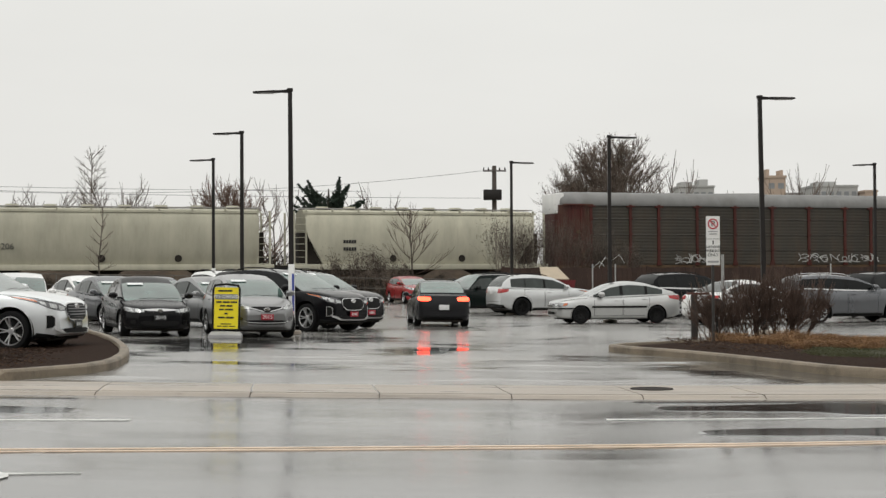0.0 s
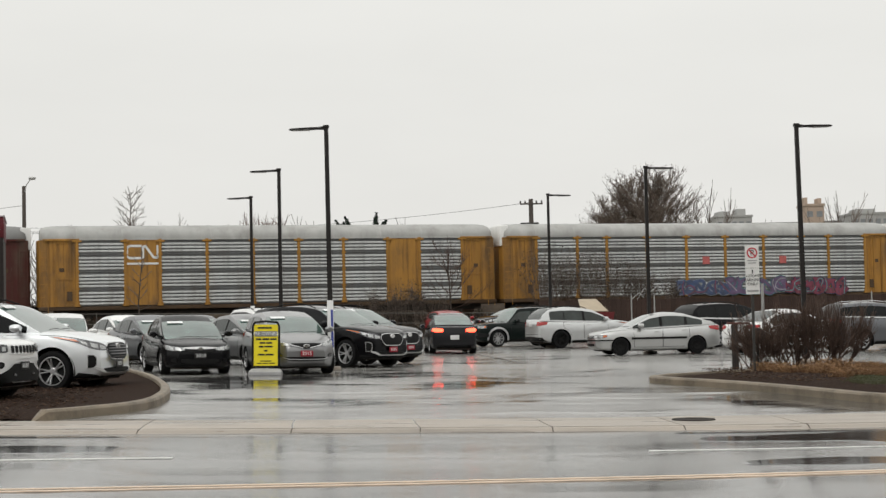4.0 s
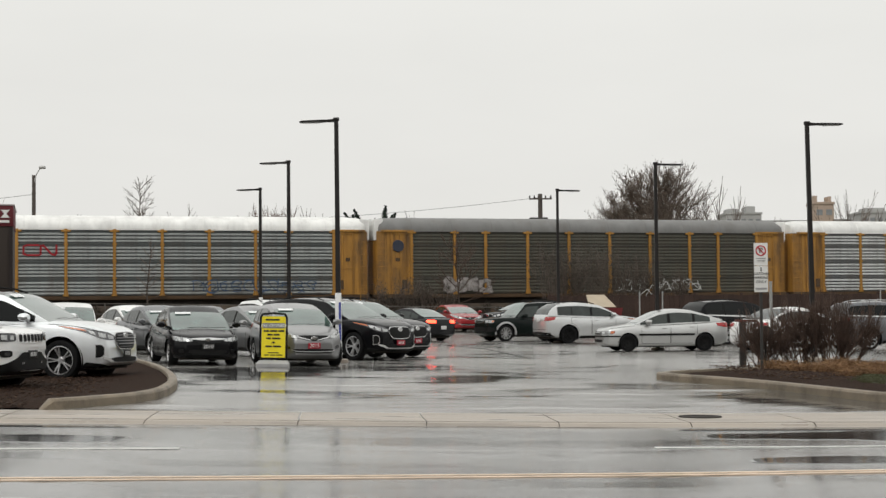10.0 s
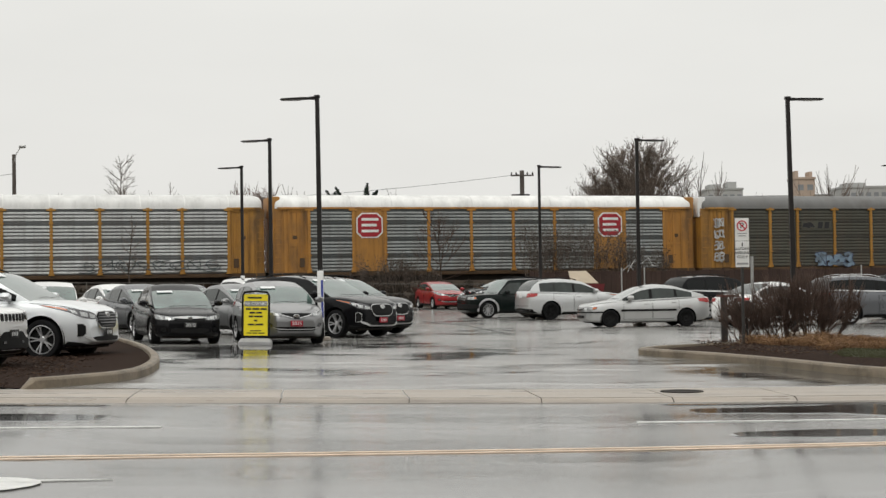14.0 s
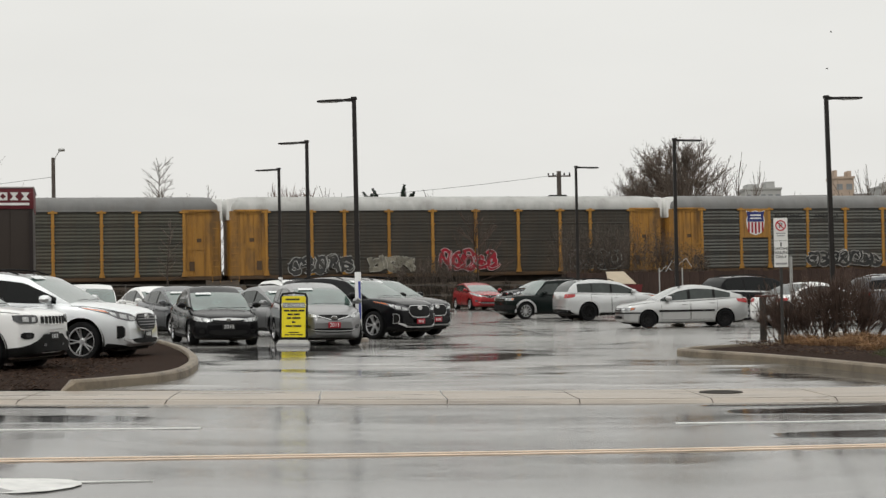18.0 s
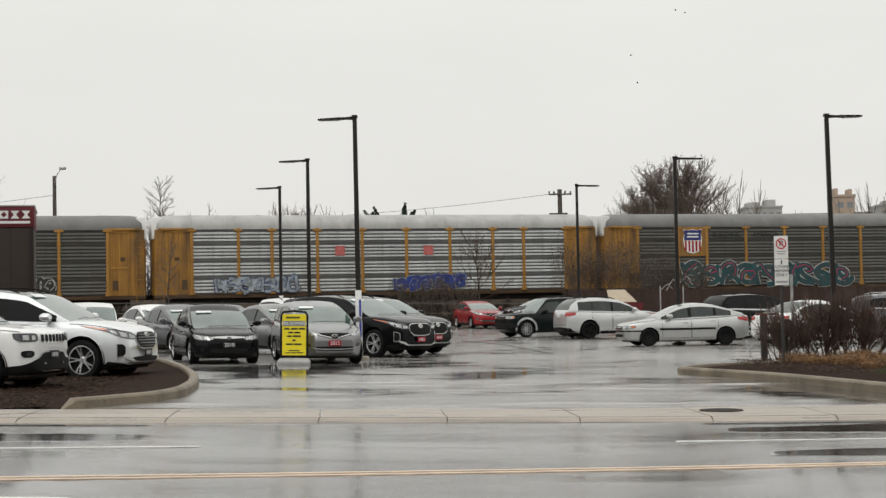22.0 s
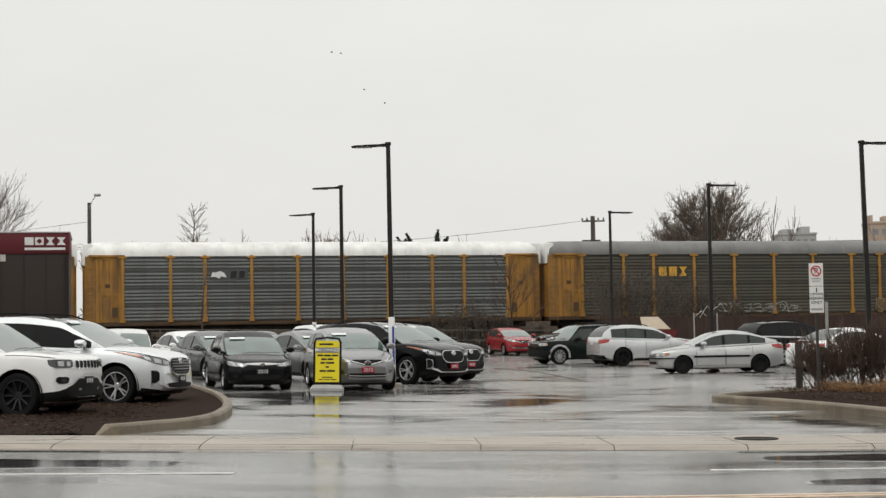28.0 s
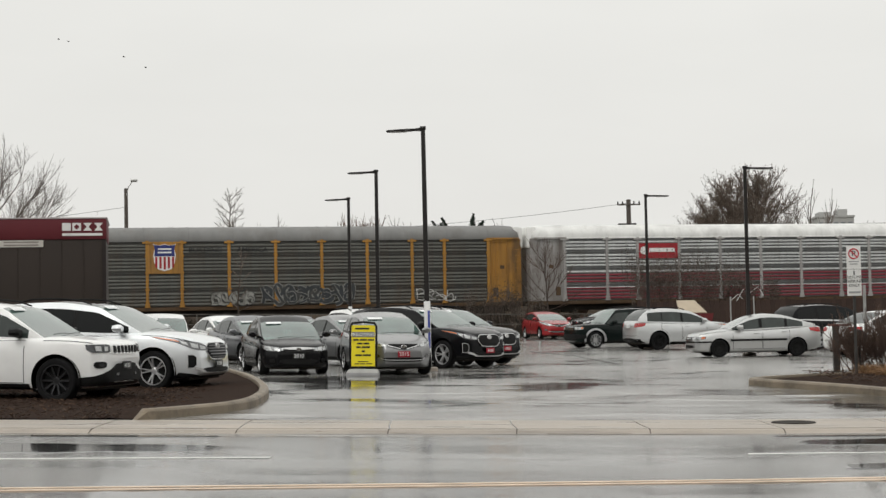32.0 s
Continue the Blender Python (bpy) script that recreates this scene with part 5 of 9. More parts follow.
class Shell:
    """The lower body of a car as a surface that panels, lamps and trim can be laid on. x forward, y to its left."""

    def __init__(self, c):
        self.c = c
        self.memo = {}
        self.L, self.W = c["L"], c["W"]
        self.top = [(x * self.L, z) for x, z in c["top"]]
        self.bot = [(-self.L / 2, c["clear"] + 0.16), (-self.L / 2 + 0.35, c["clear"] + 0.04), (-self.L / 2 + 0.8, c["clear"]), (self.L / 2 - 0.7, c["clear"]), (self.L / 2 - 0.2, c["clear"] + 0.03), (self.L / 2, c["clear"] + 0.12)]
        hw = self.W / 2
        f, r = c.get("nose", 0.62), c.get("tail", 0.72)
        self.plan = [(-self.L / 2, hw * r), (-self.L / 2 + 0.06, hw * (r + 0.12)), (-self.L / 2 + 0.22, hw * 0.93), (-self.L / 2 + 0.6, hw * 0.975), (-0.4, hw),
                     (self.L * 0.2, hw), (self.L / 2 - 0.75, hw * 0.97), (self.L / 2 - 0.38, hw * 0.91), (self.L / 2 - 0.16, hw * (f + 0.17)), (self.L / 2 - 0.05, hw * (f + 0.05)), (self.L / 2, hw * f)]
        e = c.get("edge", 0.0)
        self.sec = [(0.0, 0.86), (0.03, 0.93), (0.10, 0.965), (0.22, 0.985), (0.36, 0.995), (0.5, 1.0), (0.62, 0.997), (0.74, 0.985 + e * 0.06), (0.84, 0.965 + e * 0.15), (0.92, 0.93 + e * 0.35), (0.97, 0.88 + e * 0.6), (1.0, 0.80 + e)]

    def half(self, x, z):
        t, b = curve_at(self.top, x), curve_at(self.bot, x)
        v = (z - b) / (t - b)
        if v < 0 or v > 1:
            return -1.0
        return curve_at(self.plan, x) * curve_at(self.sec, v)

    def side(self, x, z):
        """Half width at (x, z), held inside the body's height."""
        t, b = curve_at(self.top, x), curve_at(self.bot, x)
        return self.half(x, min(max(z, b + 0.005), t - 0.005))

    def bend(self, x, y):
        """Nose and tail are bowed in plan."""
        k = max(0.0, (abs(x) - (self.L / 2 - 0.9)) / 0.9)
        b = self.c.get("bow", 0.11) if x > 0 else 0.06
        return x - math.copysign(b * k * k * (abs(y) / (self.W / 2)) ** 2, x)

    def outline(self, z, front=True):
        """Half of the plan outline at a height, from the middle of the nose (or tail) back along the flank."""
        z = round(z, 2) if self.c.get("far") else round(z * 200) / 200
        key = (z, front)
        if key not in self.memo:
            d = 1 if front else -1
            pts, x = [], self.L / 2
            while x > self.L / 2 - 1.7:
                h = self.half(d * x, z)
                if h > 0:
                    if not pts:
                        lo, hi = x, min(self.L / 2, x + 0.012)
                        for _ in range(8):
                            mid = (lo + hi) / 2
                            if self.half(d * mid, z) > 0:
                                lo = mid
                            else:
                                hi = mid
                        h0 = self.half(d * lo, z)
                        pts = [(d * lo, h0 * k / 8) for k in range(9)]
                    else:
                        pts.append((d * x, h))
                x -= 0.012
            pts = [Vector((self.bend(a, b), b)) for a, b in pts]
            run = [0.0]
            for a, b in zip(pts, pts[1:]):
                run.append(run[-1] + (b - a).length)
            self.memo[key] = (pts, run)
        return self.memo[key]

    def wrap_at(self, s, z, front=True):
        pts, run = self.outline(z, front)
        if len(pts) < 3:
            return Vector(((self.L / 2 - 0.1) * (1 if front else -1), s)), Vector((1 if front else -1, 0))
        u = min(abs(s), run[-1] - 1e-4)
        i, hi = 0, len(run) - 1
        while hi - i > 1:
            mid = (i + hi) // 2
            if run[mid] <= u:
                i = mid
            else:
                hi = mid
        p = pts[i].lerp(pts[i + 1], (u - run[i]) / max(1e-6, run[i + 1] - run[i]))
        a, b = pts[max(0, i - 3)], pts[min(len(pts) - 1, i + 4)]
        t = (b - a).normalized()
        n = Vector((t.y, -t.x)) if front else Vector((-t.y, t.x))
        if n.y < 0:
            n.y = 0.0
        if s < 0:
            p, n = Vector((p.x, -p.y)), Vector((n.x, -n.y))
        return p, n

    def end(self, y, z, front=True):
        """Where the front (or rear) face stands at (y, z)."""
        d = 1 if front else -1
        x = self.L / 2
        for k in range(90):
            h = self.half(d * x, z)
            if h >= abs(y):
                break
            x -= 0.012
        return self.bend(d * x, y)

    def build(self, bm):
        L = self.L
        n = 92
        xs = [L / 2 * math.sin((i / n - 0.5) * math.pi) * 0.45 + L * (i / n - 0.5) * 0.55 for i in range(n + 1)]
        vs = [0.0, 0.03, 0.08, 0.14, 0.20, 0.26, 0.32, 0.38, 0.44, 0.5, 0.56, 0.62, 0.68, 0.74, 0.8, 0.86, 0.91, 0.95, 0.98, 1.0]
        rings = []
        for x in xs:
            t, b, p = curve_at(self.top, x), curve_at(self.bot, x), curve_at(self.plan, x)
            crown = 0.035 * min(1.0, ((L / 2 - abs(x)) / 0.9) ** 2)
            half = [(p * 0.4, b)] + [(p * curve_at(self.sec, v), b + (t - b) * v) for v in vs] + [(p * 0.6, t + crown * 0.6), (p * 0.3, t + crown * 0.9)]
            ring = [bm.verts.new((x, 0, b))] + [bm.verts.new((x, y, z)) for y, z in half] + [bm.verts.new((x, 0, t + crown))] + [bm.verts.new((x, -y, z)) for y, z in reversed(half)]
            rings.append(ring)
        m = len(rings[0])
        for r0, r1 in zip(rings, rings[1:]):
            for i in range(m):
                bm.faces.new((r0[i], r0[(i + 1) % m], r1[(i + 1) % m], r1[i]))
        bm.faces.new(rings[0])
        bm.faces.new(rings[-1][::-1])
        # wheel openings
        c = self.c
        gone = []
        for wx in c["axles"]:
            ra = c["arch"]
            for v in bm.verts:
                if abs(v.co.y) < self.W * 0.24:
                    continue
                dx, dz = v.co.x - wx, v.co.z - c["wheel"]
                d = math.hypot(dx, dz)
                if d < ra - 0.05:
                    gone.append(v)
                elif d < ra + 0.025 and dz > -0.1:
                    v.co.x, v.co.z = wx + dx / d * ra, c["wheel"] + dz / d * ra
        bmesh.ops.delete(bm, geom=list(set(gone)), context="VERTS")
        for v in bm.verts:
            if v.is_boundary and abs(v.co.y) > self.W * 0.24:
                wx = min(c["axles"], key=lambda a: abs(v.co.x - a))
                dx, dz = v.co.x - wx, v.co.z - c["wheel"]
                d = math.hypot(dx, dz)
                if 0.01 < d < c["arch"] + 0.12 and dz > -0.15:
                    v.co.x, v.co.z = wx + dx / d * c["arch"], c["wheel"] + dz / d * c["arch"]
        for v in bm.verts:
            v.co.x = self.bend(v.co.x, v.co.y)
        return bm


def side_patch(sh, pts_x, zlo, zhi, side, off=0.006, thick=0.012, n=8, m=5):
    """A panel on the flank between x limits and two height curves."""
    bm = bmesh.new()
    rows = []
    for x in span(pts_x[0], pts_x[1], n):
        a, b = (zlo(x) if callable(zlo) else zlo), (zhi(x) if callable(zhi) else zhi)
        rows.append([(x, side * (sh.side(x, z) + off), z) for z in span(a, b, m)])
    return grid_solid(bm, rows, (0, -side * thick, 0))


def front_patch(sh, y0, y1, z0, z1, front=True, off=0.008, thick=0.02, n=10, m=4, shape=None):
    """A panel on the nose or tail; shape(u) gives its height limits from 0 to 1 across."""
    bm = bmesh.new()
    d = 1 if front else -1
    rows = []
    for i in range(n + 1):
        u = i / n
        y = y0 + (y1 - y0) * u
        a, b = (z0, z1)
        if shape:
            f0, f1 = shape(u)
            a, b = z0 + (z1 - z0) * f0, z0 + (z1 - z0) * f1
        rows.append([(sh.end(y, z, front) + d * off, y, z) for z in span(a, b, m)])
    return grid_solid(bm, rows, (-d * thick, 0, 0))


def wrap_patch(sh, st, side=1, front=True, off=0.007, thick=0.014, n=12, m=4):
    """A panel that follows the nose or tail round its corners; st holds (distance from the middle, low, high)."""
    lo, hi = [(a, b) for a, b, _ in st], [(a, b) for a, _, b in st]
    rows, mid = [], None
    for i, s in enumerate(span(st[0][0], st[-1][0], n)):
        row = []
        for z in span(curve_at(lo, s), curve_at(hi, s), m):
            p, nn = sh.wrap_at(s * side, z, front)
            row.append((p.x + nn.x * (off + 0.007), p.y + nn.y * (off + 0.007), z))
            if i == n // 2:
                mid = nn
        rows.append(row)
    return grid_solid(bmesh.new(), rows, (-mid.x * thick, -mid.y * thick, 0))


def mirrored(st):
    return [(-a, b, c) for a, b, c in reversed(st)] + ([] if st[0][0] == 0 else []) + (st[1:] if st[0][0] == 0 else st)


def badge(sh, car, z, r=0.055):
    bm = bmesh.new()
    xx = sh.end(0, z) + 0.03
    lathe(bm, [(0.0, 0.015), (r * 0.8, 0.015), (r, 0.0), (r, -0.03)], 18)
    for v in bm.verts:
        v.co = Vector((xx + v.co.y, v.co.x * 1.3, z + v.co.z * 0.85))
    part("badge", bm, M_CHROME, car, "small chrome badge")


def headlamps(sh, car, lens, st, bulbs, tip=None):
    for s in (1, -1):
        lamp = part("headlamp", wrap_patch(sh, st, s, True, 0.007, n=16), lens, car, "clear headlamp")
        for b in bulbs:
            part("reflector", wrap_patch(sh, b, s, True, 0.012, 0.008, n=5, m=3), M_BOWL, lamp)
        if tip:
            part("indicator_lens", wrap_patch(sh, tip, s, True, 0.011, 0.008, n=6, m=2), M_AMBER, lamp)


def face_suv(sh, car, body_m):
    headlamps(sh, car, M_SMOKE, [(0.42, 0.795, 0.875), (0.58, 0.79, 0.94), (0.80, 0.83, 0.985), (1.0, 0.92, 1.025), (1.30, 1.035, 1.065)],
              [[(0.47, 0.81, 0.865), (0.62, 0.815, 0.90)], [(0.67, 0.83, 0.91), (0.80, 0.855, 0.94)], [(0.86, 0.885, 0.955), (0.95, 0.915, 0.985)]], [(0.98, 0.955, 1.01), (1.28, 1.035, 1.058)])
    hexa = mirrored([(0, 0.60, 0.95), (0.27, 0.61, 0.945), (0.37, 0.68, 0.92), (0.42, 0.76, 0.86)])
    part("grille_surround", wrap_patch(sh, hexa, off=0.010, n=24, m=6), M_CHROME, car)
    inner = mirrored([(0, 0.622, 0.935), (0.255, 0.632, 0.93), (0.355, 0.692, 0.908), (0.403, 0.765, 0.852)])
    gr = part("grille", wrap_patch(sh, inner, off=0.018, n=24, m=6), M_BLACK, car)
    for z, w in () if body_m in (P_BLACK, P_CHAR) else ((0.665, 0.29), (0.72, 0.35), (0.775, 0.385), (0.83, 0.385), (0.885, 0.345)):
        part("grille_bar", wrap_patch(sh, [(-w, z - 0.009, z + 0.009), (0, z - 0.011, z + 0.011), (w, z - 0.009, z + 0.009)], off=0.030, n=12, m=2), M_SMOKE, gr)
    badge(sh, car, 0.865, 0.075)
    for s in (1, -1):
        rec = part("fog_lamp_rim", wrap_patch(sh, [(0.72, 0.50, 0.66), (0.79, 0.45, 0.71), (0.90, 0.44, 0.71)], s, off=0.010, n=8), M_TRIM, car, "silver fog lamp rim")
        part("fog_lamp", wrap_patch(sh, [(0.732, 0.512, 0.648), (0.795, 0.462, 0.698), (0.888, 0.452, 0.698)], s, off=0.017, n=8), M_BLACK, rec)
    part("bumper_intake", wrap_patch(sh, mirrored([(0, 0.34, 0.46), (0.42, 0.345, 0.45), (0.56, 0.39, 0.43)]), off=0.008, n=20), M_BLACK, car)
    part("bumper_trim", wrap_patch(sh, mirrored([(0, 0.32, 0.36), (0.45, 0.325, 0.365), (0.58, 0.37, 0.43), (0.74, 0.43, 0.47)]), off=0.014, n=26, m=2), M_TRIM, car, "silver bumper trim")
    part("bumper_cladding", wrap_patch(sh, mirrored([(0, 0.25, 0.29), (0.5, 0.25, 0.29), (0.75, 0.25, 0.33), (1.05, 0.25, 0.36)]), off=0.006, n=24), M_BLACK, car)


def face_jeep(sh, car, body_m):
    headlamps(sh, car, M_LENS, [(0.49, 0.865, 0.975), (0.56, 0.845, 0.985), (0.86, 0.85, 0.985), (0.95, 0.90, 0.98)], [[(0.56, 0.875, 0.945), (0.64, 0.87, 0.95)], [(0.70, 0.87, 0.955), (0.80, 0.875, 0.955)]])
    gr = part("grille", wrap_patch(sh, mirrored([(0, 0.81, 0.985), (0.44, 0.82, 0.98)]), off=0.004, n=16), body_m, car)
    for k in range(7):
        y = (k - 3) * 0.122
        part("slot_rim", wrap_patch(sh, [(y - 0.05, 0.845, 0.955), (y - 0.02, 0.825, 0.975), (y + 0.02, 0.825, 0.975), (y + 0.05, 0.845, 0.955)], off=0.012, n=6), M_CHROME, gr)
        part("grille_slot", wrap_patch(sh, [(y - 0.036, 0.855, 0.945), (y - 0.015, 0.84, 0.96), (y + 0.015, 0.84, 0.96), (y + 0.036, 0.855, 0.945)], off=0.019, n=6), M_BLACK, gr)
    for s in (1, -1):
        rec = part("fog_lamp_recess", wrap_patch(sh, [(0.60, 0.62, 0.67), (0.66, 0.585, 0.695), (0.78, 0.585, 0.695), (0.84, 0.62, 0.67)], s, off=0.008, n=8), M_BLACK, car)
        part("fog_lamp", wrap_patch(sh, [(0.67, 0.62, 0.66), (0.71, 0.605, 0.675), (0.75, 0.62, 0.66)], s, off=0.015, n=5), M_LENS, rec)
        part("tow_eye", wrap_patch(sh, [(0.28, 0.46, 0.50), (0.36, 0.46, 0.50)], s, off=0.03, thick=0.05, n=3), M_SMOKE, car)
    part("bumper_cladding", wrap_patch(sh, mirrored([(0, 0.28, 0.66), (0.30, 0.28, 0.66), (0.46, 0.28, 0.57), (0.62, 0.28, 0.52), (0.8, 0.28, 0.46), (1.15, 0.28, 0.42)]), off=0.018, n=34), M_BLACK, car)


def face_sedan(sh, car, body_m):
    headlamps(sh, car, M_LAMP, [(0.38, 0.615, 0.675), (0.55, 0.60, 0.70), (0.80, 0.615, 0.73), (1.02, 0.67, 0.735)], [[(0.5, 0.62, 0.68), (0.6, 0.62, 0.69)], [(0.68, 0.63, 0.70), (0.76, 0.64, 0.705)]])
    part("grille", wrap_patch(sh, mirrored([(0, 0.57, 0.65), (0.25, 0.575, 0.65), (0.37, 0.61, 0.65)]), off=0.006, n=18), M_BLACK, car)
    part("grille_bar", wrap_patch(sh, mirrored([(0, 0.635, 0.70), (0.2, 0.64, 0.692), (0.39, 0.655, 0.682)]), off=0.018, n=18), M_TRIM, car, "chrome grille bar")
    badge(sh, car, 0.645)
    part("bumper_intake", wrap_patch(sh, mirrored([(0, 0.29, 0.40), (0.35, 0.295, 0.40), (0.46, 0.33, 0.38)]), off=0.007, n=18), M_BLACK, car)
    for s in (1, -1):
        part("fog_lamp", wrap_patch(sh, [(0.60, 0.34, 0.40), (0.67, 0.32, 0.42), (0.76, 0.34, 0.40)], s, off=0.007, n=6), M_BLACK, car)


def face_hatch(sh, car, body_m):
    headlamps(sh, car, M_LAMP, [(0.36, 0.70, 0.755), (0.55, 0.695, 0.82), (0.80, 0.755, 0.885), (1.08, 0.88, 0.93)], [[(0.44, 0.715, 0.765), (0.56, 0.72, 0.80)], [(0.66, 0.75, 0.82), (0.78, 0.78, 0.85)]])
    part("grille", wrap_patch(sh, mirrored([(0, 0.635, 0.775), (0.15, 0.65, 0.775), (0.37, 0.735, 0.77)]), off=0.007, n=18), M_BLACK, car)
    for s in (1, -1):
        part("grille_bar", wrap_patch(sh, [(0.08, 0.645, 0.665), (0.38, 0.725, 0.745)], s, off=0.016, n=6, m=2), M_CHROME, car, "chrome grille bar")
        part("fog_lamp_recess", wrap_patch(sh, [(0.62, 0.45, 0.48), (0.70, 0.43, 0.53), (0.82, 0.46, 0.53)], s, off=0.006, n=6), M_SMOKE, car)
    badge(sh, car, 0.70, 0.06)
    part("bumper_intake", wrap_patch(sh, mirrored([(0, 0.335, 0.44), (0.4, 0.345, 0.44), (0.54, 0.39, 0.42)]), off=0.007, n=18), M_BLACK, car)
    part("bumper_trim", wrap_patch(sh, mirrored([(0, 0.365, 0.385), (0.4, 0.372, 0.392), (0.58, 0.41, 0.43)]), off=0.016, n=18, m=2), M_ALLOY, car, "silver bumper trim")


def face_old(sh, car, body_m):
    headlamps(sh, car, M_LAMP, [(0.42, 0.60, 0.70), (0.60, 0.595, 0.71), (0.84, 0.60, 0.715), (0.98, 0.63, 0.71)], [[(0.5, 0.62, 0.68), (0.62, 0.62, 0.69)]], [(0.84, 0.62, 0.70), (0.96, 0.64, 0.70)])
    gr = part("grille", wrap_patch(sh, mirrored([(0, 0.585, 0.70), (0.30, 0.59, 0.70), (0.38, 0.61, 0.69)]), off=0.007, n=16), M_BLACK, car)
    for z in (0.60, 0.65, 0.695):
        part("grille_bar", wrap_patch(sh, [(-0.36, z - 0.009, z + 0.009), (0.36, z - 0.009, z + 0.009)], off=0.016, n=10, m=2), M_CHROME, gr)
    part("bumper_strip", wrap_patch(sh, mirrored([(0, 0.50, 0.545), (0.9, 0.50, 0.545), (1.2, 0.50, 0.545)]), off=0.012, n=26, m=2), M_BLACK, car, "dark rubbing strip")
    part("bumper_intake", wrap_patch(sh, mirrored([(0, 0.32, 0.42), (0.45, 0.33, 0.41)]), off=0.007, n=16), M_BLACK, car)


def face_boxy(sh, car, body_m):
    headlamps(sh, car, M_LAMP, [(0.46, 0.83, 0.95), (0.80, 0.83, 0.96), (0.95, 0.85, 0.95)], [[(0.52, 0.85, 0.93), (0.64, 0.85, 0.94)]], [(0.84, 0.86, 0.94), (0.93, 0.87, 0.94)])
    gr = part("grille", wrap_patch(sh, mirrored([(0, 0.81, 0.96), (0.42, 0.82, 0.95)]), off=0.007, n=16), M_BLACK, car)
    for z in (0.83, 0.885, 0.94):
        part("grille_bar", wrap_patch(sh, [(-0.41, z - 0.012, z + 0.012), (0.41, z - 0.012, z + 0.012)], off=0.016, n=10, m=2), M_CHROME, gr)
    part("bumper_cladding", wrap_patch(sh, mirrored([(0, 0.44, 0.64), (0.8, 0.44, 0.63), (1.1, 0.44, 0.60)]), off=0.012, n=26), M_BLACK, car, "dark grey bumper")


WHEELS = {}


def wheel_meshes(r, width, style, rim_m, rim_frac=0.68):
    key = (round(r, 3), style, rim_m.name)
    if key in WHEELS:
        return WHEELS[key]
    w = width / 2
    ri = r * rim_frac
    bm = bmesh.new()
    lathe(bm, [(ri, -w * 0.85), (ri + 0.02, -w), (r * 0.93, -w), (r * 0.985, -w * 0.82), (r, -w * 0.55), (r, w * 0.55), (r * 0.985, w * 0.82), (r * 0.93, w), (ri + 0.02, w), (ri, w * 0.85)], 36)
    tyre = mesh_of(bm, "wheel", M_RUBBER)
    bm = bmesh.new()
    # outer side is +y
    lathe(bm, [(ri, w * 0.9), (ri - 0.012, w * 0.92), (ri - 0.022, w * 0.75)], 30)
    lathe(bm, [(0.0, w * 0.62), (0.05, w * 0.62), (0.07, w * 0.5), (0.08, 0.0)], 14)
    n = {"five": 5, "ten": 10, "seven": 7, "cover": 8}.get(style, 5)
    for k in range(n):
        a = k * math.tau / n
        for s in ((-0.16, 0.16) if style == "five" else (0.0,)):
            t = {"five": 0.012, "ten": 0.017, "seven": 0.024}.get(style, 0.045)
            c0, c1 = a + s * 0.4, a + s
            p = []
            for rad, ang, yy in ((0.05, c0, w * 0.58), (ri - 0.03, c1, w * 0.82)):
                tx, tz = -math.sin(ang), math.cos(ang)
                q = (rad * math.cos(ang), rad * math.sin(ang))
                p.append([(q[0] + tx * t, yy, q[1] + tz * t), (q[0] - tx * t, yy, q[1] - tz * t), (q[0] - tx * t * .7, yy - 0.05, q[1] - tz * t * .7), (q[0] + tx * t * .7, yy - 0.05, q[1] + tz * t * .7)])
            v = [[bm.verts.new(x) for x in q] for q in p]
            for i in range(4):
                bm.faces.new((v[0][i], v[0][(i + 1) % 4], v[1][(i + 1) % 4], v[1][i]))
    rim = mesh_of(bm, "rim", rim_m)
    # near-black cup behind the spokes: the shade inside the wheel, as colour
    bm = bmesh.new()
    lathe(bm, [(0.0, w * 0.15), (ri * 0.93, w * 0.15), (ri, w * 0.72), (ri, -w * 0.35), (0, -w * 0.35)], 22)
    disc = mesh_of(bm, "brake_disc", M_SEAM)
    WHEELS[key] = (tyre, rim, disc)
    return WHEELS[key]


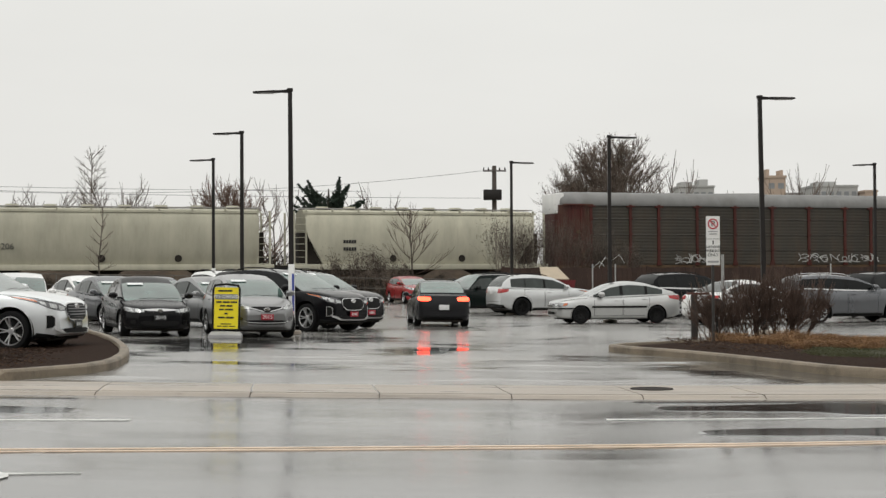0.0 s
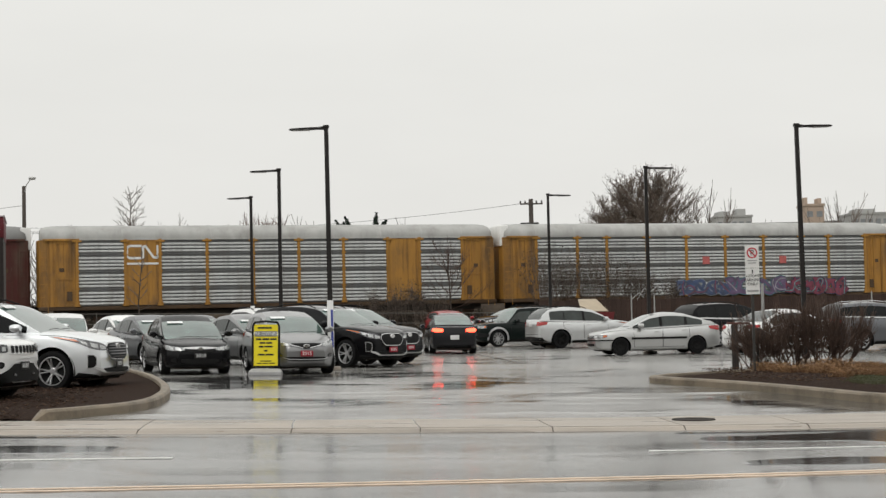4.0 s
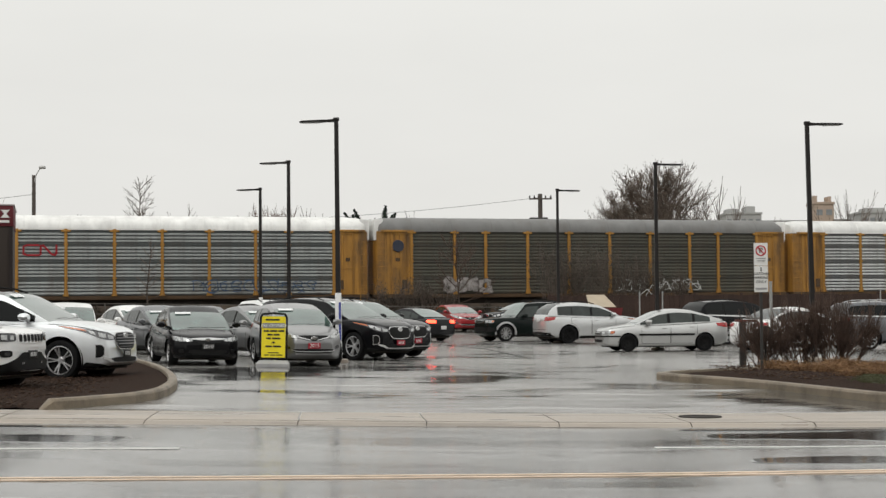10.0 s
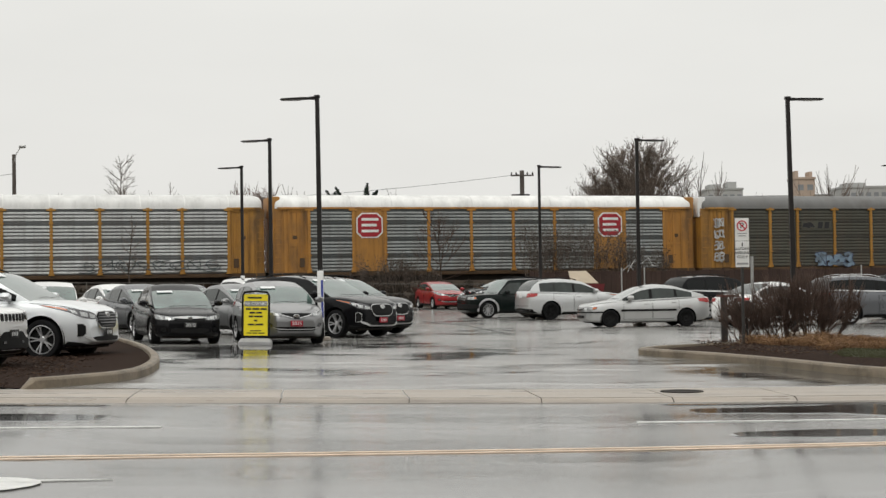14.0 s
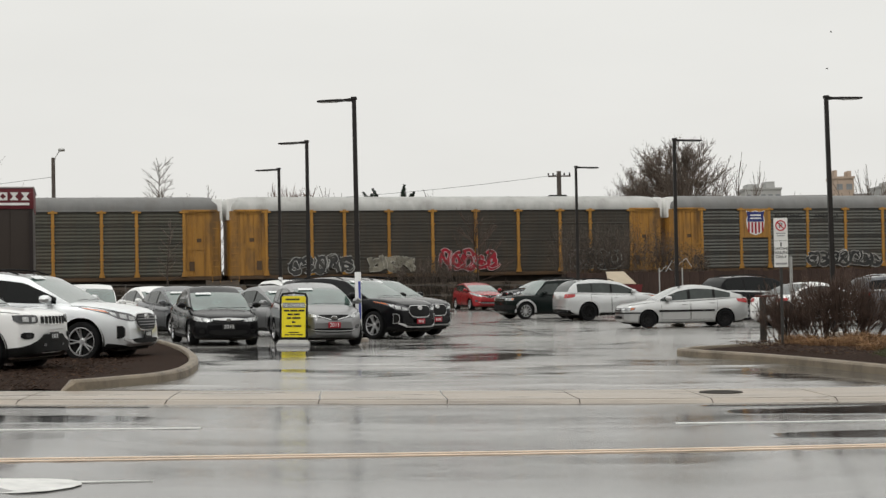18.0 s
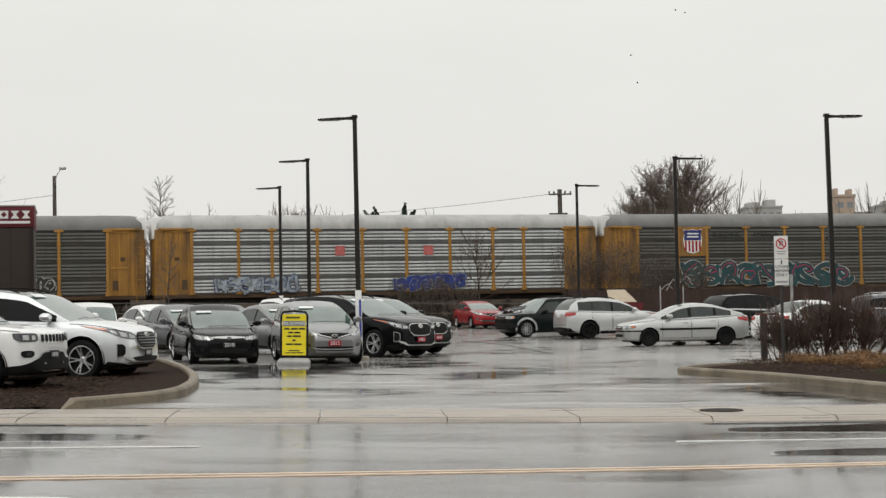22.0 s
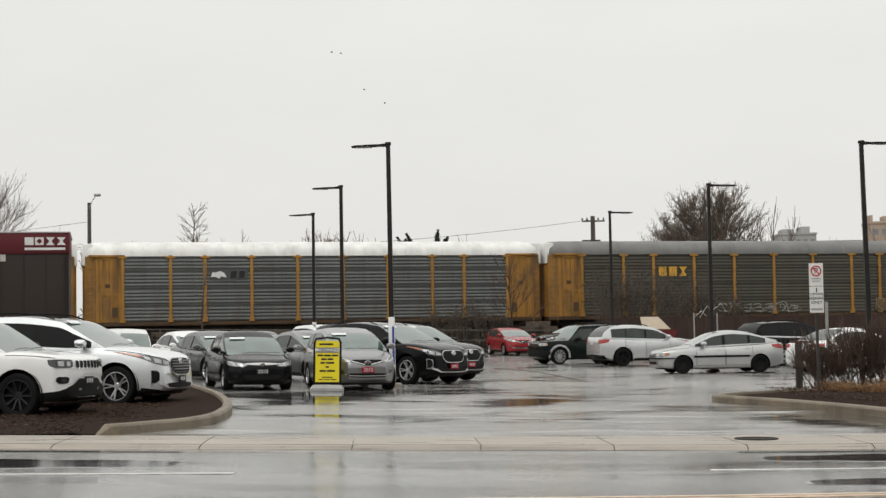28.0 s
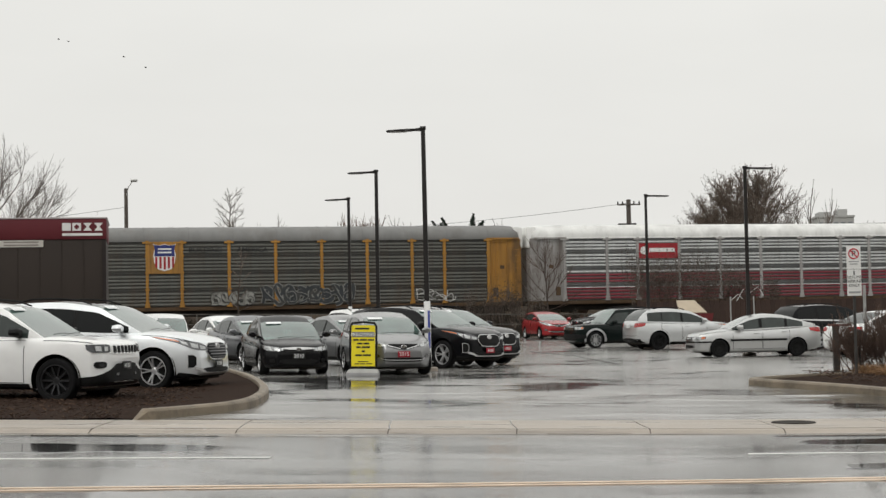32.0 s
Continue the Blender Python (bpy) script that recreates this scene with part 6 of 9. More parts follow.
def greenhouse(c, sh, car, body_m):
    """Roof, pillars and glass, lofted from the belt line to the roof."""
    L, W = c["L"], c["W"]
    cowl, rf, rr, back = (v * L for v in c["cabin"])  # windscreen foot, roof front, roof rear, rear glass foot
    H = c["H"]
    belt = lambda x: curve_at(sh.top, x)
    arch, lead = c.get("roofdrop", 0.05), c.get("lead", 0.09)
    roofline = [(back - 0.02, belt(back) - 0.01), (back + 0.02, belt(back) + 0.06)]
    zr_rear = H - arch
    for k in (0.25, 0.5, 0.75):
        roofline.append((back + (rr - back) * k, belt(back) + (zr_rear - belt(back)) * (k ** c.get("backcurve", 0.85))))
    roofline += [(rr, zr_rear), ((rr + rf) / 2, H), (rf, H - lead)]
    for k in (0.33, 0.66):
        roofline.append((rf + (cowl - rf) * k, (H - lead) + (belt(cowl) - H + lead) * (k ** 1.12)))
    roofline += [(cowl, belt(cowl) + 0.01)]
    pil = c["pillars"]  # x fractions: [front edge of front window .. ] pairs of window ranges
    marks = sorted(set([back - 0.02, back + 0.02, rr, rf, cowl] + [p * L for w in pil for p in w]))
    xs = []
    for a, b in zip(marks, marks[1:]):
        k = max(1, int(round((b - a) / 0.11)))
        xs += [a + (b - a) * i / k for i in range(k)]
    xs.append(marks[-1])
    hb, ht = W / 2 * c.get("belt_w", 0.90), W / 2 * c.get("roof_w", 0.68)
    rows = []
    for x in xs:
        zb, zr = belt(x) - 0.015, max(curve_at(roofline, x), belt(x) - 0.005)
        taper = 1.0 - 0.07 * max(0, (x - rf) / (cowl - rf)) ** 2 - 0.10 * max(0, (rr - x) / (rr - back)) ** 2
        pts = []
        frac_top = (zr - zb) / (H - belt(x) + 0.015)
        for k in (0.0, 0.09, 0.3, 0.55, 0.8, 0.93):
            z = zb + (zr - zb) * k
            y = (hb - (hb - ht) * (k * frac_top) ** 1.25) * taper
            pts.append((y, z))
        yt = (hb - (hb - ht) * frac_top ** 1.25) * taper
        pts += [(yt * 0.968, zr), (yt * 0.72, zr + 0.022 * frac_top), (yt * 0.36, zr + 0.036 * frac_top), (0.0, zr + 0.04 * frac_top)]
        rows.append([(x, y, z) for y, z in pts])
    groups = {}

    def add(key, quad):
        groups.setdefault(key, []).append(quad)
    for i in range(len(xs) - 1):
        xm = (xs[i] + xs[i + 1]) / 2
        win = next((k for k, (a, b) in enumerate(pil) if a * L < xm < b * L), None)
        for j in range(len(rows[0]) - 1):
            for s in (1, -1):
                q = [rows[i][j], rows[i + 1][j], rows[i + 1][j + 1], rows[i][j + 1]]
                q = [(a, s * b, z) for a, b, z in q]
                if 1 <= j <= 3 and win is not None:
                    add(("side", win, s), q)
                elif 1 <= j <= 3 and not c.get("pale_pillars") and pil[0][0] * L < xm < pil[-1][1] * L:
                    add(("pillar", s, sum(1 for w in pil if w[1] * L < xm)), q)
                elif j >= 6 and xm > rf:
                    add(("screen",), q)
                elif j >= 6 and back + 0.04 < xm < rr:
                    add(("rear",), q)
                elif j == 0 and c.get("trim"):
                    add(("trim", s), q)
                elif j >= 6 and c.get("roof_m") and rr <= xm <= rf:
                    add(("roof_glass",), q)
                else:
                    add(("roof",), q)
    for key, quads in groups.items():
        bm = bmesh.new()
        for q in quads:
            bm.faces.new([bm.verts.new(p) for p in q])
        bmesh.ops.remove_doubles(bm, verts=bm.verts, dist=0.0015)
        if key[0] == "side":
            dark = c.get("privacy") and key[1] < c["privacy"]
            part("side_window", bm, M_DARKGLASS if dark else M_GLASS, car)
        elif key[0] == "pillar":
            part("pillar_trim", bm, M_BLACK, car)
        elif key[0] == "screen":
            part("windscreen", bm, M_SCREEN, car)
        elif key[0] == "rear":
            part("rear_window", bm, c.get("rear_m") or (M_DARKGLASS if c.get("privacy") else M_GLASS), car)
        elif key[0] == "trim":
            part("window_trim", bm, M_CHROME if c["trim"] == "chrome" else M_BLACK, car)
        elif key[0] == "roof_glass":
            part("sunroof", bm, c["roof_m"], car, "dark glass roof")
        else:
            part("roof", bm, body_m, car)
    # paper price sheet behind the windscreen
    if c.get("paper"):
        k0, k1 = 0.08, 0.20
        bm = bmesh.new()
        rws = []
        for k in (k0, k1):
            x = rf + (cowl - rf) * k
            z = curve_at(roofline, x) + 0.048
            rws.append([(x, yy, z - 0.01 * abs(yy)) for yy in span(-0.60 * W / 2, -0.16 * W / 2, 4)])
        grid_solid(bm, rws, (0, 0, 0.004))
        part("price_sheet", bm, M_PAPER, car, "white paper sheet in the windscreen")
    # wipers
    for yy in (0.12, -0.35):
        bm = bmesh.new()
        x0, x1 = cowl - 0.03, cowl + (rf - cowl) * 0.07
        tube(bm, [(x0, yy, belt(cowl) + 0.06), ((x0 + x1) / 2, yy + 0.28, curve_at(roofline, (x0 + x1) / 2) + 0.045), (x1, yy + 0.5, curve_at(roofline, x1) + 0.03)], 0.006, 5)
        part("wiper", bm, M_SEAM, car)
    # roof rails
    if c.get("rails"):
        for s in (1, -1):
            bm = bmesh.new()
            pts = [(x, s * ht * 0.93, curve_at(roofline, x) + (0.03 if i in (0, 6) else 0.075)) for i, x in enumerate(span(rr + 0.25, rf - 0.15, 6))]
            tube(bm, pts, 0.017, 6)
            part("roof_rail", bm, M_CHROME if c["rails"] == "chrome" else M_BLACK, car)
    return roofline


def make_car(c, body_m, label, m, group="parked cars"):
    car = thing(c.get("name", "car"), label, c.get("category", "car"), group, m=m)
    sh = Shell(c)
    L, W = c["L"], c["W"]
    bm = bmesh.new()
    sh.build(bm)
    part("body", bm, body_m, car)
    belt = lambda x: curve_at(sh.top, x)
    greenhouse(c, sh, car, body_m)
    # dark floor and wheel housings
    bm = bmesh.new()
    slab(bm, [(-L / 2 + 0.3, -W * 0.36), (L / 2 - 0.3, -W * 0.36), (L / 2 - 0.3, W * 0.36), (-L / 2 + 0.3, W * 0.36)], c["clear"] - 0.02, c["clear"] + 0.1)
    part("floor_pan", bm, M_UNDER, car, smooth=False)
    for wx in c["axles"]:
        for s in (1, -1):
            hw = sh.side(wx, c["wheel"] + c["arch"] + 0.02)
            bm = bmesh.new()
            ra = c["arch"] + 0.004
            arc = [(wx + ra * math.cos(a), c["wheel"] + ra * math.sin(a)) for a in span(-0.45, math.pi + 0.45, 22)]
            r0 = [bm.verts.new((x, s * (hw - 0.015), z)) for x, z in arc]
            r1 = [bm.verts.new((x, s * (hw - 0.40), z)) for x, z in arc]
            for i in range(len(arc) - 1):
                bm.faces.new((r0[i], r0[i + 1], r1[i + 1], r1[i]))
            bm.faces.new(r1)
            part("wheel_housing", bm, M_BLACK, car)
            if c.get("cladding"):
                bm = bmesh.new()
                rws = []
                for a in span(-0.15, math.pi + 0.15, 22):
                    row = []
                    for rad in (ra - 0.012, ra + 0.035, ra + 0.075):
                        x, z = wx + rad * math.cos(a), c["wheel"] + rad * math.sin(a)
                        row.append((x, s * (sh.side(x, z) + 0.014), z))
                    rws.append(row)
                grid_solid(bm, rws, (0, -s * 0.03, 0))
                part("wheel_arch", bm, c["cladding"], car)
            tyre, rim, disc = wheel_meshes(c["wheel"], c.get("tyre", 0.225), c.get("rim", "five"), c.get("rim_m", M_ALLOY), c.get("rim_frac", 0.68))
            whl = place("wheel", tyre, car, pose(wx, s * (hw - 0.115), c["wheel"], 0, 0, 0 if s > 0 else 180))
            place("rim", rim, whl)
            place("brake_disc", disc, whl)
    # sill trim
    for s in (1, -1):
        a, b = c["axles"][0] + c["arch"] + 0.04, c["axles"][1] - c["arch"] - 0.04
        part("sill_trim", side_patch(sh, (a, b), lambda x: curve_at(sh.bot, x) + 0.005, lambda x: curve_at(sh.bot, x) + c.get("sill_h", 0.09), s, 0.008), M_BLACK if c.get("dark_sill", True) else body_m, car)
        if c.get("side_strip"):
            z0 = c["side_strip"]
            part("side_strip", side_patch(sh, (a - 0.02, b + 0.02), z0, z0 + 0.07, s, 0.016, n=10, m=2), M_BLACK, car, "dark rubbing strip")
        # doors, each with its gap and handle
        for k, (d0, d1) in enumerate(c["doors"]):
            x0, x1 = d0 * L, d1 * L
            lo = lambda x: max(curve_at(sh.bot, x) + c.get("sill_h", 0.09) + 0.02, 0)
            hi = lambda x: belt(x) - 0.035

            def low_cut(x, wx=c["axles"][0]):
                z = lo(x)
                if abs(x - wx) < c["arch"] + 0.06:
                    z = max(z, c["wheel"] + math.sqrt(max(0, (c["arch"] + 0.06) ** 2 - (x - wx) ** 2)))
                return min(z, hi(x) - 0.08)
            gap = part("door_gap", side_patch(sh, (x0 - 0.012, x1 + 0.012), lambda x: low_cut(x) - 0.012, lambda x: hi(x) + 0.004, s, 0.0015, 0.006, 10, 7), M_SEAM, car)
            door = part("door", side_patch(sh, (x0, x1), low_cut, lambda x: hi(x) - 0.006, s, 0.004, 0.008, 10, 7), body_m, car)
            hx, hz = x0 + 0.10, belt(x0 + 0.2) - 0.13
            bm = bmesh.new()
            yy = s * (sh.side(hx + 0.1, hz) + 0.012)
            tube(bm, [(hx, yy, hz), (hx + 0.03, yy + s * 0.02, hz + 0.004), (hx + 0.15, yy + s * 0.02, hz + 0.006), (hx + 0.18, yy, hz + 0.002)], 0.013, 6)
            part("door_handle", bm, M_CHROME if c.get("chrome_handles") else body_m, door)
        # mirror
        mx = c["cabin"][0] * L - 0.42 + c.get("mirror_dx", 0.0)
        mz = belt(mx) + 0.10
        bm = bmesh.new()
        yb = W / 2 * 0.90
        rws = []
        for x, k in ((mx - 0.07, 0.8), (mx, 1.0), (mx + 0.07, 0.95), (mx + 0.12, 0.55)):
            ring = []
            for a in span(0, math.tau, 10)[:-1]:
                ring.append((x, s * (yb + 0.15 + 0.115 * k * math.cos(a)), mz + 0.08 * k * math.sin(a)))
            rws.append(ring)
        vv = [[bm.verts.new(p) for p in r] for r in rws]
        for r0, r1 in zip(vv, vv[1:]):
            for i in range(10):
                bm.faces.new((r0[i], r0[(i + 1) % 10], r1[(i + 1) % 10], r1[i]))
        bm.faces.new(vv[0])
        bm.faces.new(vv[-1])
        box(bm, mx - 0.03, min(s * (yb - 0.04), s * (yb + 0.06)), mz - 0.09, mx + 0.05, max(s * (yb - 0.04), s * (yb + 0.06)), mz - 0.04)
        part("mirror", bm, c.get("mirror_m") or body_m, car)
    # bonnet and boot gaps
    hx0, hx1 = c["cabin"][0] * L + 0.06, L / 2 - 0.22
    for s in (1, -1):
        bm = bmesh.new()
        pts = []
        for x in span(hx0, hx1, 8):
            v = 0.955
            t, b = curve_at(sh.top, x), curve_at(sh.bot, x)
            pts.append((x, s * (curve_at(sh.plan, x) * curve_at(sh.sec, v) + 0.001), b + (t - b) * v + 0.002))
        tube(bm, pts, 0.006, 4)
        part("bonnet_gap", bm, M_SEAM, car)
    # nose and tail
    c["face"](sh, car, body_m)
    z0, z1 = c["tail_z"]
    ty0, ty1 = c["tail_y"]
    for s in (1, -1):
        st = [(ty0, z0 + 0.02, z1 - 0.02), (ty1 * 0.85, z0, z1), (ty1 + 0.10, z0 + 0.01, z1), (ty1 + 0.10 + c.get("tail_wrap", 0.2), z0 + 0.06, z1 - 0.01)]
        part("tail_lamp", wrap_patch(sh, st, s, False), M_BRAKE if c.get("braking") else M_TAIL, car, "red tail lamp")
    if c.get("dark_tail"):
        part("rear_valance", wrap_patch(sh, [(-0.95, 0.30, 0.46), (0, 0.30, 0.50), (0.95, 0.30, 0.46)], 1, False, 0.008, n=18), M_BLACK, car)
    # front plate with the model year
    if c.get("plate"):
        txt, pm, pz = c["plate"]
        xx = max(sh.end(0, pz - 0.07), sh.end(0, pz + 0.07)) + 0.03
        bm = bmesh.new()
        box(bm, xx - 0.02, -0.155, pz - 0.07, xx, 0.155, pz + 0.07, 0.004)
        pl = part("year_plate", bm, pm, car, "dealer plate with the model year")
        if txt:
            lettering(txt, 0.125, M_PLATE_WHITE, pl, pose(xx + 0.002, 0, pz) @ pose(0, 0, 0, 90, 0, 90))
        else:
            for k in range(4):
                bm = bmesh.new()
                box(bm, xx, -0.10 + k * 0.056, pz - 0.035, xx + 0.004, -0.074 + k * 0.056, pz + 0.035)
                part("print_bar", bm, M_PLATE_WHITE, pl, smooth=False)
    # rear plate and bumper step
    pz = c.get("rear_plate_z", (c["tail_z"][0] + c["tail_z"][1]) / 2 - 0.05)
    xx = min(sh.end(0, pz - 0.07, False), sh.end(0, pz + 0.07, False)) - 0.02
    bm = bmesh.new()
    box(bm, xx, -0.16, pz - 0.08, xx + 0.02, 0.16, pz + 0.08, 0.004)
    part("rear_plate", bm, M_PLATE_WHITE, car)
    part("bumper_seam", front_patch(sh, -W / 2 * 0.9, W / 2 * 0.9, c["clear"] + 0.36, c["clear"] + 0.372, front=False, n=14, m=1, off=0.004), M_SEAM, car)
    return car


# body types
SEDAN = dict(L=4.54, W=1.76, H=1.44, lead=0.15, clear=0.17, wheel=0.315, arch=0.365, axles=(-1.33, 1.37), nose=0.60, tail=0.74, bow=0.16,
             top=((-0.5, 0.74), (-0.485, 0.98), (-0.44, 1.02), (-0.30, 0.99), (-0.1, 0.945), (0.12, 0.90), (0.21, 0.90), (0.33, 0.83), (0.44, 0.755), (0.482, 0.68), (0.5, 0.56)),
             cabin=(0.285, 0.06, -0.20, -0.385), pillars=((-0.315, -0.215), (-0.205, -0.04), (-0.015, 0.235)), doors=((-0.235, -0.03), (-0.02, 0.20)),
             tail_z=(0.74, 0.92), tail_y=(0.42, 0.70), rim="seven", category="car", face=face_sedan, backcurve=0.75)
HATCH = dict(L=4.14, W=1.70, H=1.53, lead=0.13, clear=0.17, wheel=0.305, arch=0.355, axles=(-1.28, 1.32), nose=0.56, tail=0.80, bow=0.18,
             top=((-0.5, 0.86), (-0.485, 1.06), (-0.44, 1.09), (-0.2, 1.03), (0.05, 0.99), (0.2, 1.0), (0.30, 0.96), (0.42, 0.86), (0.478, 0.77), (0.5, 0.62)),
             cabin=(0.28, 0.03, -0.36, -0.475), pillars=((-0.385, -0.28), (-0.26, -0.06), (-0.035, 0.22)), doors=((-0.275, -0.05), (-0.04, 0.21)),
             tail_z=(0.86, 1.06), tail_y=(0.50, 0.68), rim="seven", category="car", face=face_hatch, backcurve=0.6)
SUV = dict(L=4.90, W=1.89, H=1.70, clear=0.23, wheel=0.37, arch=0.445, axles=(-1.32, 1.48), nose=0.66, edge=0.05, tail=0.80, bow=0.17,
           top=((-0.5, 0.98), (-0.488, 1.14), (-0.45, 1.17), (-0.2, 1.13), (0.05, 1.10), (0.2, 1.13), (0.30, 1.115), (0.40, 1.06), (0.455, 0.995), (0.486, 0.93), (0.5, 0.70)),
           cabin=(0.235, 0.02, -0.40, -0.485), pillars=((-0.43, -0.27), (-0.25, -0.075), (-0.05, 0.18)), doors=((-0.255, -0.065), (-0.055, 0.175)),
           tail_z=(0.88, 1.10), tail_y=(0.52, 0.74), rim="five", category="car", privacy=3, rails="dark", tyre=0.24, rim_frac=0.72, face=face_suv, backcurve=0.5, dark_tail=True)


def style(base, **k):
    c = dict(base)
    c.update(k)
    return c


P_SILVER = paint("silver_white", (0.84, 0.865, 0.88), 0.5, 0.3, 0.06, 0.8, 0.5)
P_WHITE = paint("white", (0.86, 0.86, 0.85), 0.0, 0.3, 0.06, 0.8, 0.5)
P_BLACK = paint("black", (0.005, 0.005, 0.006), 0.0, 0.14, 0.0, 0.0, 0.16)
P_CHAR = paint("charcoal", (0.008, 0.008, 0.009), 0.0, 0.16, 0.0, 0.0, 0.18)
P_GREY = paint("grey", (0.25, 0.252, 0.255), 0.65, 0.3, 0.06, 0.7, 0.5)
P_MIDGREY = paint("slate_grey", (0.13, 0.135, 0.145), 0.5)
P_SATIN = paint("satin_silver", (0.62, 0.63, 0.63), 0.6, 0.3, 0.1, 0.7, 0.5)
P_RED = paint("red", (0.31, 0.014, 0.018), 0.2)
P_PALE = paint("pale_silver", (0.54, 0.545, 0.54), 0.65, 0.3, 0.1, 0.7, 0.5)
P_DUSK = paint("dusk_grey", (0.022, 0.022, 0.024), 0.2, 0.25, 0.0, 0.0, 0.2)
P_GREEN = paint("black_green", (0.006, 0.010, 0.009), 0.0, 0.18, 0.0, 0.0, 0.18)


def turn(hx, hy):
    return math.degrees(math.atan2(hy, hx))


def put(x, y, hx, hy, dz=0.0):
    return rest(x, y, turn(hx, hy), dz)


BIG_SUV = style(SUV, paper=True, roof_m=M_DARKGLASS, wheel=0.39, arch=0.468)
JEEP = style(SUV, L=4.46, W=1.81, H=1.68, wheel=0.378, arch=0.445, axles=(-1.27, 1.37), rim="ten", rim_m=M_DARKALLOY, nose=0.74, edge=0.08, bow=0.13, paper=True, privacy=0,
             top=((-0.5, 0.98), (-0.488, 1.12), (-0.45, 1.14), (-0.2, 1.12), (0.05, 1.08), (0.2, 1.085), (0.30, 1.085), (0.42, 1.055), (0.475, 1.015), (0.494, 0.96), (0.5, 0.74)),
             cabin=(0.24, 0.05, -0.38, -0.47), mirror_m=M_BLACK, face=face_jeep)
make_car(style(JEEP, plate=("", M_PLATE_BLACK, 0.62)), P_WHITE, "white compact off-roader with black alloy wheels", put(-9.62, 27.2, 0.98, -0.2, -0.045))
make_car(style(BIG_SUV, H=1.74, plate=("", M_PLATE_BLACK, 0.53)), P_SILVER, "silver-white large SUV with five-spoke alloy wheels", put(-9.19, 31.8, 0.974, -0.225, -0.05))
make_car(style(SEDAN, paper=True, plate=("2010", M_PLATE_BLACK, 0.48)), P_CHAR, "black four-door sedan with a year plate", put(-7.12, 40.6, 0.33, -0.94))
make_car(style(HATCH, paper=True, plate=("2015", M_PLATE_RED, 0.52)), P_GREY, "metallic grey hatchback with a red year plate", put(-4.5, 40.7, 0.33, -0.94))
make_car(style(BIG_SUV, plate=("", M_PLATE_RED, 0.50)), P_BLACK, "glossy black large SUV with alloy wheels", put(-3.77, 45.7, 0.75, -0.66))
make_car(style(BIG_SUV, plate=("", M_PLATE_RED, 0.50)), P_CHAR, "charcoal large SUV parked beside a black one", put(-3.37, 48.3, 0.75, -0.66))
# the row behind
make_car(style(HATCH, H=1.60, paper=True, roof_w=0.80), P_WHITE, "white boxy hatchback seen over the bonnets", put(-12.1, 47.6, 0.30, -0.95, -0.1))
make_car(style(SEDAN, paper=True), P_WHITE, "white sedan in the second row", put(-11.3, 53.5, 0.5, -0.86))
make_car(style(SEDAN, paper=True), P_MIDGREY, "dark grey sedan in the second row", put(-9.4, 48.2, 0.5, -0.86))
make_car(style(SEDAN, paper=True, H=1.46), P_GREY, "grey sedan parked behind the black sedan", put(-6.3, 47.2, 0.55, -0.83))
make_car(style(SUV, paper=True), P_WHITE, "white SUV in the third row", put(-7.6, 62.0, 0.5, -0.86))
make_car(style(SUV, paper=True), P_BLACK, "black SUV in the third row", put(-6.0, 57.0, 0.5, -0.86))
make_car(style(SUV, paper=True, H=1.66), P_PALE, "pale silver SUV behind two dark ones", put(-4.1, 57.0, 0.55, -0.83))
make_car(style(SEDAN, paper=True), P_MIDGREY, "dark grey sedan in the third row", put(-10.3, 62.0, 0.5, -0.86))
# the far side of the aisle
VELO = style(HATCH, L=4.22, W=1.79, H=1.40, nose=0.55, top=((-0.5, 0.80), (-0.485, 0.98), (-0.42, 1.03), (-0.2, 0.96), (0.05, 0.94), (0.2, 0.95), (0.30, 0.93), (0.42, 0.85), (0.478, 0.77), (0.5, 0.62)))
make_car(VELO, P_RED, "red three-door coupe at the end of the aisle", put(-0.6, 84.0, 0.3, -0.95))
make_car(style(SUV, H=1.62), P_BLACK, "black crossover parked by the bank", put(2.9, 84.5, -0.8, -0.6))
EXPL = style(SUV, L=4.75, W=1.80, H=1.74, rim="ten", lead=0.05, bow=0.10,
             top=((-0.5, 0.98), (-0.488, 1.10), (-0.45, 1.12), (-0.2, 1.08), (0.05, 1.06), (0.2, 1.07), (0.30, 1.06), (0.42, 1.03), (0.478, 1.0), (0.495, 0.95), (0.5, 0.74)),
             cabin=(0.205, 0.07, -0.42, -0.485), cladding=M_ALLOY, nose=0.72, rails="dark", privacy=0, chrome_handles=True, face=face_boxy)
make_car(EXPL, P_GREEN, "old black-green off-roader with grey wheel arches", put(2.6, 72.2, -0.9, -0.43))
make_car(style(SUV, L=4.68, H=1.70, rim="five", rim_m=M_BLACK, tail_y=(0.62, 0.76), tail_z=(0.95, 1.13), tail_wrap=0.3, privacy=0, roof_w=0.72, cabin=(0.235, 0.02, -0.37, -0.475),
               pillars=((-0.385, -0.25), (-0.24, -0.065), (-0.045, 0.18))), P_SATIN, "silver SUV with dark wheels seen from behind", put(5.13, 67.9, 0.945, 0.326))
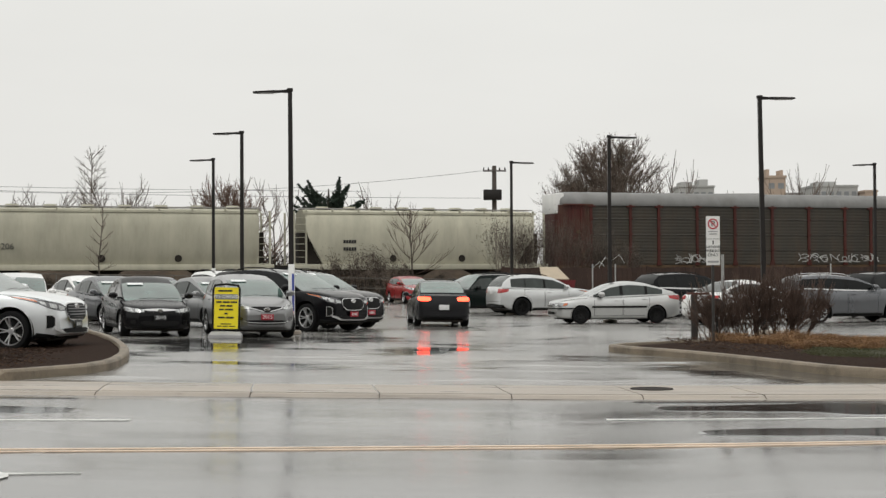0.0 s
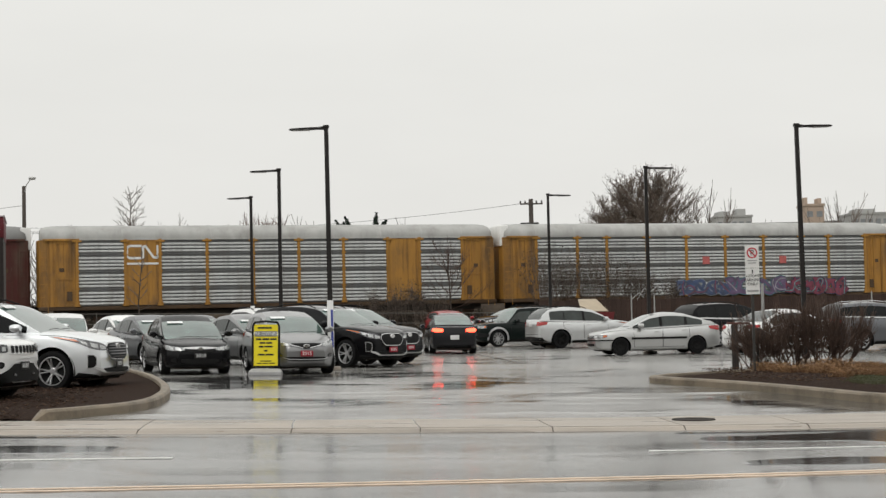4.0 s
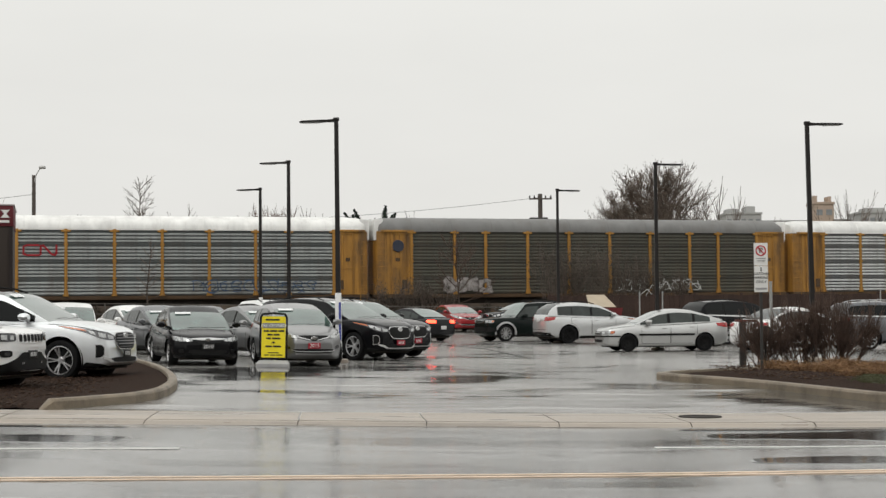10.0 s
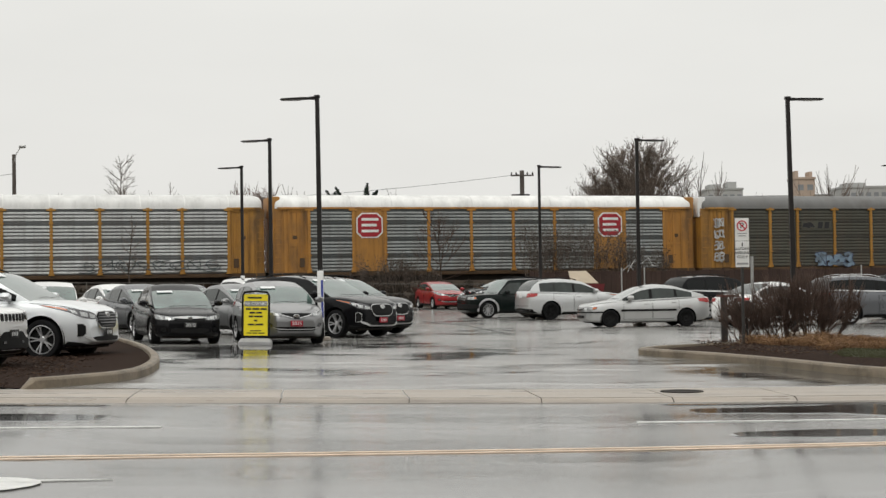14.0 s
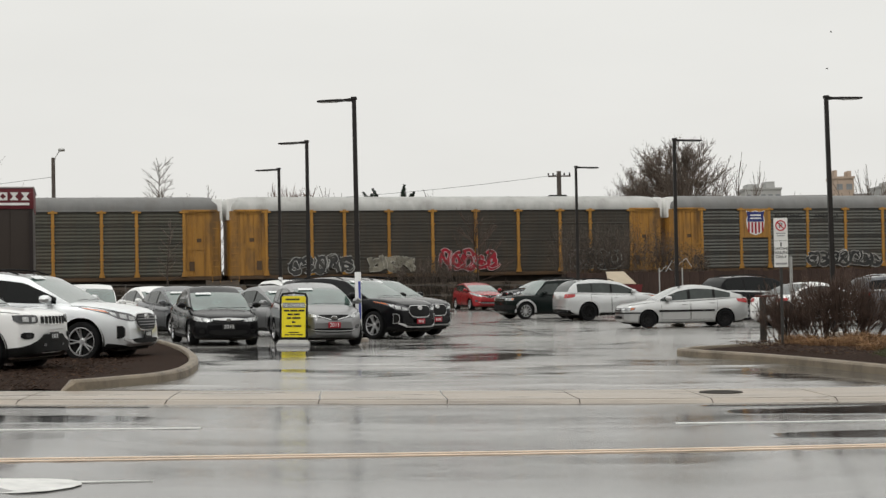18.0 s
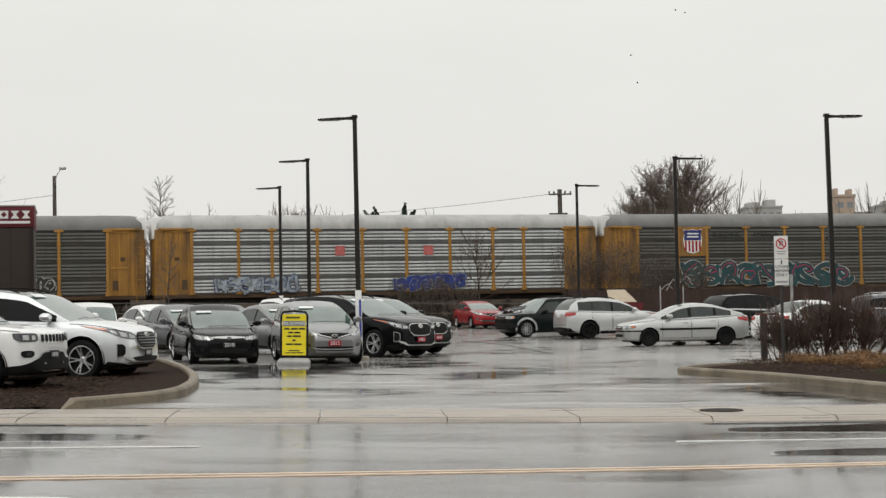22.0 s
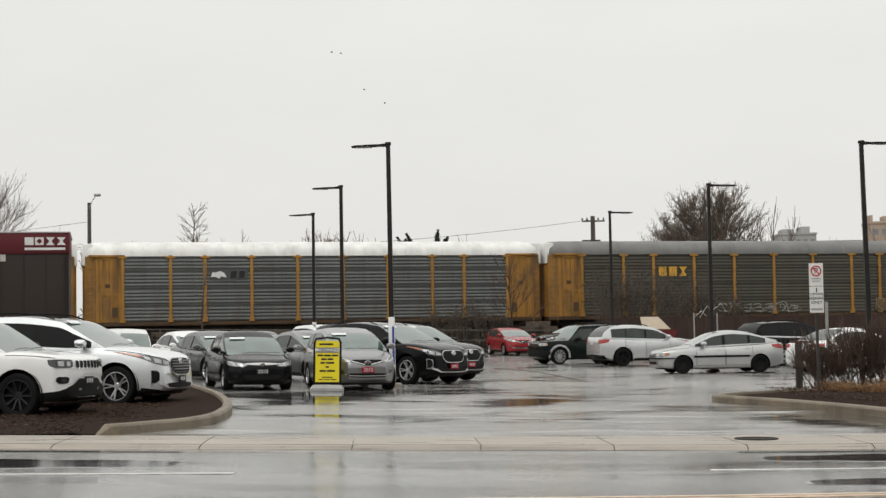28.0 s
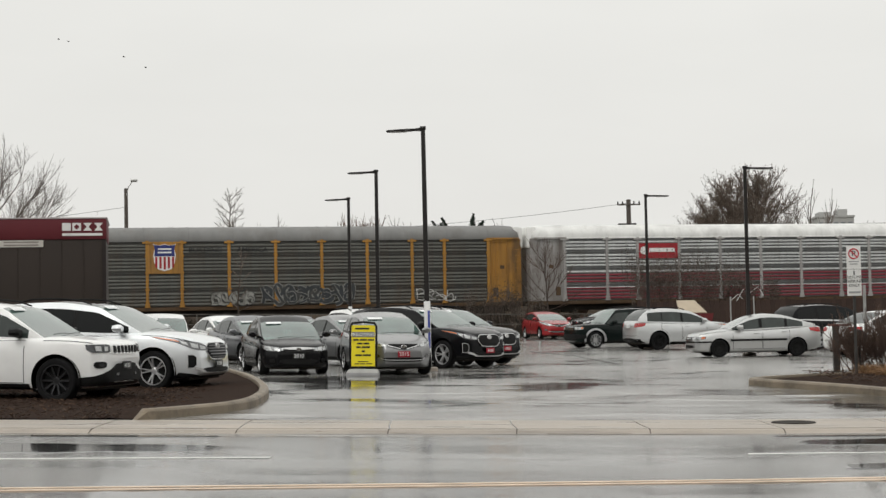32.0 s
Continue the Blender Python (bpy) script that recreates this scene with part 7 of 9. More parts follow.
OLDHATCH = style(SEDAN, L=4.50, W=1.72, H=1.42, lead=0.09, nose=0.70,
                 top=((-0.5, 0.80), (-0.485, 0.99), (-0.44, 1.02), (-0.30, 0.99), (-0.1, 0.945), (0.12, 0.91), (0.21, 0.91), (0.33, 0.875), (0.44, 0.81), (0.484, 0.755), (0.5, 0.62)),
                 wheel=0.30, arch=0.35, rim="cover", rim_m=M_BLACK, side_strip=0.54, cabin=(0.24, 0.055, -0.215, -0.445), pillars=((-0.345, -0.225), (-0.205, -0.03), (-0.005, 0.205)),
                 face=face_old, tail_z=(0.80, 0.97), tail_wrap=0.3, dark_sill=False)
make_car(OLDHATCH, P_PALE, "silver five-door car with black steel wheels", put(6.62, 55.1, -0.985, -0.17))
make_car(style(SUV, L=5.1, H=1.73, trim="chrome", rails="dark"), P_BLACK, "black three-row SUV with chrome window trim", put(11.0, 64.5, 0.9, 0.43))
make_car(style(SEDAN, L=4.8, H=1.45, tail_z=(0.84, 0.98), tail_y=(0.5, 0.70)), P_WHITE, "white sedan parked behind the shrubs", put(11.05, 53.8, 0.84, 0.54))
make_car(style(SUV, L=4.69, W=1.81, H=1.62, wheel=0.36, rim="ten", rails="chrome", trim="chrome"), P_MIDGREY, "metallic grey SUV parked behind the shrubs", put(14.62, 54.8, 0.98, 0.2))
make_car(style(SUV, paper=True), P_CHAR, "dark SUV behind the grey one", put(18.3, 61.5, 0.8, 0.6))
make_car(style(SEDAN), P_MIDGREY, "dark sedan at the edge of the lot", put(21.5, 65.0, 0.8, 0.6))
# the car that drives away
MOVER = make_car(style(SEDAN, L=4.62, W=1.78, braking=True, tail_y=(0.42, 0.68), tail_z=(0.81, 0.95), tail_wrap=0.12, rear_m=M_SCREEN, rear_plate_z=0.62), P_DUSK, "dark grey sedan driving away with its brake lights on", put(0.35, 51.3, -0.1, 0.99), group="")


# ---- lamp posts ----
def lamp_post(x, y, to_left, sleeve, lean=0.0, h=6.57, z0=None):
    z = lift(x, y) if z0 is None else z0
    ob = thing("lamp_post", "tall dark bronze car park lamp with one slim arm", "street lamp", "car park lamps", m=pose(x, y, z) @ pose(0, 0, 0, 0, lean, 0))
    d = -1 if to_left else 1
    hh = h - z
    bm = bmesh.new()
    for z0_, z1_, r0, r1 in ((0.08, hh - 0.02, 0.068, 0.054),):
        v = [bm.verts.new((sx * r, sy * r, zz)) for zz, r in ((z0_, r0), (z1_, r1)) for sx, sy in ((-1, -1), (1, -1), (1, 1), (-1, 1))]
        for q in ((3, 2, 1, 0), (4, 5, 6, 7), (0, 1, 5, 4), (1, 2, 6, 5), (2, 3, 7, 6), (3, 0, 4, 7)):
            bm.faces.new([v[i] for i in q])
    part("pole", bm, M_POST, ob, smooth=False)
    bm = bmesh.new()
    box(bm, -0.075, -0.075, hh - 0.06, 0.075, 0.075, hh + 0.02, 0.01)
    part("pole_cap", bm, M_POST, ob)
    bm = bmesh.new()
    secs = [(0.06, 0.05, 0.045), (0.25, 0.055, 0.03), (0.40, 0.13, 0.028), (0.9, 0.15, 0.022), (0.98, 0.12, 0.012)]
    rings = []
    for dist, hw, ht in secs:
        zc = hh - 0.055 - 0.03 * dist
        rings.append([bm.verts.new((d * dist, s * hw, zc + t * ht)) for s, t in ((-1, -1), (1, -1), (1, 1), (-1, 1))])
    for r0, r1 in zip(rings, rings[1:]):
        for i in range(4):
            bm.faces.new((r0[i], r0[(i + 1) % 4], r1[(i + 1) % 4], r1[i]))
    bm.faces.new(rings[0])
    bm.faces.new(rings[-1])
    arm = part("lamp_head", bm, M_POST, ob, smooth=False)
    bm = bmesh.new()
    box(bm, min(d * 0.45, d * 0.88), -0.11, hh - 0.112, max(d * 0.45, d * 0.88), 0.11, hh - 0.098)
    part("lens", bm, mat("lamp_lens", (0.5, 0.5, 0.48), 0.3, scale=20, vary=0.1), arm)
    bm = bmesh.new()
    lathe(bm, [(0.0, 0.10), (0.22, 0.10), (0.25, 0.07), (0.25, 0.0)], 20, "z")
    part("footing", bm, M_CONC, ob)
    if sleeve:
        bm = bmesh.new()
        box(bm, -0.08, -0.08, 0.12, 0.08, 0.08, 1.85, 0.012)
        part("sleeve", bm, M_WHITE, ob, "white plastic sleeve")
        bm = bmesh.new()
        box(bm, 0.015, -0.086, 0.6, 0.074, -0.078, 1.6)
        part("stripe", bm, mat("sleeve_blue", (0.06, 0.08, 0.32), 0.5, scale=3, vary=0.15), ob)
    return ob


for x, y, left, sl, ln in ((-3.47, 42.0, True, True, -0.3), (-6.14, 53.9, True, False, 0), (-8.68, 65.8, True, True, 0),
                           (9.52, 44.0, False, False, -0.8), (6.63, 56.0, False, False, 0), (3.83, 68.0, False, False, 0), (20.1, 70.0, True, False, 0)):
    lamp_post(x, y, left, sl, ln)


# ---- signs ----
def board_text(parent, body, size, x, z, material, y):
    return lettering(body, size, material, parent, pose(x, y, z) @ UPRIGHT, depth=0.002)


sx, sy = 6.06, 33.0
sz = lift(sx, sy) + 0.12
sign = thing("parking_sign", "white no-parking sign on a thin steel post in the bed", "road sign", m=pose(sx, sy, sz, 0, 0, 4))
bm = bmesh.new()
box(bm, -0.026, -0.02, -0.1, 0.026, 0.02, 2.66)
part("post", bm, mat("dull_steel", (0.055, 0.053, 0.05), 0.6, metal=0.3, scale=4, vary=0.2), sign, smooth=False)
S_WHITE = mat("sign_white", (0.80, 0.80, 0.78), 0.4, scale=4, vary=0.05, stain=(0.45, 0.43, 0.4), stain_amount=0.3, stain_scale=2.0)
S_RED = mat("sign_red", (0.5, 0.03, 0.05), 0.4, scale=4, vary=0.08)
S_BLACK = mat("sign_black", (0.02, 0.02, 0.02), 0.5, scale=4, vary=0.08)
for z0, z1 in ((2.19, 2.66), (1.64, 2.18)):
    bm = bmesh.new()
    slab(bm, rounded([(-0.145, z0), (0.145, z0), (0.145, z1), (-0.145, z1)], 0), -0.006, 0.006)
    bmesh.ops.rotate(bm, cent=(0, 0, 0), matrix=Matrix.Rotation(radians(90), 3, "X"), verts=bm.verts)
    bmesh.ops.translate(bm, vec=(0, -0.03, 0), verts=bm.verts)
    panel = part("sign_board", bm, S_WHITE, sign, smooth=False)
bm = bmesh.new()
lathe(bm, [(0.088, -0.003), (0.112, -0.003), (0.112, 0.003), (0.088, 0.003), (0.088, -0.003)], 28)
part("prohibition_ring", bm, S_RED, sign, "red prohibition ring").matrix_basis = pose(0, -0.041, 2.50)
bm = bmesh.new()
box(bm, -0.1, -0.003, -0.011, 0.1, 0.003, 0.011)
part("prohibition_bar", bm, S_RED, sign).matrix_basis = pose(0, -0.045, 2.50, 0, 45, 0)
board_text(sign, "P", 0.16, 0, 2.50, S_BLACK, -0.040)
for k, w in enumerate((0.2, 0.16)):
    bm = bmesh.new()
    box(bm, -w / 2, -0.042, 2.33 - k * 0.05, w / 2, -0.036, 2.35 - k * 0.05)
    part("small_print", bm, mat("sign_grey", (0.35, 0.35, 0.35), 0.5, scale=4, vary=0.08), sign)
for k, word in enumerate(("CUSTOMER", "PARKING", "ONLY")):
    board_text(sign, word, 0.072 if k == 0 else 0.085, 0, 2.02 - k * 0.085, S_BLACK, -0.040)
bm = bmesh.new()
box(bm, -0.012, -0.042, 2.07, 0.012, -0.036, 2.15)
part("symbol", bm, S_BLACK, sign)
bm = bmesh.new()
box(bm, -0.12, -0.042, 1.69, 0.12, -0.036, 1.73)
part("small_print", bm, mat("sign_grey", (0.35, 0.35, 0.35), 0.5), sign)

# the back of a second sign behind it, and a square timber post with a reddish cap
bm = bmesh.new()
bx, by = 6.18, 36.0
post = thing("wooden_post", "square grey timber post with a reddish cap rail", "post", m=rest(bx, by, 0, 0.0))
box(bm, -0.07, -0.07, 0, 0.07, 0.07, 1.12, 0.008)
part("post", bm, mat("grey_timber", (0.05, 0.044, 0.04), 0.8, scale=3, vary=0.3, bump=0.4, fine=25, stretch=(1, 1, 0.1)), post)
bm = bmesh.new()
box(bm, -0.16, -0.1, 1.12, 0.34, 0.1, 1.17, 0.008)
part("cap", bm, mat("red_timber", (0.11, 0.035, 0.03), 0.7, scale=3, vary=0.3), post)
rail = thing("timber_rail", "dark weathered timber rail fixed to a square post", "fence rail", m=rest(bx, by, 0, 0.0))
bm = bmesh.new()
box(bm, 0.0, -0.11, 0.70, 1.45, -0.072, 0.83, 0.006)
part("board", bm, MATS["grey_timber"], rail)
bm = bmesh.new()
box(bm, 1.36, -0.075, -0.03, 1.46, 0.025, 0.86, 0.006)
part("stub_post", bm, MATS["grey_timber"], rail)
rs = thing("round_sign", "dark round sign back on a short stake among shrubs", "sign", m=pose(6.42, 34.5, lift(6.42, 34.5) + 0.1))
bm = bmesh.new()
tube(bm, [(0, 0.02, 0), (0, 0.02, 0.75)], 0.02, 6)
part("stake", bm, M_POST, rs)
bm = bmesh.new()
lathe(bm, [(0.0, -0.02), (0.16, -0.02), (0.17, 0.0), (0.16, 0.012), (0.0, 0.012)], 24)
part("disc", bm, mat("brown_disc", (0.045, 0.031, 0.025), 0.7, scale=3, vary=0.2), rs).matrix_basis = pose(0, 0, 0.78)
tp = thing("metal_post", "slim galvanised post at the back of the bed", "post", m=rest(6.95, 36.6, 0, 0.1))
bm = bmesh.new()
tube(bm, [(0, 0, 0), (0, 0, 1.95)], 0.035, 10)
part("tube", bm, M_STEEL, tp)

# yellow pavement sign on a weighted base
ys = thing("pavement_sign", "yellow dealer sign in a black frame on a weighted base", "sign", m=rest(-4.79, 38.5, 4, 0.0))
S_YELLOW = mat("sign_yellow", (0.80, 0.66, 0.02), 0.4, scale=3, vary=0.05)
bm = bmesh.new()
grid_solid(bm, [[(x, -0.02 + 0.10 * (z / 1.2), z) for z in span(0.22, 1.22, 4)] for x in (-0.29, 0.29)], (0, 0.012, 0))
panel = part("board", bm, S_YELLOW, ys, smooth=False)
for x in (-0.32, 0.32):
    bm = bmesh.new()
    tube(bm, [(x, 0, 0.12), (x, 0.08, 1.18), (x * 0.86, 0.09, 1.27)], 0.026, 7)
    part("frame_side", bm, M_BLACK, ys)
for z in (0.19, 1.27):
    bm = bmesh.new()
    tube(bm, [(-0.29, 0.01 + 0.07 * z, z), (0, 0.01 + 0.07 * z, z + (0.03 if z > 1 else 0)), (0.29, 0.01 + 0.07 * z, z)], 0.026, 7)
    part("frame_rail", bm, M_BLACK, ys)
bm = bmesh.new()
v = [bm.verts.new((sx_ * a, sy_ * b, z)) for z, a, b in ((0.0, 0.40, 0.30), (0.07, 0.40, 0.30), (0.15, 0.34, 0.16)) for sx_, sy_ in ((-1, -1), (1, -1), (1, 1), (-1, 1))]
for o in (0, 4):
    for i in range(4):
        bm.faces.new((v[o + i], v[o + (i + 1) % 4], v[o + 4 + (i + 1) % 4], v[o + 4 + i]))
bm.faces.new(v[8:12])
bm.faces.new(v[3::-1])
part("base", bm, mat("grey_plastic", (0.36, 0.36, 0.36), 0.5, scale=4, vary=0.15), ys)
lean_y = lambda z: -0.026 + 0.10 * (z / 1.2)
tilt = pose(0, 0, 0, 90 - 4.8, 0, 0)
bm = bmesh.new()
grid_solid(bm, [[(x, lean_y(z) - 0.002, z) for z in (0.93, 1.06)] for x in (-0.27, 0.27)], (0, 0.004, 0))
part("title_strip", bm, mat("sign_grey_band", (0.24, 0.24, 0.22), 0.5, scale=4, vary=0.1), ys)
lettering("PRE-OWNED", 0.105, S_WHITE, ys, pose(0, lean_y(0.995) - 0.006, 0.993) @ tilt, depth=0.002)
for z, x0, words in ((1.14, -0.2, (0.34,)), (0.865, -0.24, (0.13, 0.17, 0.15)), (0.775, -0.15, (0.13, 0.14)), (0.685, -0.17, (0.11, 0.2)), (0.585, -0.04, (0.08,)), (0.49, -0.19, (0.16, 0.19)), (0.335, -0.13, (0.26,)), (0.28, -0.21, (0.11, 0.12, 0.15))):
    thick = 0.02 if z > 0.4 else 0.011
    for w in words:
        bm = bmesh.new()
        grid_solid(bm, [[(x, lean_y(zz) - 0.002, zz) for zz in (z - thick, z + thick)] for x in (x0, x0 + w)], (0, 0.003, 0))
        part("print_bar", bm, S_BLACK, ys)
        x0 += w + 0.025

# drain cover in the pavement
dr = thing("drain_cover", "dark iron drain cover in the wet pavement", "drain cover", m=rest(3.02, 20.95, 0, 0.004))
bm = bmesh.new()
lathe(bm, [(0.0, 0.006), (0.21, 0.006), (0.22, 0.012), (0.28, 0.012), (0.29, 0.0)], 28, "z")
part("frame", bm, M_UNDER, dr)

# ---- modular office with a maroon band ----
M_BROWN = mat("brown_cladding", (0.034, 0.025, 0.020), 0.65, scale=0.8, vary=0.12, stain=(0.03, 0.022, 0.018), stain_amount=0.3)
M_BAND = mat("maroon_band", (0.115, 0.016, 0.022), 0.55, scale=0.8, vary=0.12)
off = thing("modular_office", "dark brown modular site office with a maroon top band", "site office", m=pose(-12.75, 44.0, lift(-12.75, 44), 0, 0, 15))
top = 4.5 - lift(-12.75, 44)
bm = bmesh.new()
box(bm, -18.0, 0, 0.25, 0, 3.4, top - 0.62, 0.015)
part("wall", bm, M_BROWN, off)
for k in range(30):
    bm = bmesh.new()
    box(bm, -0.6 * k - 0.03, -0.012, 0.27, -0.6 * k, 0.004, top - 0.63)
    part("batten", bm, M_BROWN, off, smooth=False)
bm = bmesh.new()
box(bm, -18.02, -0.03, top - 0.62, 0.02, 3.42, top - 0.04, 0.01)
part("band", bm, M_BAND, off)
bm = bmesh.new()
box(bm, -18.04, -0.05, top - 0.04, 0.05, 3.45, top, 0.008)
part("roof_edge", bm, mat("pale_flashing", (0.45, 0.40, 0.40), 0.4, scale=2, vary=0.1), off)
bm = bmesh.new()
box(bm, -0.10, -0.035, 0.25, 0.0, -0.005, top - 0.64)
part("corner_trim", bm, mat("dark_trim", (0.02, 0.014, 0.013), 0.5, scale=2, vary=0.1), off)
for x in (-16, -11, -6, -1):
    bm = bmesh.new()
    box(bm, x - 0.2, 0.2, 0, x + 0.2, 3.2, 0.26)
    part("skid", bm, M_UNDER, off, smooth=False)
# emblem: four pale blocks and a bar, the second with a diamond
for k, x in enumerate((-1.08, -0.80, -0.50, -0.20)):
    bm = bmesh.new()
    o = [(-0.12, -0.11), (0.12, -0.11), (0.12, 0.11), (-0.12, 0.11)] if k < 2 else [(-0.12, -0.11), (0.12, -0.11), (0.03, 0), (0.12, 0.11), (-0.12, 0.11), (-0.03, 0)]
    slab(bm, [(x + a, top - 0.27 + b) for a, b in o], -0.006, 0.006)
    bmesh.ops.rotate(bm, cent=(0, 0, 0), matrix=Matrix.Rotation(radians(90), 3, "X"), verts=bm.verts)
    bmesh.ops.translate(bm, vec=(0, -0.038, 0), verts=bm.verts)
    part("emblem_block", bm, E_WHITE, off, "pale emblem block", smooth=False)
bm = bmesh.new()
slab(bm, [(-0.80, top - 0.35), (-0.72, top - 0.27), (-0.80, top - 0.19), (-0.88, top - 0.27)], -0.006, 0.006)
bmesh.ops.rotate(bm, cent=(0, 0, 0), matrix=Matrix.Rotation(radians(90), 3, "X"), verts=bm.verts)
bmesh.ops.translate(bm, vec=(0, -0.047, 0), verts=bm.verts)
part("emblem_diamond", bm, M_BAND, off, smooth=False)
bm = bmesh.new()
box(bm, -1.2, -0.045, top - 0.52, -0.09, -0.03, top - 0.45)
part("emblem_bar", bm, E_WHITE, off, smooth=False)
bm = bmesh.new()
box(bm, -2.95, -0.02, top - 0.83, -1.72, 0.0, top - 0.64)
plq = part("phone_plaque", bm, mat("plaque", (0.55, 0.52, 0.48), 0.5, scale=3, vary=0.08), off, smooth=False)
for k in range(2):
    bm = bmesh.new()
    box(bm, -2.8, -0.026, top - 0.71 - k * 0.085, -1.85, -0.02, top - 0.67 - k * 0.085)
    part("print_line", bm, mat("plaque_print", (0.25, 0.22, 0.2), 0.5), plq, smooth=False)

# ---- the end of the lot: rail fence, board fence, skip ----
def fence_line(x):
    return 89.3 + 0.27 * x


M_BOARD = mat("brown_boards", (0.045, 0.027, 0.021), 0.8, scale=2.0, vary=0.3, stretch=(1, 1, 0.2), bump=0.3, fine=20, per_object=0.15)
bf = thing("board_fence", "weathered red-brown board fence below the railway", "fence")
for x in span(4.6, 30.4, 86):
    bm = bmesh.new()
    y = fence_line(x)
    box(bm, -0.147, -0.015, 0.05, 0.147, 0.015, 1.95 + 0.03 * math.sin(x * 3))
    part("board", bm, M_BOARD, bf, smooth=False).matrix_basis = pose(x, y, 0.2, 0, 0, 15)
for x in span(4.6, 30.4, 9):
    bm = bmesh.new()
    box(bm, -0.06, -0.1, 0, 0.06, -0.02, 2.1)
    part("fence_post", bm, M_BOARD, bf, smooth=False).matrix_basis = pose(x, fence_line(x) + 0.12, 0.15, 0, 0, 15)
M_OLDRAIL = mat("dull_rail", (0.11, 0.10, 0.09), 0.7, metal=0.2, scale=3, vary=0.3)
rf = thing("rail_fence", "thin steel rail fence along the foot of the bank", "fence")
xs_f = span(-34, 4.4, 13)
for x in xs_f:
    bm = bmesh.new()
    tube(bm, [(0, 0, 0), (0, 0, 1.35)], 0.03, 8)
    part("fence_post", bm, M_OLDRAIL, rf).matrix_basis = pose(x, fence_line(x) - 0.8, lift(x, 90))
for zz in (1.3, 0.75):
    bm = bmesh.new()
    tube(bm, [(x, fence_line(x) - 0.8, lift(x, 90) + zz) for x in xs_f], 0.022, 6)
    part("rail", bm, M_OLDRAIL, rf)
cf = thing("gate_posts", "pale steel fence posts with caught plastic strips", "fence")
for x in (9.75, 11.1, 17.6, 24.5):
    bm = bmesh.new()
    tube(bm, [(0, 0, 0), (0, 0, 2.15)], 0.04, 8)
    part("fence_post", bm, M_STEEL, cf).matrix_basis = pose(x, fence_line(x) - 1.2, 0.2)
bm = bmesh.new()
tube(bm, [(10.1, 90.8, 2.1), (10.5, 90.8, 2.75), (10.8, 90.8, 2.5), (11.3, 90.8, 2.9), (11.6, 90.8, 2.4)], 0.012, 5)
tube(bm, [(9.8, 90.8, 2.15), (10.2, 90.8, 2.5), (10.45, 90.8, 2.2)], 0.012, 5)
part("plastic_strip", bm, M_WHITE, cf, "white plastic strip")
sk = thing("waste_skip", "dark red waste skip with a raised tan lid", "skip", m=pose(6.9, 83.0, lift(6.9, 83), 0, 0, 12))
bm = bmesh.new()
v = [bm.verts.new((sx_ * a, sy_ * b, z)) for z, a, b in ((0.1, 0.75, 0.6), (1.25, 0.95, 0.75)) for sx_, sy_ in ((-1, -1), (1, -1), (1, 1), (-1, 1))]
for q in ((3, 2, 1, 0), (4, 5, 6, 7), (0, 1, 5, 4), (1, 2, 6, 5), (2, 3, 7, 6), (3, 0, 4, 7)):
    bm.faces.new([v[i] for i in q])
part("bin", bm, mat("skip_red", (0.13, 0.02, 0.022), 0.6, scale=2, vary=0.25), sk, smooth=False)
bm = bmesh.new()
grid_solid(bm, [[(-0.85, -0.7, 1.3), (-0.62, 0.6, 1.95)], [(0.62, -0.7, 1.3), (0.35, 0.6, 1.95)]], (0, 0.03, -0.04))
part("lid", bm, mat("tan_lid", (0.42, 0.35, 0.26), 0.6, scale=2, vary=0.12), sk, smooth=False)

# ---- poles and wires beyond the railway ----
M_TIMBER = mat("pole_timber", (0.10, 0.085, 0.075), 0.85, scale=2, vary=0.25)
up = thing("utility_pole", "timber utility pole with a crossarm and transformer", "utility pole", m=pose(6.15, 135, -0.3))
bm = bmesh.new()
tube(bm, [(0, 0, 0), (0, 0, 11.5)], [0.26, 0.19], 10)
part("pole", bm, M_TIMBER, up)
bm = bmesh.new()
box(bm, -0.95, -0.3, 11.0, 1.0, -0.15, 11.12)
part("crossarm", bm, M_TIMBER, up, smooth=False)
for x in (-0.9, -0.5, 0.45, 0.9):
    bm = bmesh.new()
    lathe(bm, [(0.0, 0.24), (0.07, 0.2), (0.04, 0.14), (0.08, 0.09), (0.04, 0.0)], 10, "z")
    part("insulator", bm, M_UNDER, up).matrix_basis = pose(x, -0.22, 11.12)
bm = bmesh.new()
box(bm, -0.95, -0.75, 8.55, 0.6, -0.2, 9.45, 0.05)
part("transformer", bm, M_POST, up)
lp = thing("street_light", "weathered timber pole with a small street light", "street lamp", m=pose(-35.9, 130, -0.3))
bm = bmesh.new()
tube(bm, [(0, 0, 0), (0, 0, 13.1)], [0.2, 0.15], 10)
part("pole", bm, M_TIMBER, lp)
bm = bmesh.new()
tube(bm, [(0, -0.1, 12.3), (0.25, -0.1, 13.2), (0.6, -0.1, 13.7)], 0.04, 6)
part("bracket", bm, M_STEEL, lp)
bm = bmesh.new()
box(bm, 0.45, -0.25, 13.6, 1.0, 0.05, 13.85, 0.08)
part("lantern", bm, M_STEEL, lp)
M_WIRE = mat("wire", (0.12, 0.12, 0.12), 0.6)
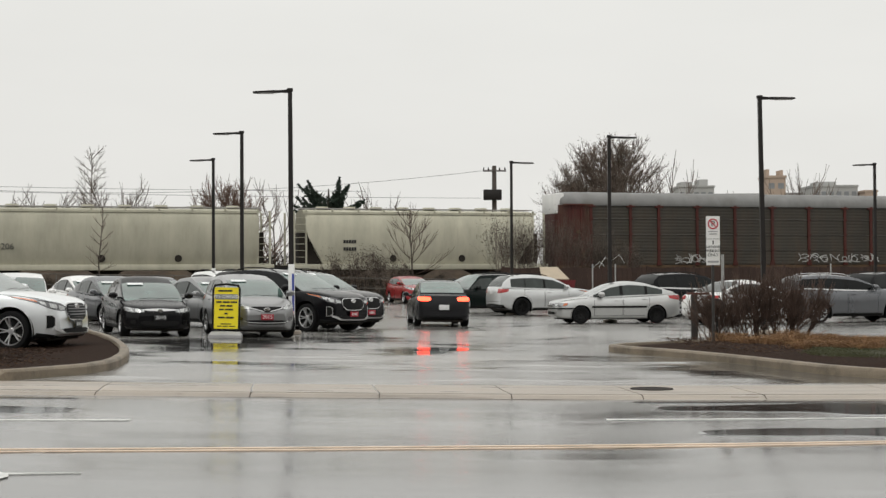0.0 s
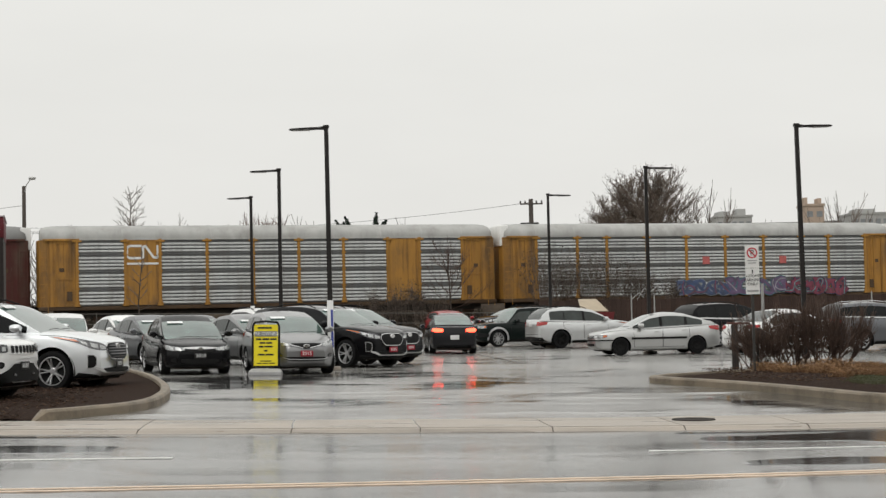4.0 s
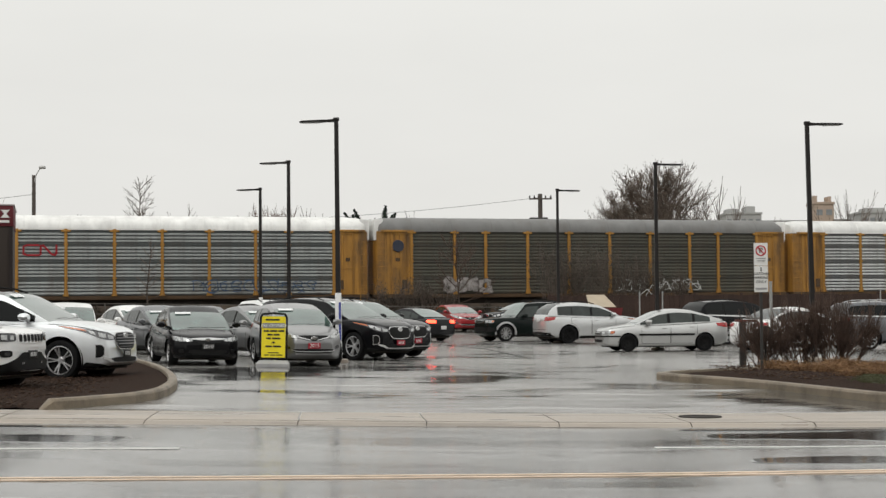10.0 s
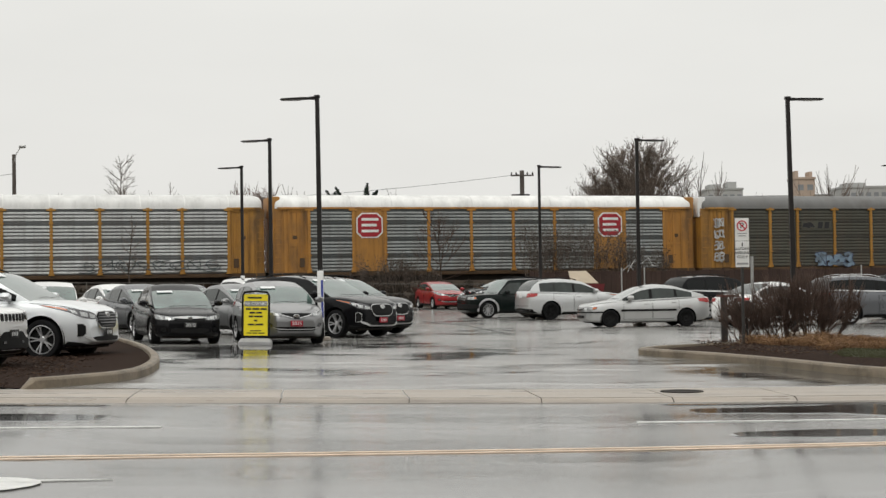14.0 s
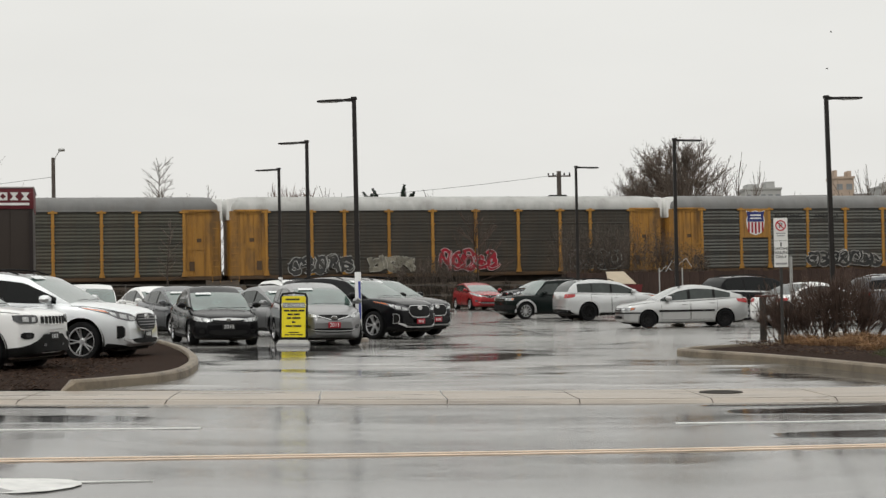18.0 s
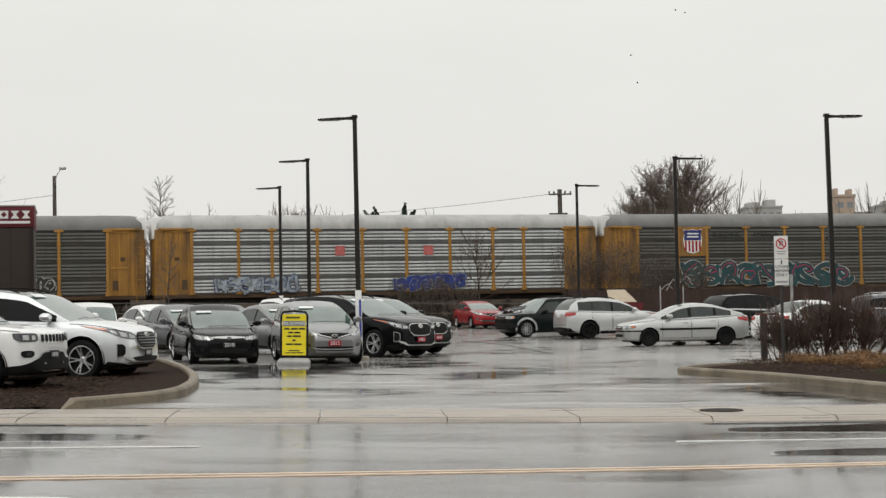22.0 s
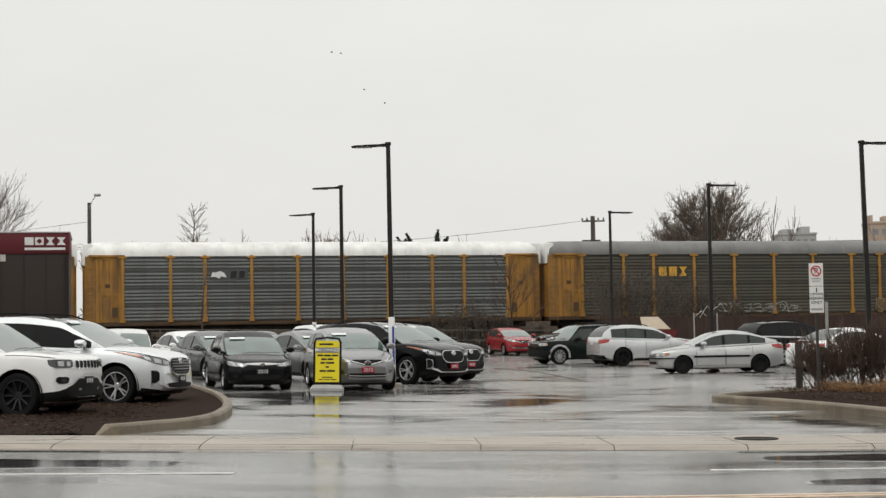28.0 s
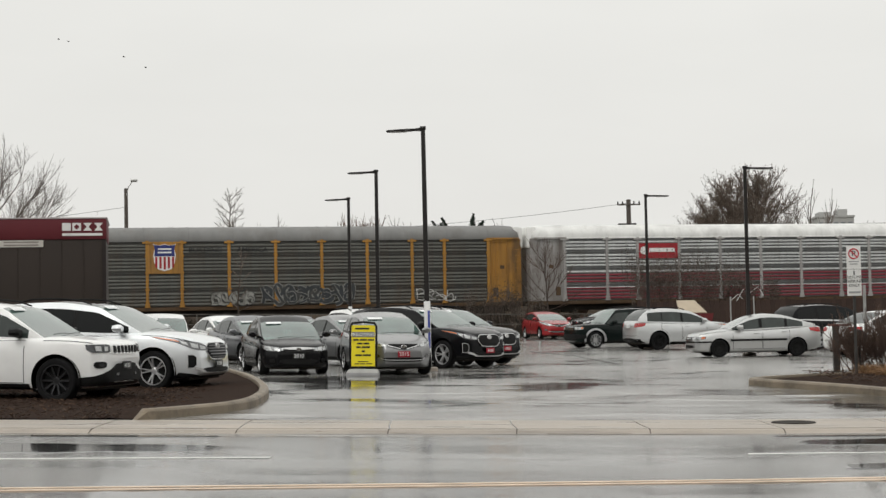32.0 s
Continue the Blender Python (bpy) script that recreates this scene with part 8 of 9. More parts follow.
for a, b, sag in (((6.1, 135, 10.9), (-40, 138, 9.6), 1.0), ((-80, 128, 10.9), (-5, 139, 9.3), 0.4), ((-80, 128, 10.4), (5, 136, 8.5), 0.4), ((-36, 130, 11.2), (-70, 128, 8.3), 0.3)):
    bm = bmesh.new()
    tube(bm, [Vector(a).lerp(Vector(b), u) - Vector((0, 0, sag * 4 * u * (1 - u))) for u in span(0, 1, 14)], 0.022, 4)
    tagged(part("overhead_wire", bm, M_WIRE), "thin dark overhead wire beyond the railway", "wire")

# ---- far buildings ----
M_FARWALL = mat("far_concrete", (0.38, 0.38, 0.37), 0.8, scale=0.3, vary=0.08)
M_FARTAN = mat("far_tan", (0.42, 0.33, 0.265), 0.8, scale=0.3, vary=0.08)
M_FARWIN = mat("far_window", (0.22, 0.23, 0.24), 0.3, scale=0.5, vary=0.2)


def far_building(x, y, w, d, h, m, label, storeys, bays, steps=()):
    ob = thing("apartment_building", label, "building", "far buildings", m=pose(x, y, -0.4))
    h -= 1.0
    bm = bmesh.new()
    box(bm, -w / 2, 0, 0, w / 2, d, h)
    part("wall", bm, m, ob, smooth=False)
    bm = bmesh.new()
    box(bm, -w / 2 - 0.2, -0.2, h, w / 2 + 0.2, d + 0.2, h + 0.5)
    part("parapet", bm, m, ob, smooth=False)
    for (x0, x1, hh) in steps:
        bm = bmesh.new()
        box(bm, x0, d * 0.2, h + 0.5, x1, d * 0.7, h + hh)
        part("roof_house", bm, m, ob, smooth=False)
    bm = bmesh.new()
    box(bm, -0.5, -0.06, -0.75, 0.5, 0.05, 0.75)
    me = mesh_of(bm, "window", M_FARWIN, smooth=False)
    for s in range(storeys):
        for b in range(bays):
            ww = w / bays
            o = place("window", me, ob, pose(-w / 2 + ww * (b + 0.5), 0, h - 1.8 - s * 2.9))
            o.scale = (ww * 0.62, 1, 0.85)
    return ob


far_building(69.5, 400, 9.0, 14, 26.0, M_FARWALL, "grey apartment block far beyond the railway", 3, 5, ((-3.5, -0.5, 1.6), (1.2, 3.4, 2.2)))
far_building(84, 420, 22, 14, 25.0, M_FARWALL, "long flat-roofed grey block in the distance", 2, 11, ((-9, -6, 1.2),))
far_building(78.6, 350, 4.2, 8, 25.2, M_FARTAN, "tan stair tower in the distance", 1, 2, ((-1.9, -1.2, 2.0), (1.2, 1.9, 1.8)))
far_building(104.8, 400, 11.5, 14, 26.0, M_FARWALL, "pale apartment block in the distance", 3, 6, ((-4, 1, 1.5),))
far_building(96, 410, 9, 12, 24.6, mat("far_grey", (0.26, 0.25, 0.24), 0.8, scale=0.3, vary=0.1), "low dark grey block in the distance", 2, 5)
far_building(112.5, 395, 3.2, 10, 24.4, M_FARTAN, "small tan block in the distance", 2, 2)


# ---- plants ----
class Twigs:
    """Collects many thin tapered twigs and leaves in one mesh."""

    def __init__(self):
        self.v, self.f, self.mi = [], [], []

    def twig(self, a, b, r0, r1, mi=0):
        d = (b - a)
        if d.length < 1e-5:
            return
        d.normalize()
        p = d.orthogonal().normalized()
        q = d.cross(p)
        i = len(self.v)
        for c, r in ((a, r0), (b, r1)):
            for k in range(3):
                an = k * math.tau / 3
                self.v.append(tuple(c + p * r * math.cos(an) + q * r * math.sin(an)))
        for k in range(3):
            self.f.append((i + k, i + (k + 1) % 3, i + 3 + (k + 1) % 3, i + 3 + k))
            self.mi.append(mi)

    def leaf(self, c, size, rg, mi=1):
        a = Vector((rg.uniform(-1, 1), rg.uniform(-1, 1), rg.uniform(-1, 1))).normalized()
        b = a.orthogonal().normalized()
        b = (Matrix.Rotation(rg.uniform(0, 6.3), 3, a) @ b)
        i = len(self.v)
        for p in (c - a * size, c + b * size * 0.45 + a.cross(b) * size * 0.12, c + a * size, c - b * size * 0.45 + a.cross(b) * size * 0.12):
            self.v.append(tuple(p))
        self.f.append((i, i + 1, i + 2, i + 3))
        self.mi.append(mi)

    def mesh(self, name, mats):
        me = bpy.data.meshes.new(name)
        me.from_pydata(self.v, [], self.f)
        for m in mats:
            me.materials.append(m)
        me.polygons.foreach_set("material_index", self.mi)
        me.update()
        return me


def grow(tw, rg, a, d, length, r, depth, spread, leaf, tip_leaves, up=0.15, kids=(2, 4), min_r=0.006):
    """A branch that bends, forks and ends in twigs."""
    seg = 3
    p = a.copy()
    for i in range(seg):
        d = (d + Vector((rg.uniform(-1, 1), rg.uniform(-1, 1), rg.uniform(-0.6, 1) + up)) * 0.16).normalized()
        q = p + d * length / seg
        tw.twig(p, q, r * (1 - 0.25 * i / seg), r * (1 - 0.25 * (i + 1) / seg))
        if depth > 0 and i > 0:
            for _ in range(rg.randint(*kids) - 1):
                ax = Vector((rg.uniform(-1, 1), rg.uniform(-1, 1), rg.uniform(-0.5, 0.9)))
                nd = (d + ax.normalized() * spread).normalized()
                grow(tw, rg, p.lerp(q, rg.random()), nd, length * rg.uniform(0.5, 0.75), max(min_r, r * 0.5), depth - 1, spread, leaf, tip_leaves, up, kids, min_r)
        p = q
    if depth > 0:
        grow(tw, rg, p, d, length * 0.7, max(min_r, r * 0.65), depth - 1, spread, leaf, tip_leaves, up, kids, min_r)
    if depth <= 1 and leaf:
        for _ in range(tip_leaves):
            tw.leaf(p + Vector((rg.uniform(-1, 1), rg.uniform(-1, 1), rg.uniform(-1, 1))) * length * 0.5, leaf * rg.uniform(0.6, 1.3), rg)


M_BARK = mat("bark", (0.075, 0.06, 0.05), 0.9, scale=5, vary=0.35, bump=0.5, fine=20)
M_PALEBARK = mat("pale_bark", (0.26, 0.24, 0.22), 0.9, scale=5, vary=0.3)
M_TWIG = mat("twig", (0.14, 0.112, 0.094), 0.9, scale=5, vary=0.3)
M_DIMBARK = mat("dim_bark", (0.19, 0.165, 0.15), 0.9, scale=5, vary=0.3)
M_RUSTTWIG = mat("rust_twig", (0.17, 0.115, 0.092), 0.9, scale=5, vary=0.3)
M_REDTWIG = mat("shrub_twig", (0.082, 0.054, 0.042), 0.85, scale=6, vary=0.35)
M_DRYLEAF = mat("dry_leaf", (0.17, 0.125, 0.098), 0.8, scale=4, vary=0.4)
M_DARKLEAF = mat("dark_seed_leaf", (0.06, 0.048, 0.037), 0.8, scale=4, vary=0.4)
M_NEEDLE = mat("needles", (0.022, 0.035, 0.024), 0.8, scale=4, vary=0.4)
M_STRAW = mat("dry_grass", (0.27, 0.155, 0.075), 0.85, scale=4, vary=0.35)


def tree(label, x, y, base, h, seed, trunk_r, limbs=6, depth=3, spread=0.75, leaf=0.0, tips=0, bark=None, twig=None, leaf_m=None, trunk_h=0.3, reach=0.42, up=0.15, kids=(2, 3), min_r=0.012, squash=0.86, crest=0.75):
    rg = random.Random(seed)
    h *= squash
    ob = thing("tree", label, "tree", m=pose(x, y, base))
    bm = bmesh.new()
    th = h * trunk_h
    pts = [Vector((0, 0, 0)), Vector((rg.uniform(-.1, .1), 0, th * 0.5)), Vector((rg.uniform(-.2, .2), rg.uniform(-.2, .2), th)), Vector((rg.uniform(-.4, .4), rg.uniform(-.3, .3), h * crest))]
    tube(bm, pts, [trunk_r * 1.2, trunk_r, trunk_r * 0.8, trunk_r * 0.2], 8)
    part("trunk", bm, bark or M_BARK, ob)
    tw = Twigs()
    for k in range(limbs):
        u = k / max(1, limbs - 1)
        z = th * 0.8 + (h * (crest - 0.03) - th * 0.8) * u
        a = pts[2].lerp(pts[3], max(0, (z - th) / (h * crest - th))) if z > th else pts[1].lerp(pts[2], (z - th * 0.5) / (th * 0.5))
        ang = k * 2.4 + rg.uniform(-.4, .4)
        el = 0.35 + 0.9 * u
        d = Vector((math.cos(ang), math.sin(ang), el)).normalized()
        grow(tw, rg, a, d, h * reach * (1 - 0.35 * u), trunk_r * 0.45, depth, spread, leaf, tips, up, kids, min_r)
    tagged(place("crown", tw.mesh("crown", [twig or M_TWIG, leaf_m or M_DRYLEAF]), ob), kind="stuff")
    return ob


tree("large bare oak with clinging brown leaves beyond the railway", 17.9, 150, -0.3, 15.9, 5, 0.26, 24, 4, 0.8, 0.07, 1, trunk_h=0.40, reach=0.225, kids=(2, 3), min_r=0.015, squash=0.95)
tree("spreading bare oak with clinging brown leaves", 16.0, 151, -0.3, 13.4, 7, 0.2, 16, 4, 0.8, 0.07, 1, trunk_h=0.42, reach=0.225, kids=(2, 3), min_r=0.015, squash=0.95)
tree("thin bare tree beside the oak", 23.4, 150, -0.3, 12.8, 9, 0.16, 8, 2, 0.5, trunk_h=0.3, reach=0.4, up=0.5, min_r=0.018)
tree("bare ash tree in the distance", 48.1, 200, -0.3, 16.0, 11, 0.22, 9, 2, 0.5, trunk_h=0.3, reach=0.38, up=0.5, min_r=0.025)
tree("tall pale bare birch beyond the railway", -29.4, 140, -0.3, 15.5, 13, 0.10, 30, 2, 0.7, bark=M_PALEBARK, twig=M_PALEBARK, trunk_h=0.45, reach=0.10, up=-0.25, min_r=0.010, crest=0.97)
tree("low bare tree beyond the railway", -25.4, 132, -0.3, 9.6, 15, 0.2, 10, 3, 0.7, 0.0, 0, twig=M_TWIG, trunk_h=0.2, reach=0.42, min_r=0.016)
tree("bare tree with reddish twigs beyond the railway", -15.6, 126, -0.3, 10.2, 17, 0.24, 14, 4, 0.75, trunk_h=0.22, reach=0.30, twig=M_RUSTTWIG, min_r=0.014)
tree("small bare tree beyond the railway", -12.2, 130, -0.3, 9.4, 19, 0.14, 8, 2, 0.6, trunk_h=0.25, reach=0.42, up=0.4, min_r=0.016)
tree("small bare tree in the distance", -32.8, 140, -0.3, 10.6, 21, 0.16, 9, 2, 0.5, trunk_h=0.3, reach=0.35, up=0.5, min_r=0.018)
tree("bare tree at the edge of the distance", -36.8, 142, -0.3, 10.5, 23, 0.16, 9, 2, 0.6, trunk_h=0.3, reach=0.36, up=0.4, min_r=0.018)
tree("large bare tree behind the site office", -43.6, 120, -0.3, 17.2, 25, 0.17, 13, 4, 0.7, trunk_h=0.3, reach=0.27, bark=M_TWIG, twig=M_DIMBARK, min_r=0.009, kids=(2, 3))
tree("small bare tree by the evergreen", -3.4, 128, -0.3, 9.4, 27, 0.13, 8, 2, 0.6, trunk_h=0.3, reach=0.38, up=0.4, min_r=0.016)
tree("slender young tree on the railway bank", -0.55, 92.6, 0.7, 6.2, 29, 0.06, 13, 2, 0.5, 0.0, 0, twig=M_REDTWIG, trunk_h=0.25, reach=0.26, up=0.35, min_r=0.009)
tree("thin bare sapling on the railway bank", -18.25, 90.2, 0.5, 7.6, 31, 0.05, 16, 1, 0.5, twig=M_TWIG, trunk_h=0.3, reach=0.10, up=0.2, min_r=0.008)
for k, (x, y, h) in enumerate(((26, 160, 11), (30, 165, 10.5), (35, 170, 11), (52, 230, 14), (-50, 150, 12), (-58, 150, 13), (41, 190, 12.5))):
    tree("bare tree in the far tree line", x, y, -0.3, h, 40 + k, 0.16, 9, 2, 0.6, trunk_h=0.28, reach=0.38, up=0.35, min_r=0.02)

# the dark evergreen with upswept arms
ev = thing("evergreen", "dark spreading evergreen with upswept arms", "tree", m=pose(-7.4, 125, -0.3))
rg = random.Random(3)
tw = Twigs()
bm = bmesh.new()
tube(bm, [(0, 0, 0), (0, 0, 5), (0, 0, 9)], [0.35, 0.25, 0.05], 8)
part("trunk", bm, M_BARK, ev)
for k in range(30):
    side = -1 if k % 2 else 1
    out = rg.uniform(0.5, 3.1)
    root = Vector((side * 0.2, rg.uniform(-0.4, 0.4), rg.uniform(6.6, 8.9) - out * 0.3))
    tip = Vector((side * out, rg.uniform(-1, 1), root.z + rg.uniform(1.2, 2.3) - out * 0.12))
    mid = root.lerp(tip, 0.5) + Vector((side * 0.25, 0, -0.45))
    last = root
    for i in range(1, 31):
        u = i / 30
        c = root * (1 - u) ** 2 + mid * 2 * u * (1 - u) + tip * u * u
        tw.twig(last, c, 0.05 * (1.1 - u), 0.05 * (1.06 - u))
        last = c
        for _ in range(6):
            g = 0.24 * (1.12 - u)
            tw.leaf(c + Vector((rg.gauss(0, g), rg.gauss(0, g), rg.gauss(0, g * 0.8))), 0.15, rg, 1)
place("crown", tw.mesh("crown", [M_BARK, M_NEEDLE]), ev)


def shrub(label, x, y, z, h, w, seed, stems, twig_m, leaf_m=None, leaf=0.0, tips=0, r=0.012, depth=2, group="", min_r=0.004, kids=(2, 3)):
    rg = random.Random(seed)
    ob = thing("shrub", label, "shrub", group, m=pose(x, y, z))
    tw = Twigs()
    for k in range(stems):
        ang = rg.uniform(0, math.tau)
        a = Vector((math.cos(ang), math.sin(ang), 0)) * rg.uniform(0, w * 0.25)
        d = (Vector((math.cos(ang), math.sin(ang), 0)) * rg.uniform(0.1, 0.9) * w / h + Vector((0, 0, 1))).normalized()
        grow(tw, rg, a, d, h * rg.uniform(0.4, 0.62), r, depth, 0.45, leaf, tips, 0.4, kids, min_r)
    tagged(place("crown", tw.mesh("crown", [twig_m, leaf_m or M_DRYLEAF]), ob), kind="stuff")
    return ob


# shrubs in the planted bed
for k, (x, y, h, w, n) in enumerate(((6.4, 35.1, 0.85, 1.4, 14), (6.85, 34.9, 1.02, 1.6, 18), (7.35, 35.2, 1.15, 1.6, 22), (7.8, 34.9, 1.22, 1.6, 24), (8.3, 35.3, 1.2, 1.5, 24))):
    shrub("leafless brown shrub with many thin stems in the bed", x, y, lift(x, y) + 0.12, h, w, 60 + k, n, M_REDTWIG, M_DRYLEAF, 0.0, 0, 0.014, 3, "bed shrubs", 0.0045, (2, 3))
# shrubs on the bank in front of the track
rg = random.Random(77)
for k in range(15):
    x = 4.3 + k * 0.62 + rg.uniform(-.2, .2)
    h = 3.6 - 1.7 * max(0, (k - 7) / 8) + rg.uniform(-.3, .3)
    yy = 92.9 + 0.3 * x + rg.uniform(-.4, .4)
    shrub("tall leafless shrub with dark seed heads on the bank", x, yy, 0.9, h, 0.9, 100 + k, 8, M_TWIG, M_DARKLEAF, 0.05, 4, 0.012, 2, "bank shrubs", 0.006, (2, 3))
for k in range(9):
    x = -5.4 + k * 0.55
    shrub("low weedy shrub on the bank", x, 92.5 + 0.3 * x, 0.8, rg.uniform(1.3, 2.1), 0.7, 130 + k, 7, M_TWIG, M_DARKLEAF, 0.05, 3, 0.011, 2, "bank shrubs", 0.006, (2, 3))


# ---- grass and weeds, too many to count ----
def tufts(name, label, spots, mats, seed, blades, h, lean, w=0.006):
    rg = random.Random(seed)
    tw = Twigs()
    for (x, y, z, s) in spots:
        for _ in range(blades):
            a = Vector((x + rg.gauss(0, 0.09) * s, y + rg.gauss(0, 0.09) * s, z))
            ang = rg.uniform(0, math.tau)
            ln = rg.uniform(0.2, 1.0) * lean
            hh = h * s * rg.uniform(0.5, 1.1)
            m1 = a + Vector((math.cos(ang) * ln * 0.35, math.sin(ang) * ln * 0.35, hh * 0.7))
            tip = a + Vector((math.cos(ang) * ln, math.sin(ang) * ln, hh * rg.uniform(0.6, 1.0)))
            tw.twig(a, m1, w, w * 0.8, rg.randrange(len(mats)))
            tw.twig(m1, tip, w * 0.8, w * 0.2, rg.randrange(len(mats)))
    ob = new(name, tw.mesh(name, mats))
    return tagged(ob, label, "grass", kind="stuff")


rg = random.Random(12)
spots = []
for k in range(34):
    y = rg.uniform(28.8, 33.6)
    x = max(6.35 + (y - 33) * 0.1, 7.0 + (30 - y) * 0.25) + 3.4 * rg.random() ** 1.2
    spots.append((x, y, lift(x, y) + 0.13, rg.uniform(1.3, 2.3)))
tufts("dry_grass", "tan dry ornamental grass flopping over the bed", spots, [M_STRAW, mat("dry_grass_dark", (0.13, 0.07, 0.035), 0.85, scale=4, vary=0.3)], 2, 260, 0.125, 0.34, 0.006)


def lawn_edge(x):
    return max(24.0 + 0.04 * (x - 8), 26.6 - (x - 6.6) * 1.65) + 0.25


bm = bmesh.new()
ln_xs = span(6.75, 24, 60)
rows = []
for x in ln_xs:
    y0 = lawn_edge(x)
    y1 = max(y0 + 0.1, min(29.6, 27.0 + (x - 6.6) * 3.4))
    rows.append([(x, y0 + (y1 - y0) * u, lift(x, y0) + 0.15 + 0.05 * math.sin(u * 3.1)) for u in span(0, 1, 6)])
grid_solid(bm, rows, (0, 0, -0.06))
tagged(part("lawn", bm, M_GRASS), "strip of wet green lawn in the bed", "lawn", kind="structure")
spots = []
for k in range(1700):
    x = 6.75 + 6 * rg.random() ** 1.6
    y = rg.uniform(24.2, 29.6)
    if y < lawn_edge(x) + 0.05 or y > 27.0 + (x - 6.6) * 3.4:
        continue
    spots.append((x, y, lift(x, y) + 0.16, 1.0))
tufts("lawn_grass", "short wet green grass", spots, [mat("grass_blade", (0.06, 0.062, 0.028), 0.7, scale=4, vary=0.3)], 5, 14, 0.07, 0.05, 0.006)
# brush and dead weeds on the bank, before and behind the track
spots = []
for k in range(900):
    x = rg.uniform(-46, 44)
    v = rg.uniform(-11.0, -3.4)
    p = track @ Vector((x, v, 0))
    z = curve_at([(-12.5, -0.15), (-9.5, 0.25), (-7.0, 0.75), (-4.6, 1.12), (-3.2, 1.18), (-2.4, 1.3)], v)
    spots.append((p.x, p.y, z, rg.uniform(0.6, 1.6)))
M_DEADWEED = mat("dead_weed", (0.075, 0.058, 0.04), 0.9, scale=3, vary=0.4)
M_DARKWEED = mat("dark_weed", (0.028, 0.023, 0.018), 0.9, scale=3, vary=0.4)
tufts("dead_weeds", "dead brown weeds covering the railway bank", spots, [M_DEADWEED, M_DARKWEED, M_DARKWEED], 8, 26, 0.62, 0.4, 0.016)
tw = Twigs()
for k in range(2600):
    x = rg.uniform(-60, 75)
    v = rg.uniform(6, 11)
    p = track @ Vector((x, v, 0.4))
    hh = rg.uniform(1.6, 3.8) * (0.75 + 0.35 * math.sin(x * 0.35) * math.sin(x * 0.11 + 1))
    q = p + Vector((rg.uniform(-.5, .5), rg.uniform(-.3, .3), hh))
    tw.twig(p, q, 0.05, 0.02)
    for _ in range(5):
        c = p.lerp(q, rg.uniform(0.35, 1.0))
        tw.twig(c, c + Vector((rg.uniform(-.8, .8), rg.uniform(-.4, .4), rg.uniform(0.1, .8))), 0.03, 0.012)
tagged(new("far_brush", tw.mesh("far_brush", [M_DARKWEED])), "tangled dark brush on the far side of the railway", "brush", kind="stuff")
# bark chips over the mulch
tw = Twigs()
for k in range(11000):
    if k % 4:
        x, y = rg.uniform(-14, -4.8), rg.uniform(21.3, 36)
        if x > -4.8 - max(0, (24.5 - y)) * 0.2 - max(0, (y - 27)) * 0.24 - 0.75:
            continue
        z = lift(x, y) + 0.02
    else:
        x, y = rg.uniform(5.2, 10), rg.uniform(28, 35)
        if y < 29.6 - (x - 5) * 2.3 + 0.8:
            continue
        z = lift(x, y) + 0.17
    a = Vector((x, y, z))
    an = rg.uniform(0, 3.14)
    tw.twig(a, a + Vector((math.cos(an), math.sin(an), rg.uniform(-.1, .4))) * rg.uniform(0.025, 0.085), rg.uniform(0.006, 0.014), 0.005, rg.randrange(5) // 4)
tagged(new("bark_chips", tw.mesh("bark_chips", [mat("chip_dark", (0.04, 0.022, 0.014), 0.9, scale=6, vary=0.4), mat("chip_light", (0.09, 0.055, 0.035), 0.9, scale=6, vary=0.4)])), "loose dark bark chips on the beds", "bark chips", kind="stuff")

# wet leaves and grit on the road
tw = Twigs()
rg = random.Random(31)
for k in range(26):
    x, y = rg.uniform(-6, 6), rg.uniform(10.5, 19)
    tw.leaf(Vector((x, y, road_z(x, y) + 0.012)), rg.uniform(0.005, 0.012), rg, 0)
tagged(new("leaf_litter", tw.mesh("leaf_litter", [M_DARKWEED])), "few small dark wet leaves on the road", "leaf litter", kind="stuff")

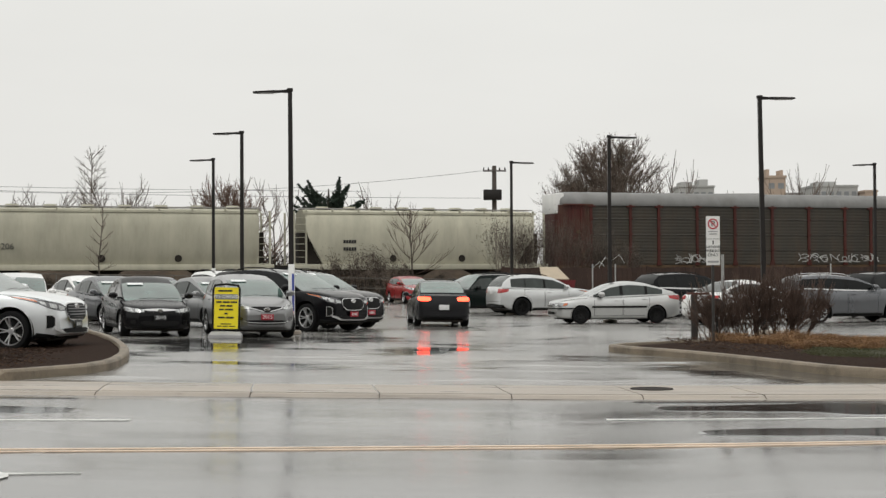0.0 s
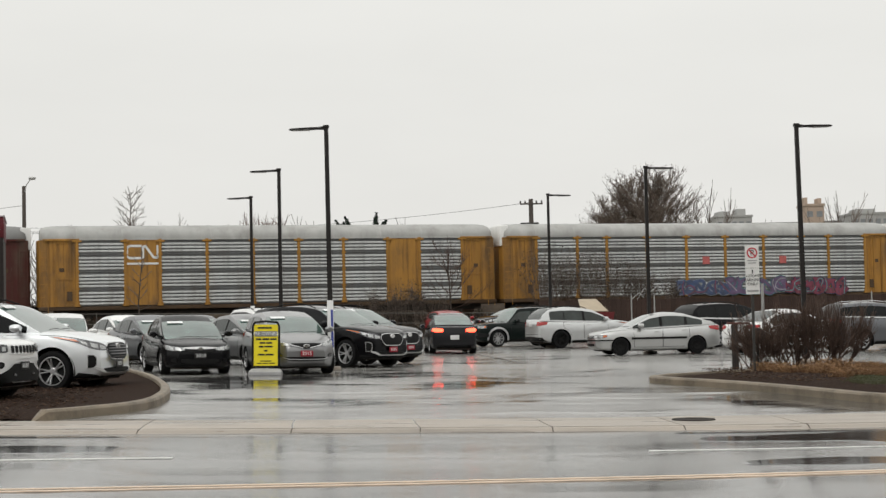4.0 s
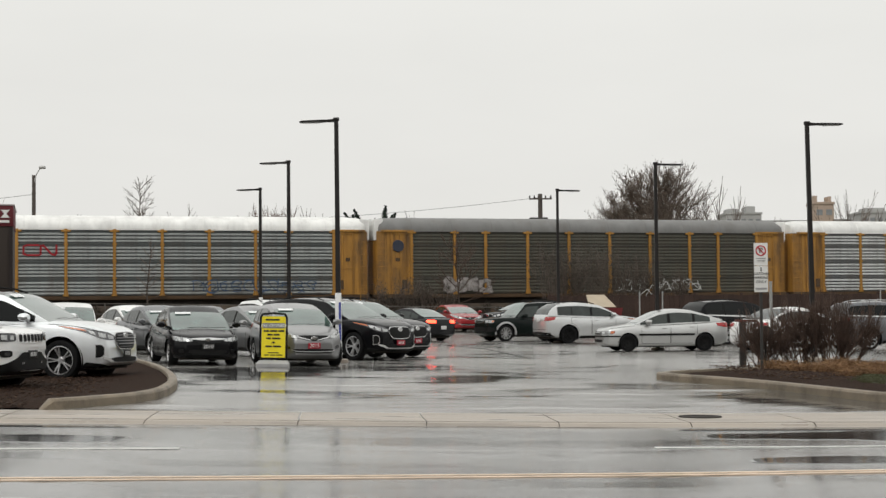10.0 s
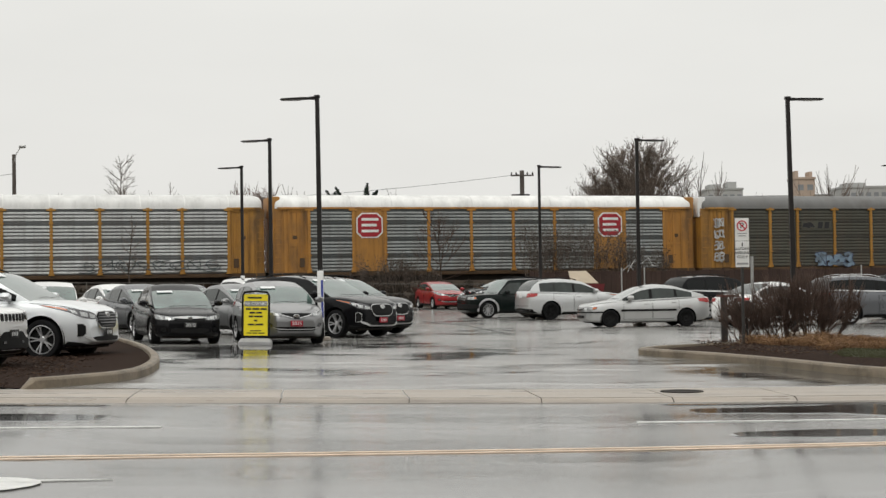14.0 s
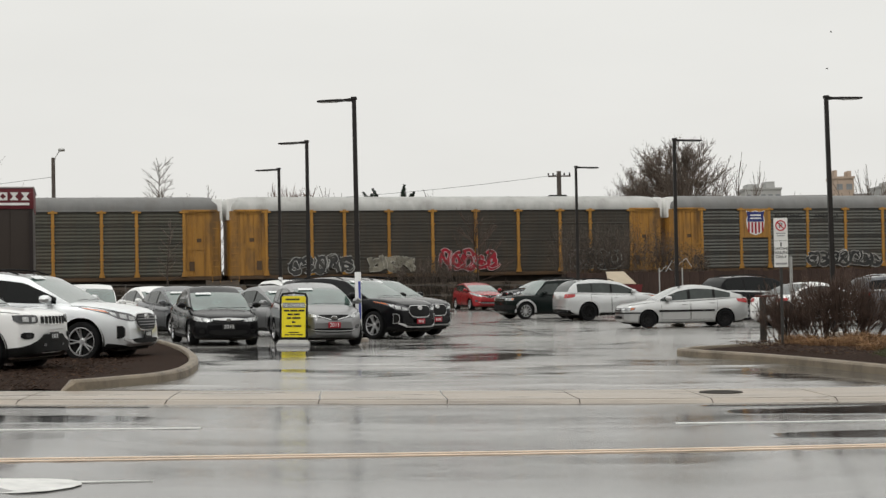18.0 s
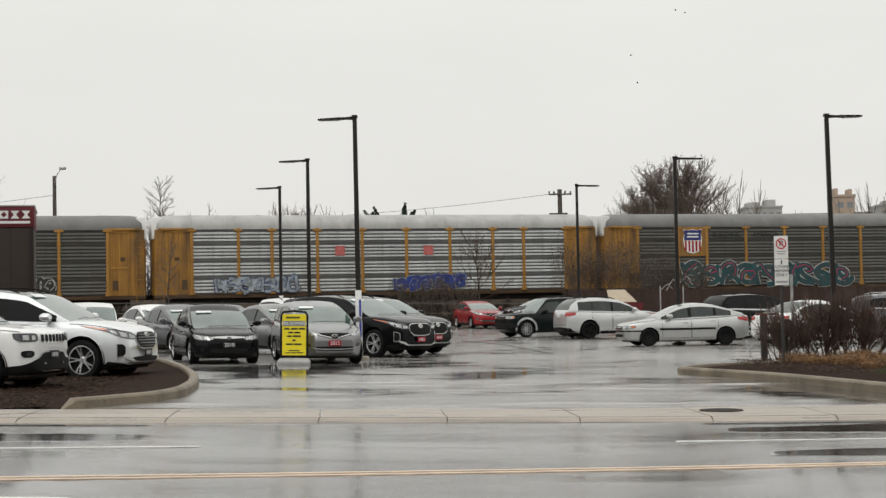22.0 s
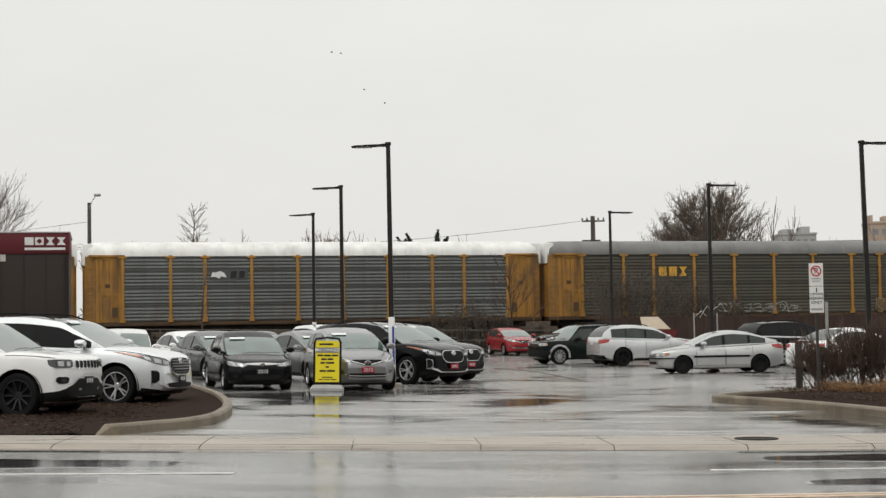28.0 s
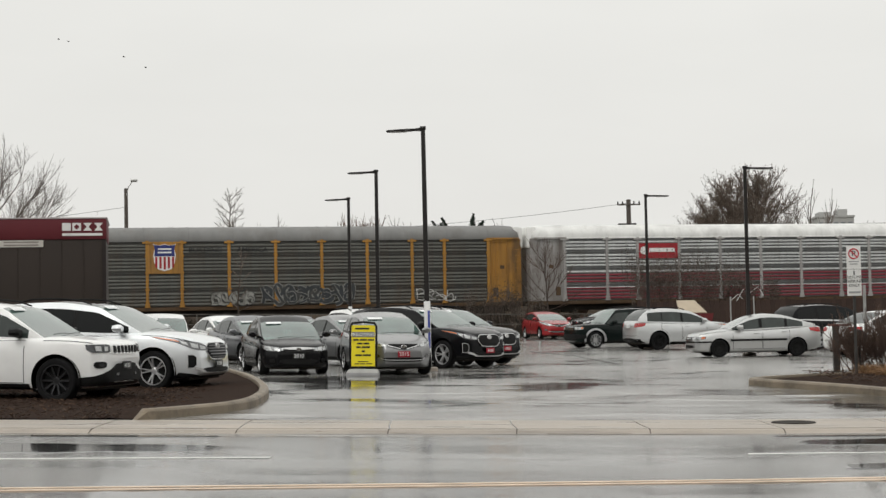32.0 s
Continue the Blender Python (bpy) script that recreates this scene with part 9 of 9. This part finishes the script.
# ---- birds ----
BIRDS = []
for k, (a, b) in enumerate((((-21.35, 33.96), (-57.52, 34.81)), ((-20.3, 33.8), (-56.37, 34.51)), ((-17.68, 29.55), (-49.81, 32.51)), ((-15.3, 27.92), (-47.22, 31.18)))):
    bird = thing("bird", "small dark bird flying far off", "bird", "flying birds")
    bm = bmesh.new()
    lathe(bm, [(0.0, -0.22), (0.04, -0.16), (0.065, -0.03), (0.07, 0.12), (0.045, 0.2), (0.0, 0.27)], 8)
    bmesh.ops.rotate(bm, cent=(0, 0, 0), matrix=Matrix.Rotation(radians(90), 3, "Z"), verts=bm.verts)
    part("body", bm, M_DARKWEED, bird)
    for s in (1, -1):
        bm = bmesh.new()
        grid_solid(bm, [[(-0.1, s * 0.05, 0.0), (0.1, s * 0.05, 0.0)], [(-0.1, s * 0.3, 0.14), (0.08, s * 0.3, 0.14)], [(0.06, s * 0.62, 0.08), (0.1, s * 0.62, 0.08)]], (0, 0, -0.015))
        part("wing", bm, M_DARKWEED, bird)
    for limb in bird.children:
        limb.data.transform(Matrix.Scale(0.62, 4))
    BIRDS.append((bird, a, b, ((14.85, 34.5), (15.9, 34.2), (11.21, 29.58), (12.18, 26.59))[k]))


def bird_pose(a, b, first, t):
    """On straight legs between the places at 23, 28 and 32 seconds."""
    p, q, u = (a, b, (t - 28) / 4) if t > 28 else (first, a, (t - 23) / 5)
    return pose(p[0] + (q[0] - p[0]) * u, 180, p[1] + (q[1] - p[1]) * u, 0, 0, 180)


# ---- what moves ----
def motions():
    for car, off in TRAIN:
        walk(car, [(t, train_pose(off, t)) for t in (0, 4, 8, 12, 16, 20, 24, 28, 32)])
    drive = [(0, 0.35, 51.3, -0.09, 1), (1, 0.18, 52.8, -0.10, 1), (2, -0.13, 55.2, -0.10, 1), (3, -0.36, 56.8, -0.10, 1), (4, -0.6, 59.8, -0.10, 1), (4.5, -0.72, 60.4, -0.10, 1),
             (6.5, -1.15, 63.2, -0.10, 1), (7, -1.24, 64.2, -0.12, 0.99), (8, -1.7, 66.2, -0.24, 0.97), (9, -2.24, 68.2, -0.45, 0.89), (9.5, -2.6, 69.2, -0.6, 0.8),
             (10, -2.86, 70.2, -0.7, 0.71), (10.5, -3.03, 71.2, -0.75, 0.66), (11, -3.4, 72.2, -0.8, 0.6), (12, -4.5, 74.6, -0.85, 0.53), (13, -6.0, 75.6, -0.88, 0.47), (14.5, -8.6, 76.8, -0.92, 0.4), (16.5, -11.0, 77.8, -0.93, 0.37), (32, -11.0, 77.8, -0.93, 0.37)]
    walk(MOVER, [(t, put(x + 0.1, y + 0.8, hx, hy)) for t, x, y, hx, hy in drive])
    for bird, a, b, first in BIRDS:
        walk(bird, [(t, bird_pose(a, b, first, t)) for t in (0, 12, 23, 28, 32)])


motions()
